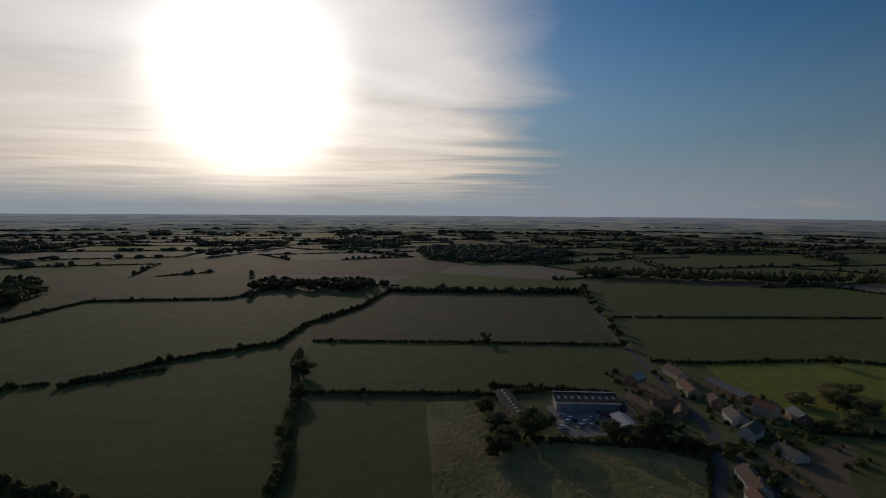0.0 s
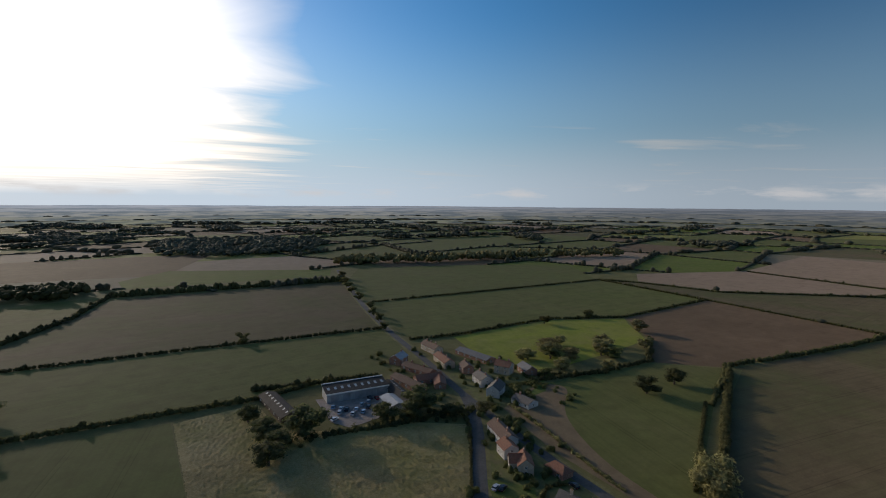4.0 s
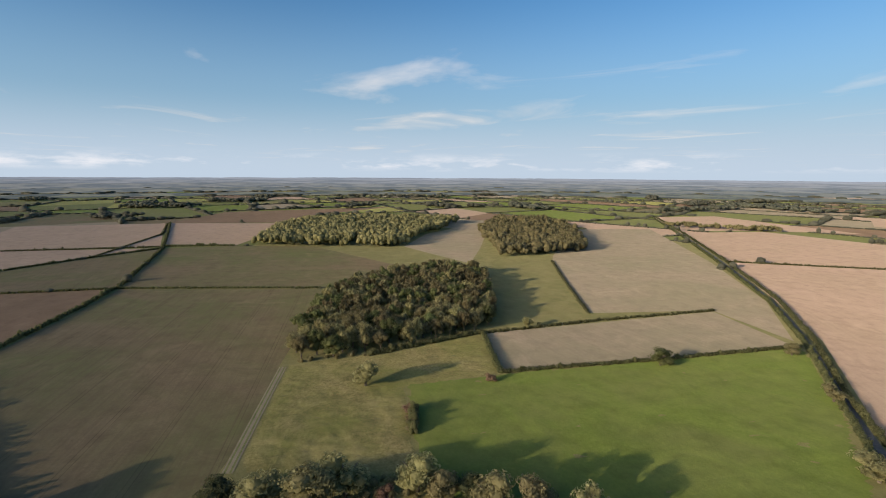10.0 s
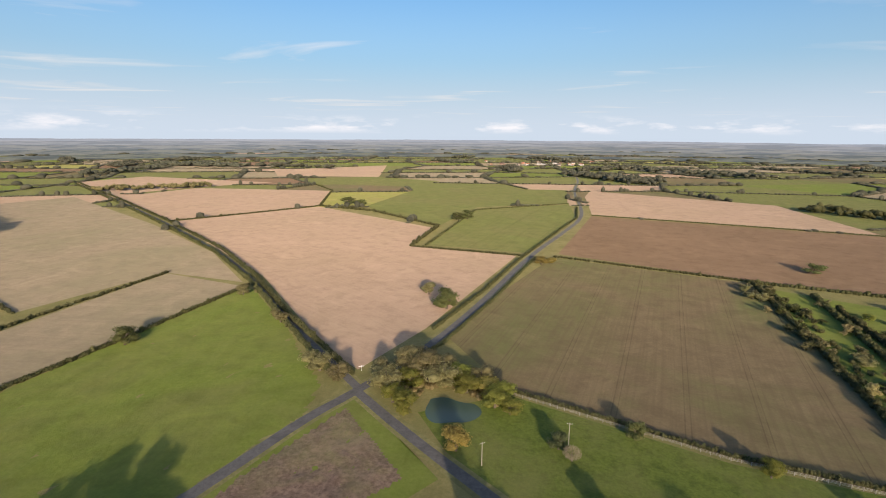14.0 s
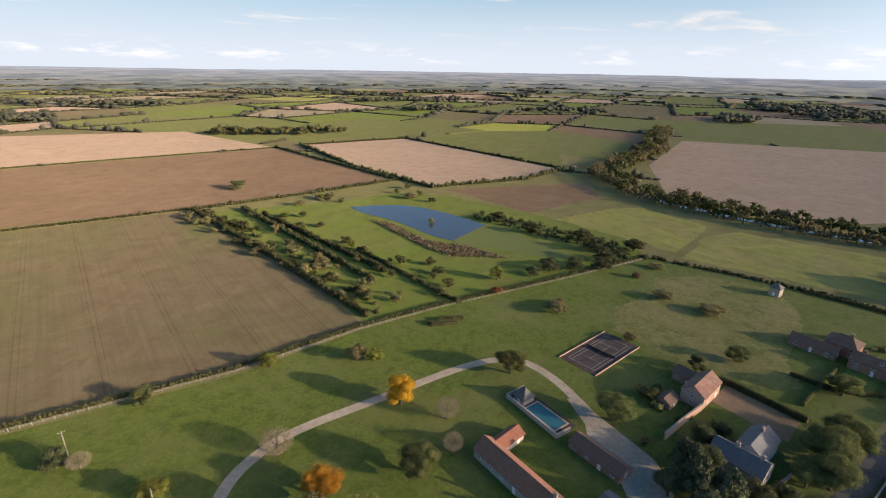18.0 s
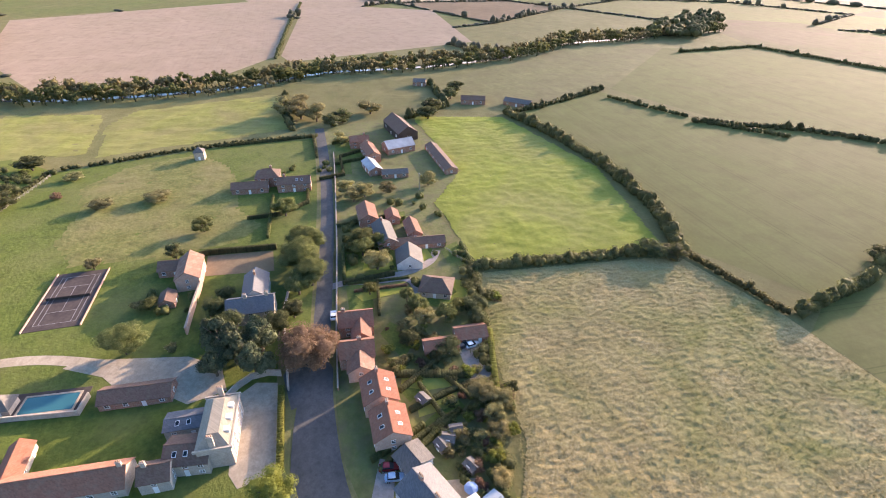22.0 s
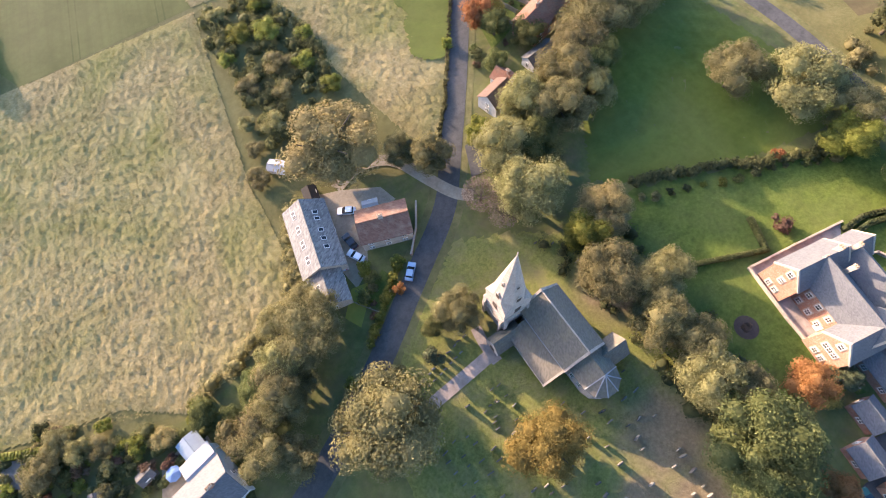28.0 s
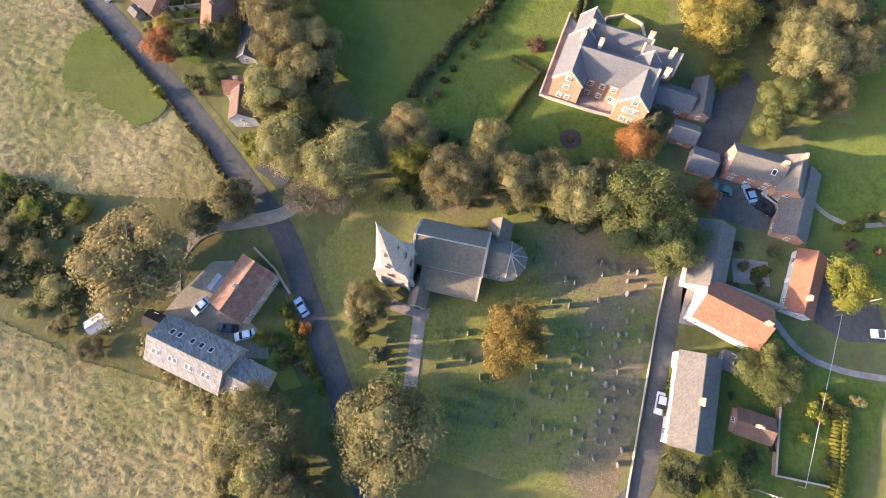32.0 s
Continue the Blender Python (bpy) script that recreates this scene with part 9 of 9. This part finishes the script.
# lawn of the brick house: flower bed, hedges, round bushes
bed = sheet("flower_bed", [(63.8 + 2.4 * math.cos(a * math.pi / 8), 1.8 + 2.4 * math.sin(a * math.pi / 8)) for a in range(16)], 0.2, M["court"], "round bed of dark bare earth in a lawn", "flower bed")
bush("copper", 85.0, 14.5, 2.3, 2.0, "round bush with reddish brown leaves on a lawn")
bush("copper", 63.8, 1.8, 1.1, 0.8, "low dark red planting in a round bed")
clipped([(63.2, 17.2), (71, 14.4), (78.1, 11.9)], 1.0, 1.3, "green", "clipped hedge across a lawn")
clipped([(78.1, 11.9), (79.2, 15), (80.3, 18.8)], 1.0, 1.3, "green", "clipped hedge across a lawn")
clipped([(95, 7.2), (99.5, 7.4), (104.5, 6.0)], 1.1, 1.5, "dark", "dark clipped yew hedge beside a house")
clipped([(94.6, 5.4), (99.5, 5.6), (104, 4.4)], 1.1, 1.5, "dark", "dark clipped yew hedge beside a house")
bt = random.Random(17)
for k in range(14):
    u = k / 13
    r = bt.uniform(0.7, 1.5)
    bush(bt.choice(["green", "lime", "olive", "dark"]), 64 + 46 * u + bt.uniform(-0.6, 0.6), 35.2 - 15.5 * u + bt.uniform(-0.8, 0.3), r, r * 1.2)
wall_line([(92.2, 1.6), (96.4, 0.2), (98.2, -3.6), (96.8, -8.0), (92.6, -9.6)], 0.9, 0.3, M["stone"], "curved stone balustrade of a garden terrace", "terrace_wall")

# ---- gravestones ----
def headstone():
    bm = bmesh.new()
    w, h = 0.42, 1.25
    out = [(-w, -0.2), (w, -0.2), (w, h - 0.25)] + [(w * math.cos(a), h - 0.25 + 0.28 * math.sin(a)) for a in (0.5, 1.05, 1.57, 2.1, 2.64)] + [(-w, h - 0.25)]
    prism(bm, out, "y", -0.08, 0.08)
    bmesh.ops.bevel(bm, geom=[e for e in bm.edges if e.calc_length() > 0.4], offset=0.015, segments=1, affect="EDGES")
    return part("gravestone", bm, M["grave"])


stone = headstone()
tagged(stone, "weathered upright stone gravestone in grass", "gravestone", "gravestones")
stone.matrix_basis = pose(15.6, 28.6, 0, 0, 0, 5)
gs = random.Random(8)
rows = [(14.2 - 1.4 * k + gs.uniform(-0.2, 0.2), 28.4 - 0.44 * k, 1.0) for k in range(9)] + [(13.4 - 1.4 * k + gs.uniform(-0.2, 0.2), 26.2 - 0.4 * k, 0.9) for k in range(7)]
rows += [(16.4, 17.2, 1), (16.6, 14.8, 1), (16.9, 12.6, 1), (14.8, 17.2, 1), (14.6, 14.6, 1), (13.0, 14.8, 1), (12.8, 12.6, 1), (15.8, 10.2, 1.1)]
for line in range(15):
    for k in range(17):
        x, y = 1.5 + 2.6 * line + gs.uniform(-0.35, 0.35), 17 - 2.3 * k + gs.uniform(-0.7, 0.7)
        clear = y > -21 and not (15 < x < 40 and y > 9) and not (x < 8 and y > 13) and not (13.5 < x < 21 and 0 < y < 8)
        if clear and gs.random() < (0.62 if x < 24 else 0.45):
            rows.append((x, y, gs.uniform(0.85, 1.45)))
for x, y in ((52, 28), (50, 20), (42, 36), (44, 30), (39, 38), (51, 14)):
    rows.append((x, y, 1))
for x, y, k in rows:
    copy_thing(stone, Matrix.LocRotScale((x, y, 0.02), Euler((gs.uniform(-0.08, 0.08), gs.uniform(-0.05, 0.05), radians(gs.gauss(6, 6)))), (k * gs.uniform(0.85, 1.2), k, k * gs.uniform(0.8, 1.15))))

# ---- cars ----
def car(colour, label, van=False):
    ob = empty("car", pose(0, 0, 0), label, "car", "parked cars")
    paint = plain("car_paint", colour, 0.25, 0.2, 0.6)
    bm = bmesh.new()
    top = 0.95 if not van else 1.05
    prism(bm, [(-2.1, 0.3), (2.05, 0.3), (2.12, 0.62), (1.95, 0.82), (1.0, top), (-1.75, top), (-2.12, 0.8)], "y", -0.86, 0.86)
    bmesh.ops.bevel(bm, geom=bm.edges[:], offset=0.07, segments=2, affect="EDGES")
    part("body", bm, paint, ob)
    back = -1.95 if van else -1.55
    bm = bmesh.new()
    prism(bm, [(1.0, top - 0.02), (0.25, 1.44), (back + 0.25, 1.46), (back, top - 0.02)], "y", -0.74, 0.74)
    part("glasshouse", bm, M["glass"], ob)
    bm = bmesh.new()
    prism(bm, [(0.2, 1.42), (0.1, 1.5), (back + 0.45, 1.52), (back + 0.2, 1.44)], "y", -0.7, 0.7)
    part("roof_panel", bm, paint, ob)
    for x in (-1.3, 1.3):
        for y in (-0.8, 0.8):
            bm = bmesh.new()
            bmesh.ops.create_cone(bm, cap_ends=True, segments=14, radius1=0.32, radius2=0.32, depth=0.2)
            w = part("wheel", bm, M["tyre"], ob)
            w.matrix_basis = pose(x, y, 0.32, 90, 0, 0)
            bm = bmesh.new()
            bmesh.ops.create_cone(bm, cap_ends=True, segments=10, radius1=0.2, radius2=0.2, depth=0.22)
            part("rim", bm, M["rim"], w)
    for y in (-0.6, 0.6):
        block("headlight", 2.0, 2.1, y - 0.16, y + 0.16, 0.6, 0.72, M["glazing"], ob)
        block("tail_light", -2.13, -2.06, y - 0.16, y + 0.16, 0.62, 0.78, plain("tail_lens", (0.35, 0.02, 0.02), 0.3), ob)
    return ob


CARS = {
    "white": ((0.78, 0.78, 0.78), "white hatchback parked on open ground", [(14, -25.6, 178), (7.6, 66.2, 152), (4.6, 55.4, 120), (72.8, 120.4, 58), (-82, 52.2, 95), (60, 226, 60), (66, 222, 60), (54, 216, 30), (115, 114.5, 100), (-108, 19.2, 168)]),
    "silver": ((0.5, 0.52, 0.54), "silver car parked on open ground", [(1.6, 67.6, 100), (61, -41, 60), (87.6, 139.4, 30), (58, 222, 60), (70, 226, 60), (38, -64, 100), (63, 218, 60), (74, 228, 60)]),
    "blue": ((0.3, 0.42, 0.55), "pale blue car parked on open ground", [(1.3, 55.8, 80), (13.0, 46.2, 50), (60.6, -36.4, 30), (-52.2, 20.6, 75), (57, 229, 60), (68, 218, 60)]),
    "black": ((0.03, 0.03, 0.035), "black car parked on open ground", [(5.0, 59.2, 100), (58.1, -39.9, 65), (89.5, 138, 30), (-82.4, 49.6, 95), (62, 224, 60), (72, 222, 60), (76, 232, 90), (112, 128, 90)]),
    "red": ((0.3, 0.03, 0.03), "dark red car parked on open ground", [(-54.9, 20.2, 75), (79, 230, 90)]),
    "green": ((0.06, 0.2, 0.16), "green car parked on open ground", [(-79, 27, 60), (60, -31, 80)]),
}
for colour, label, spots in CARS.values():
    first = car(colour, label)
    for k, (x, y, a) in enumerate(spots):
        m = pose(x, y, 0.14, 0, 0, a)
        if k:
            copy_thing(first, m)
        else:
            first.matrix_basis = m
# far village at the end of the road
fv = random.Random(6)
for k in range(22):
    a, b = fv.uniform(-120, 330), fv.uniform(-1980, -1700)
    house("far cottage with a red or grey roof", a, b, fv.uniform(10, 18), fv.uniform(7, 9), fv.uniform(0, 180), 4.5, 7.5, fv.choice(["white", "cream", "brick"]), fv.choice(["pantile", "orange", "slate_worn"]), 2, 1, (), gable_win=False, doors=0, group="far village")
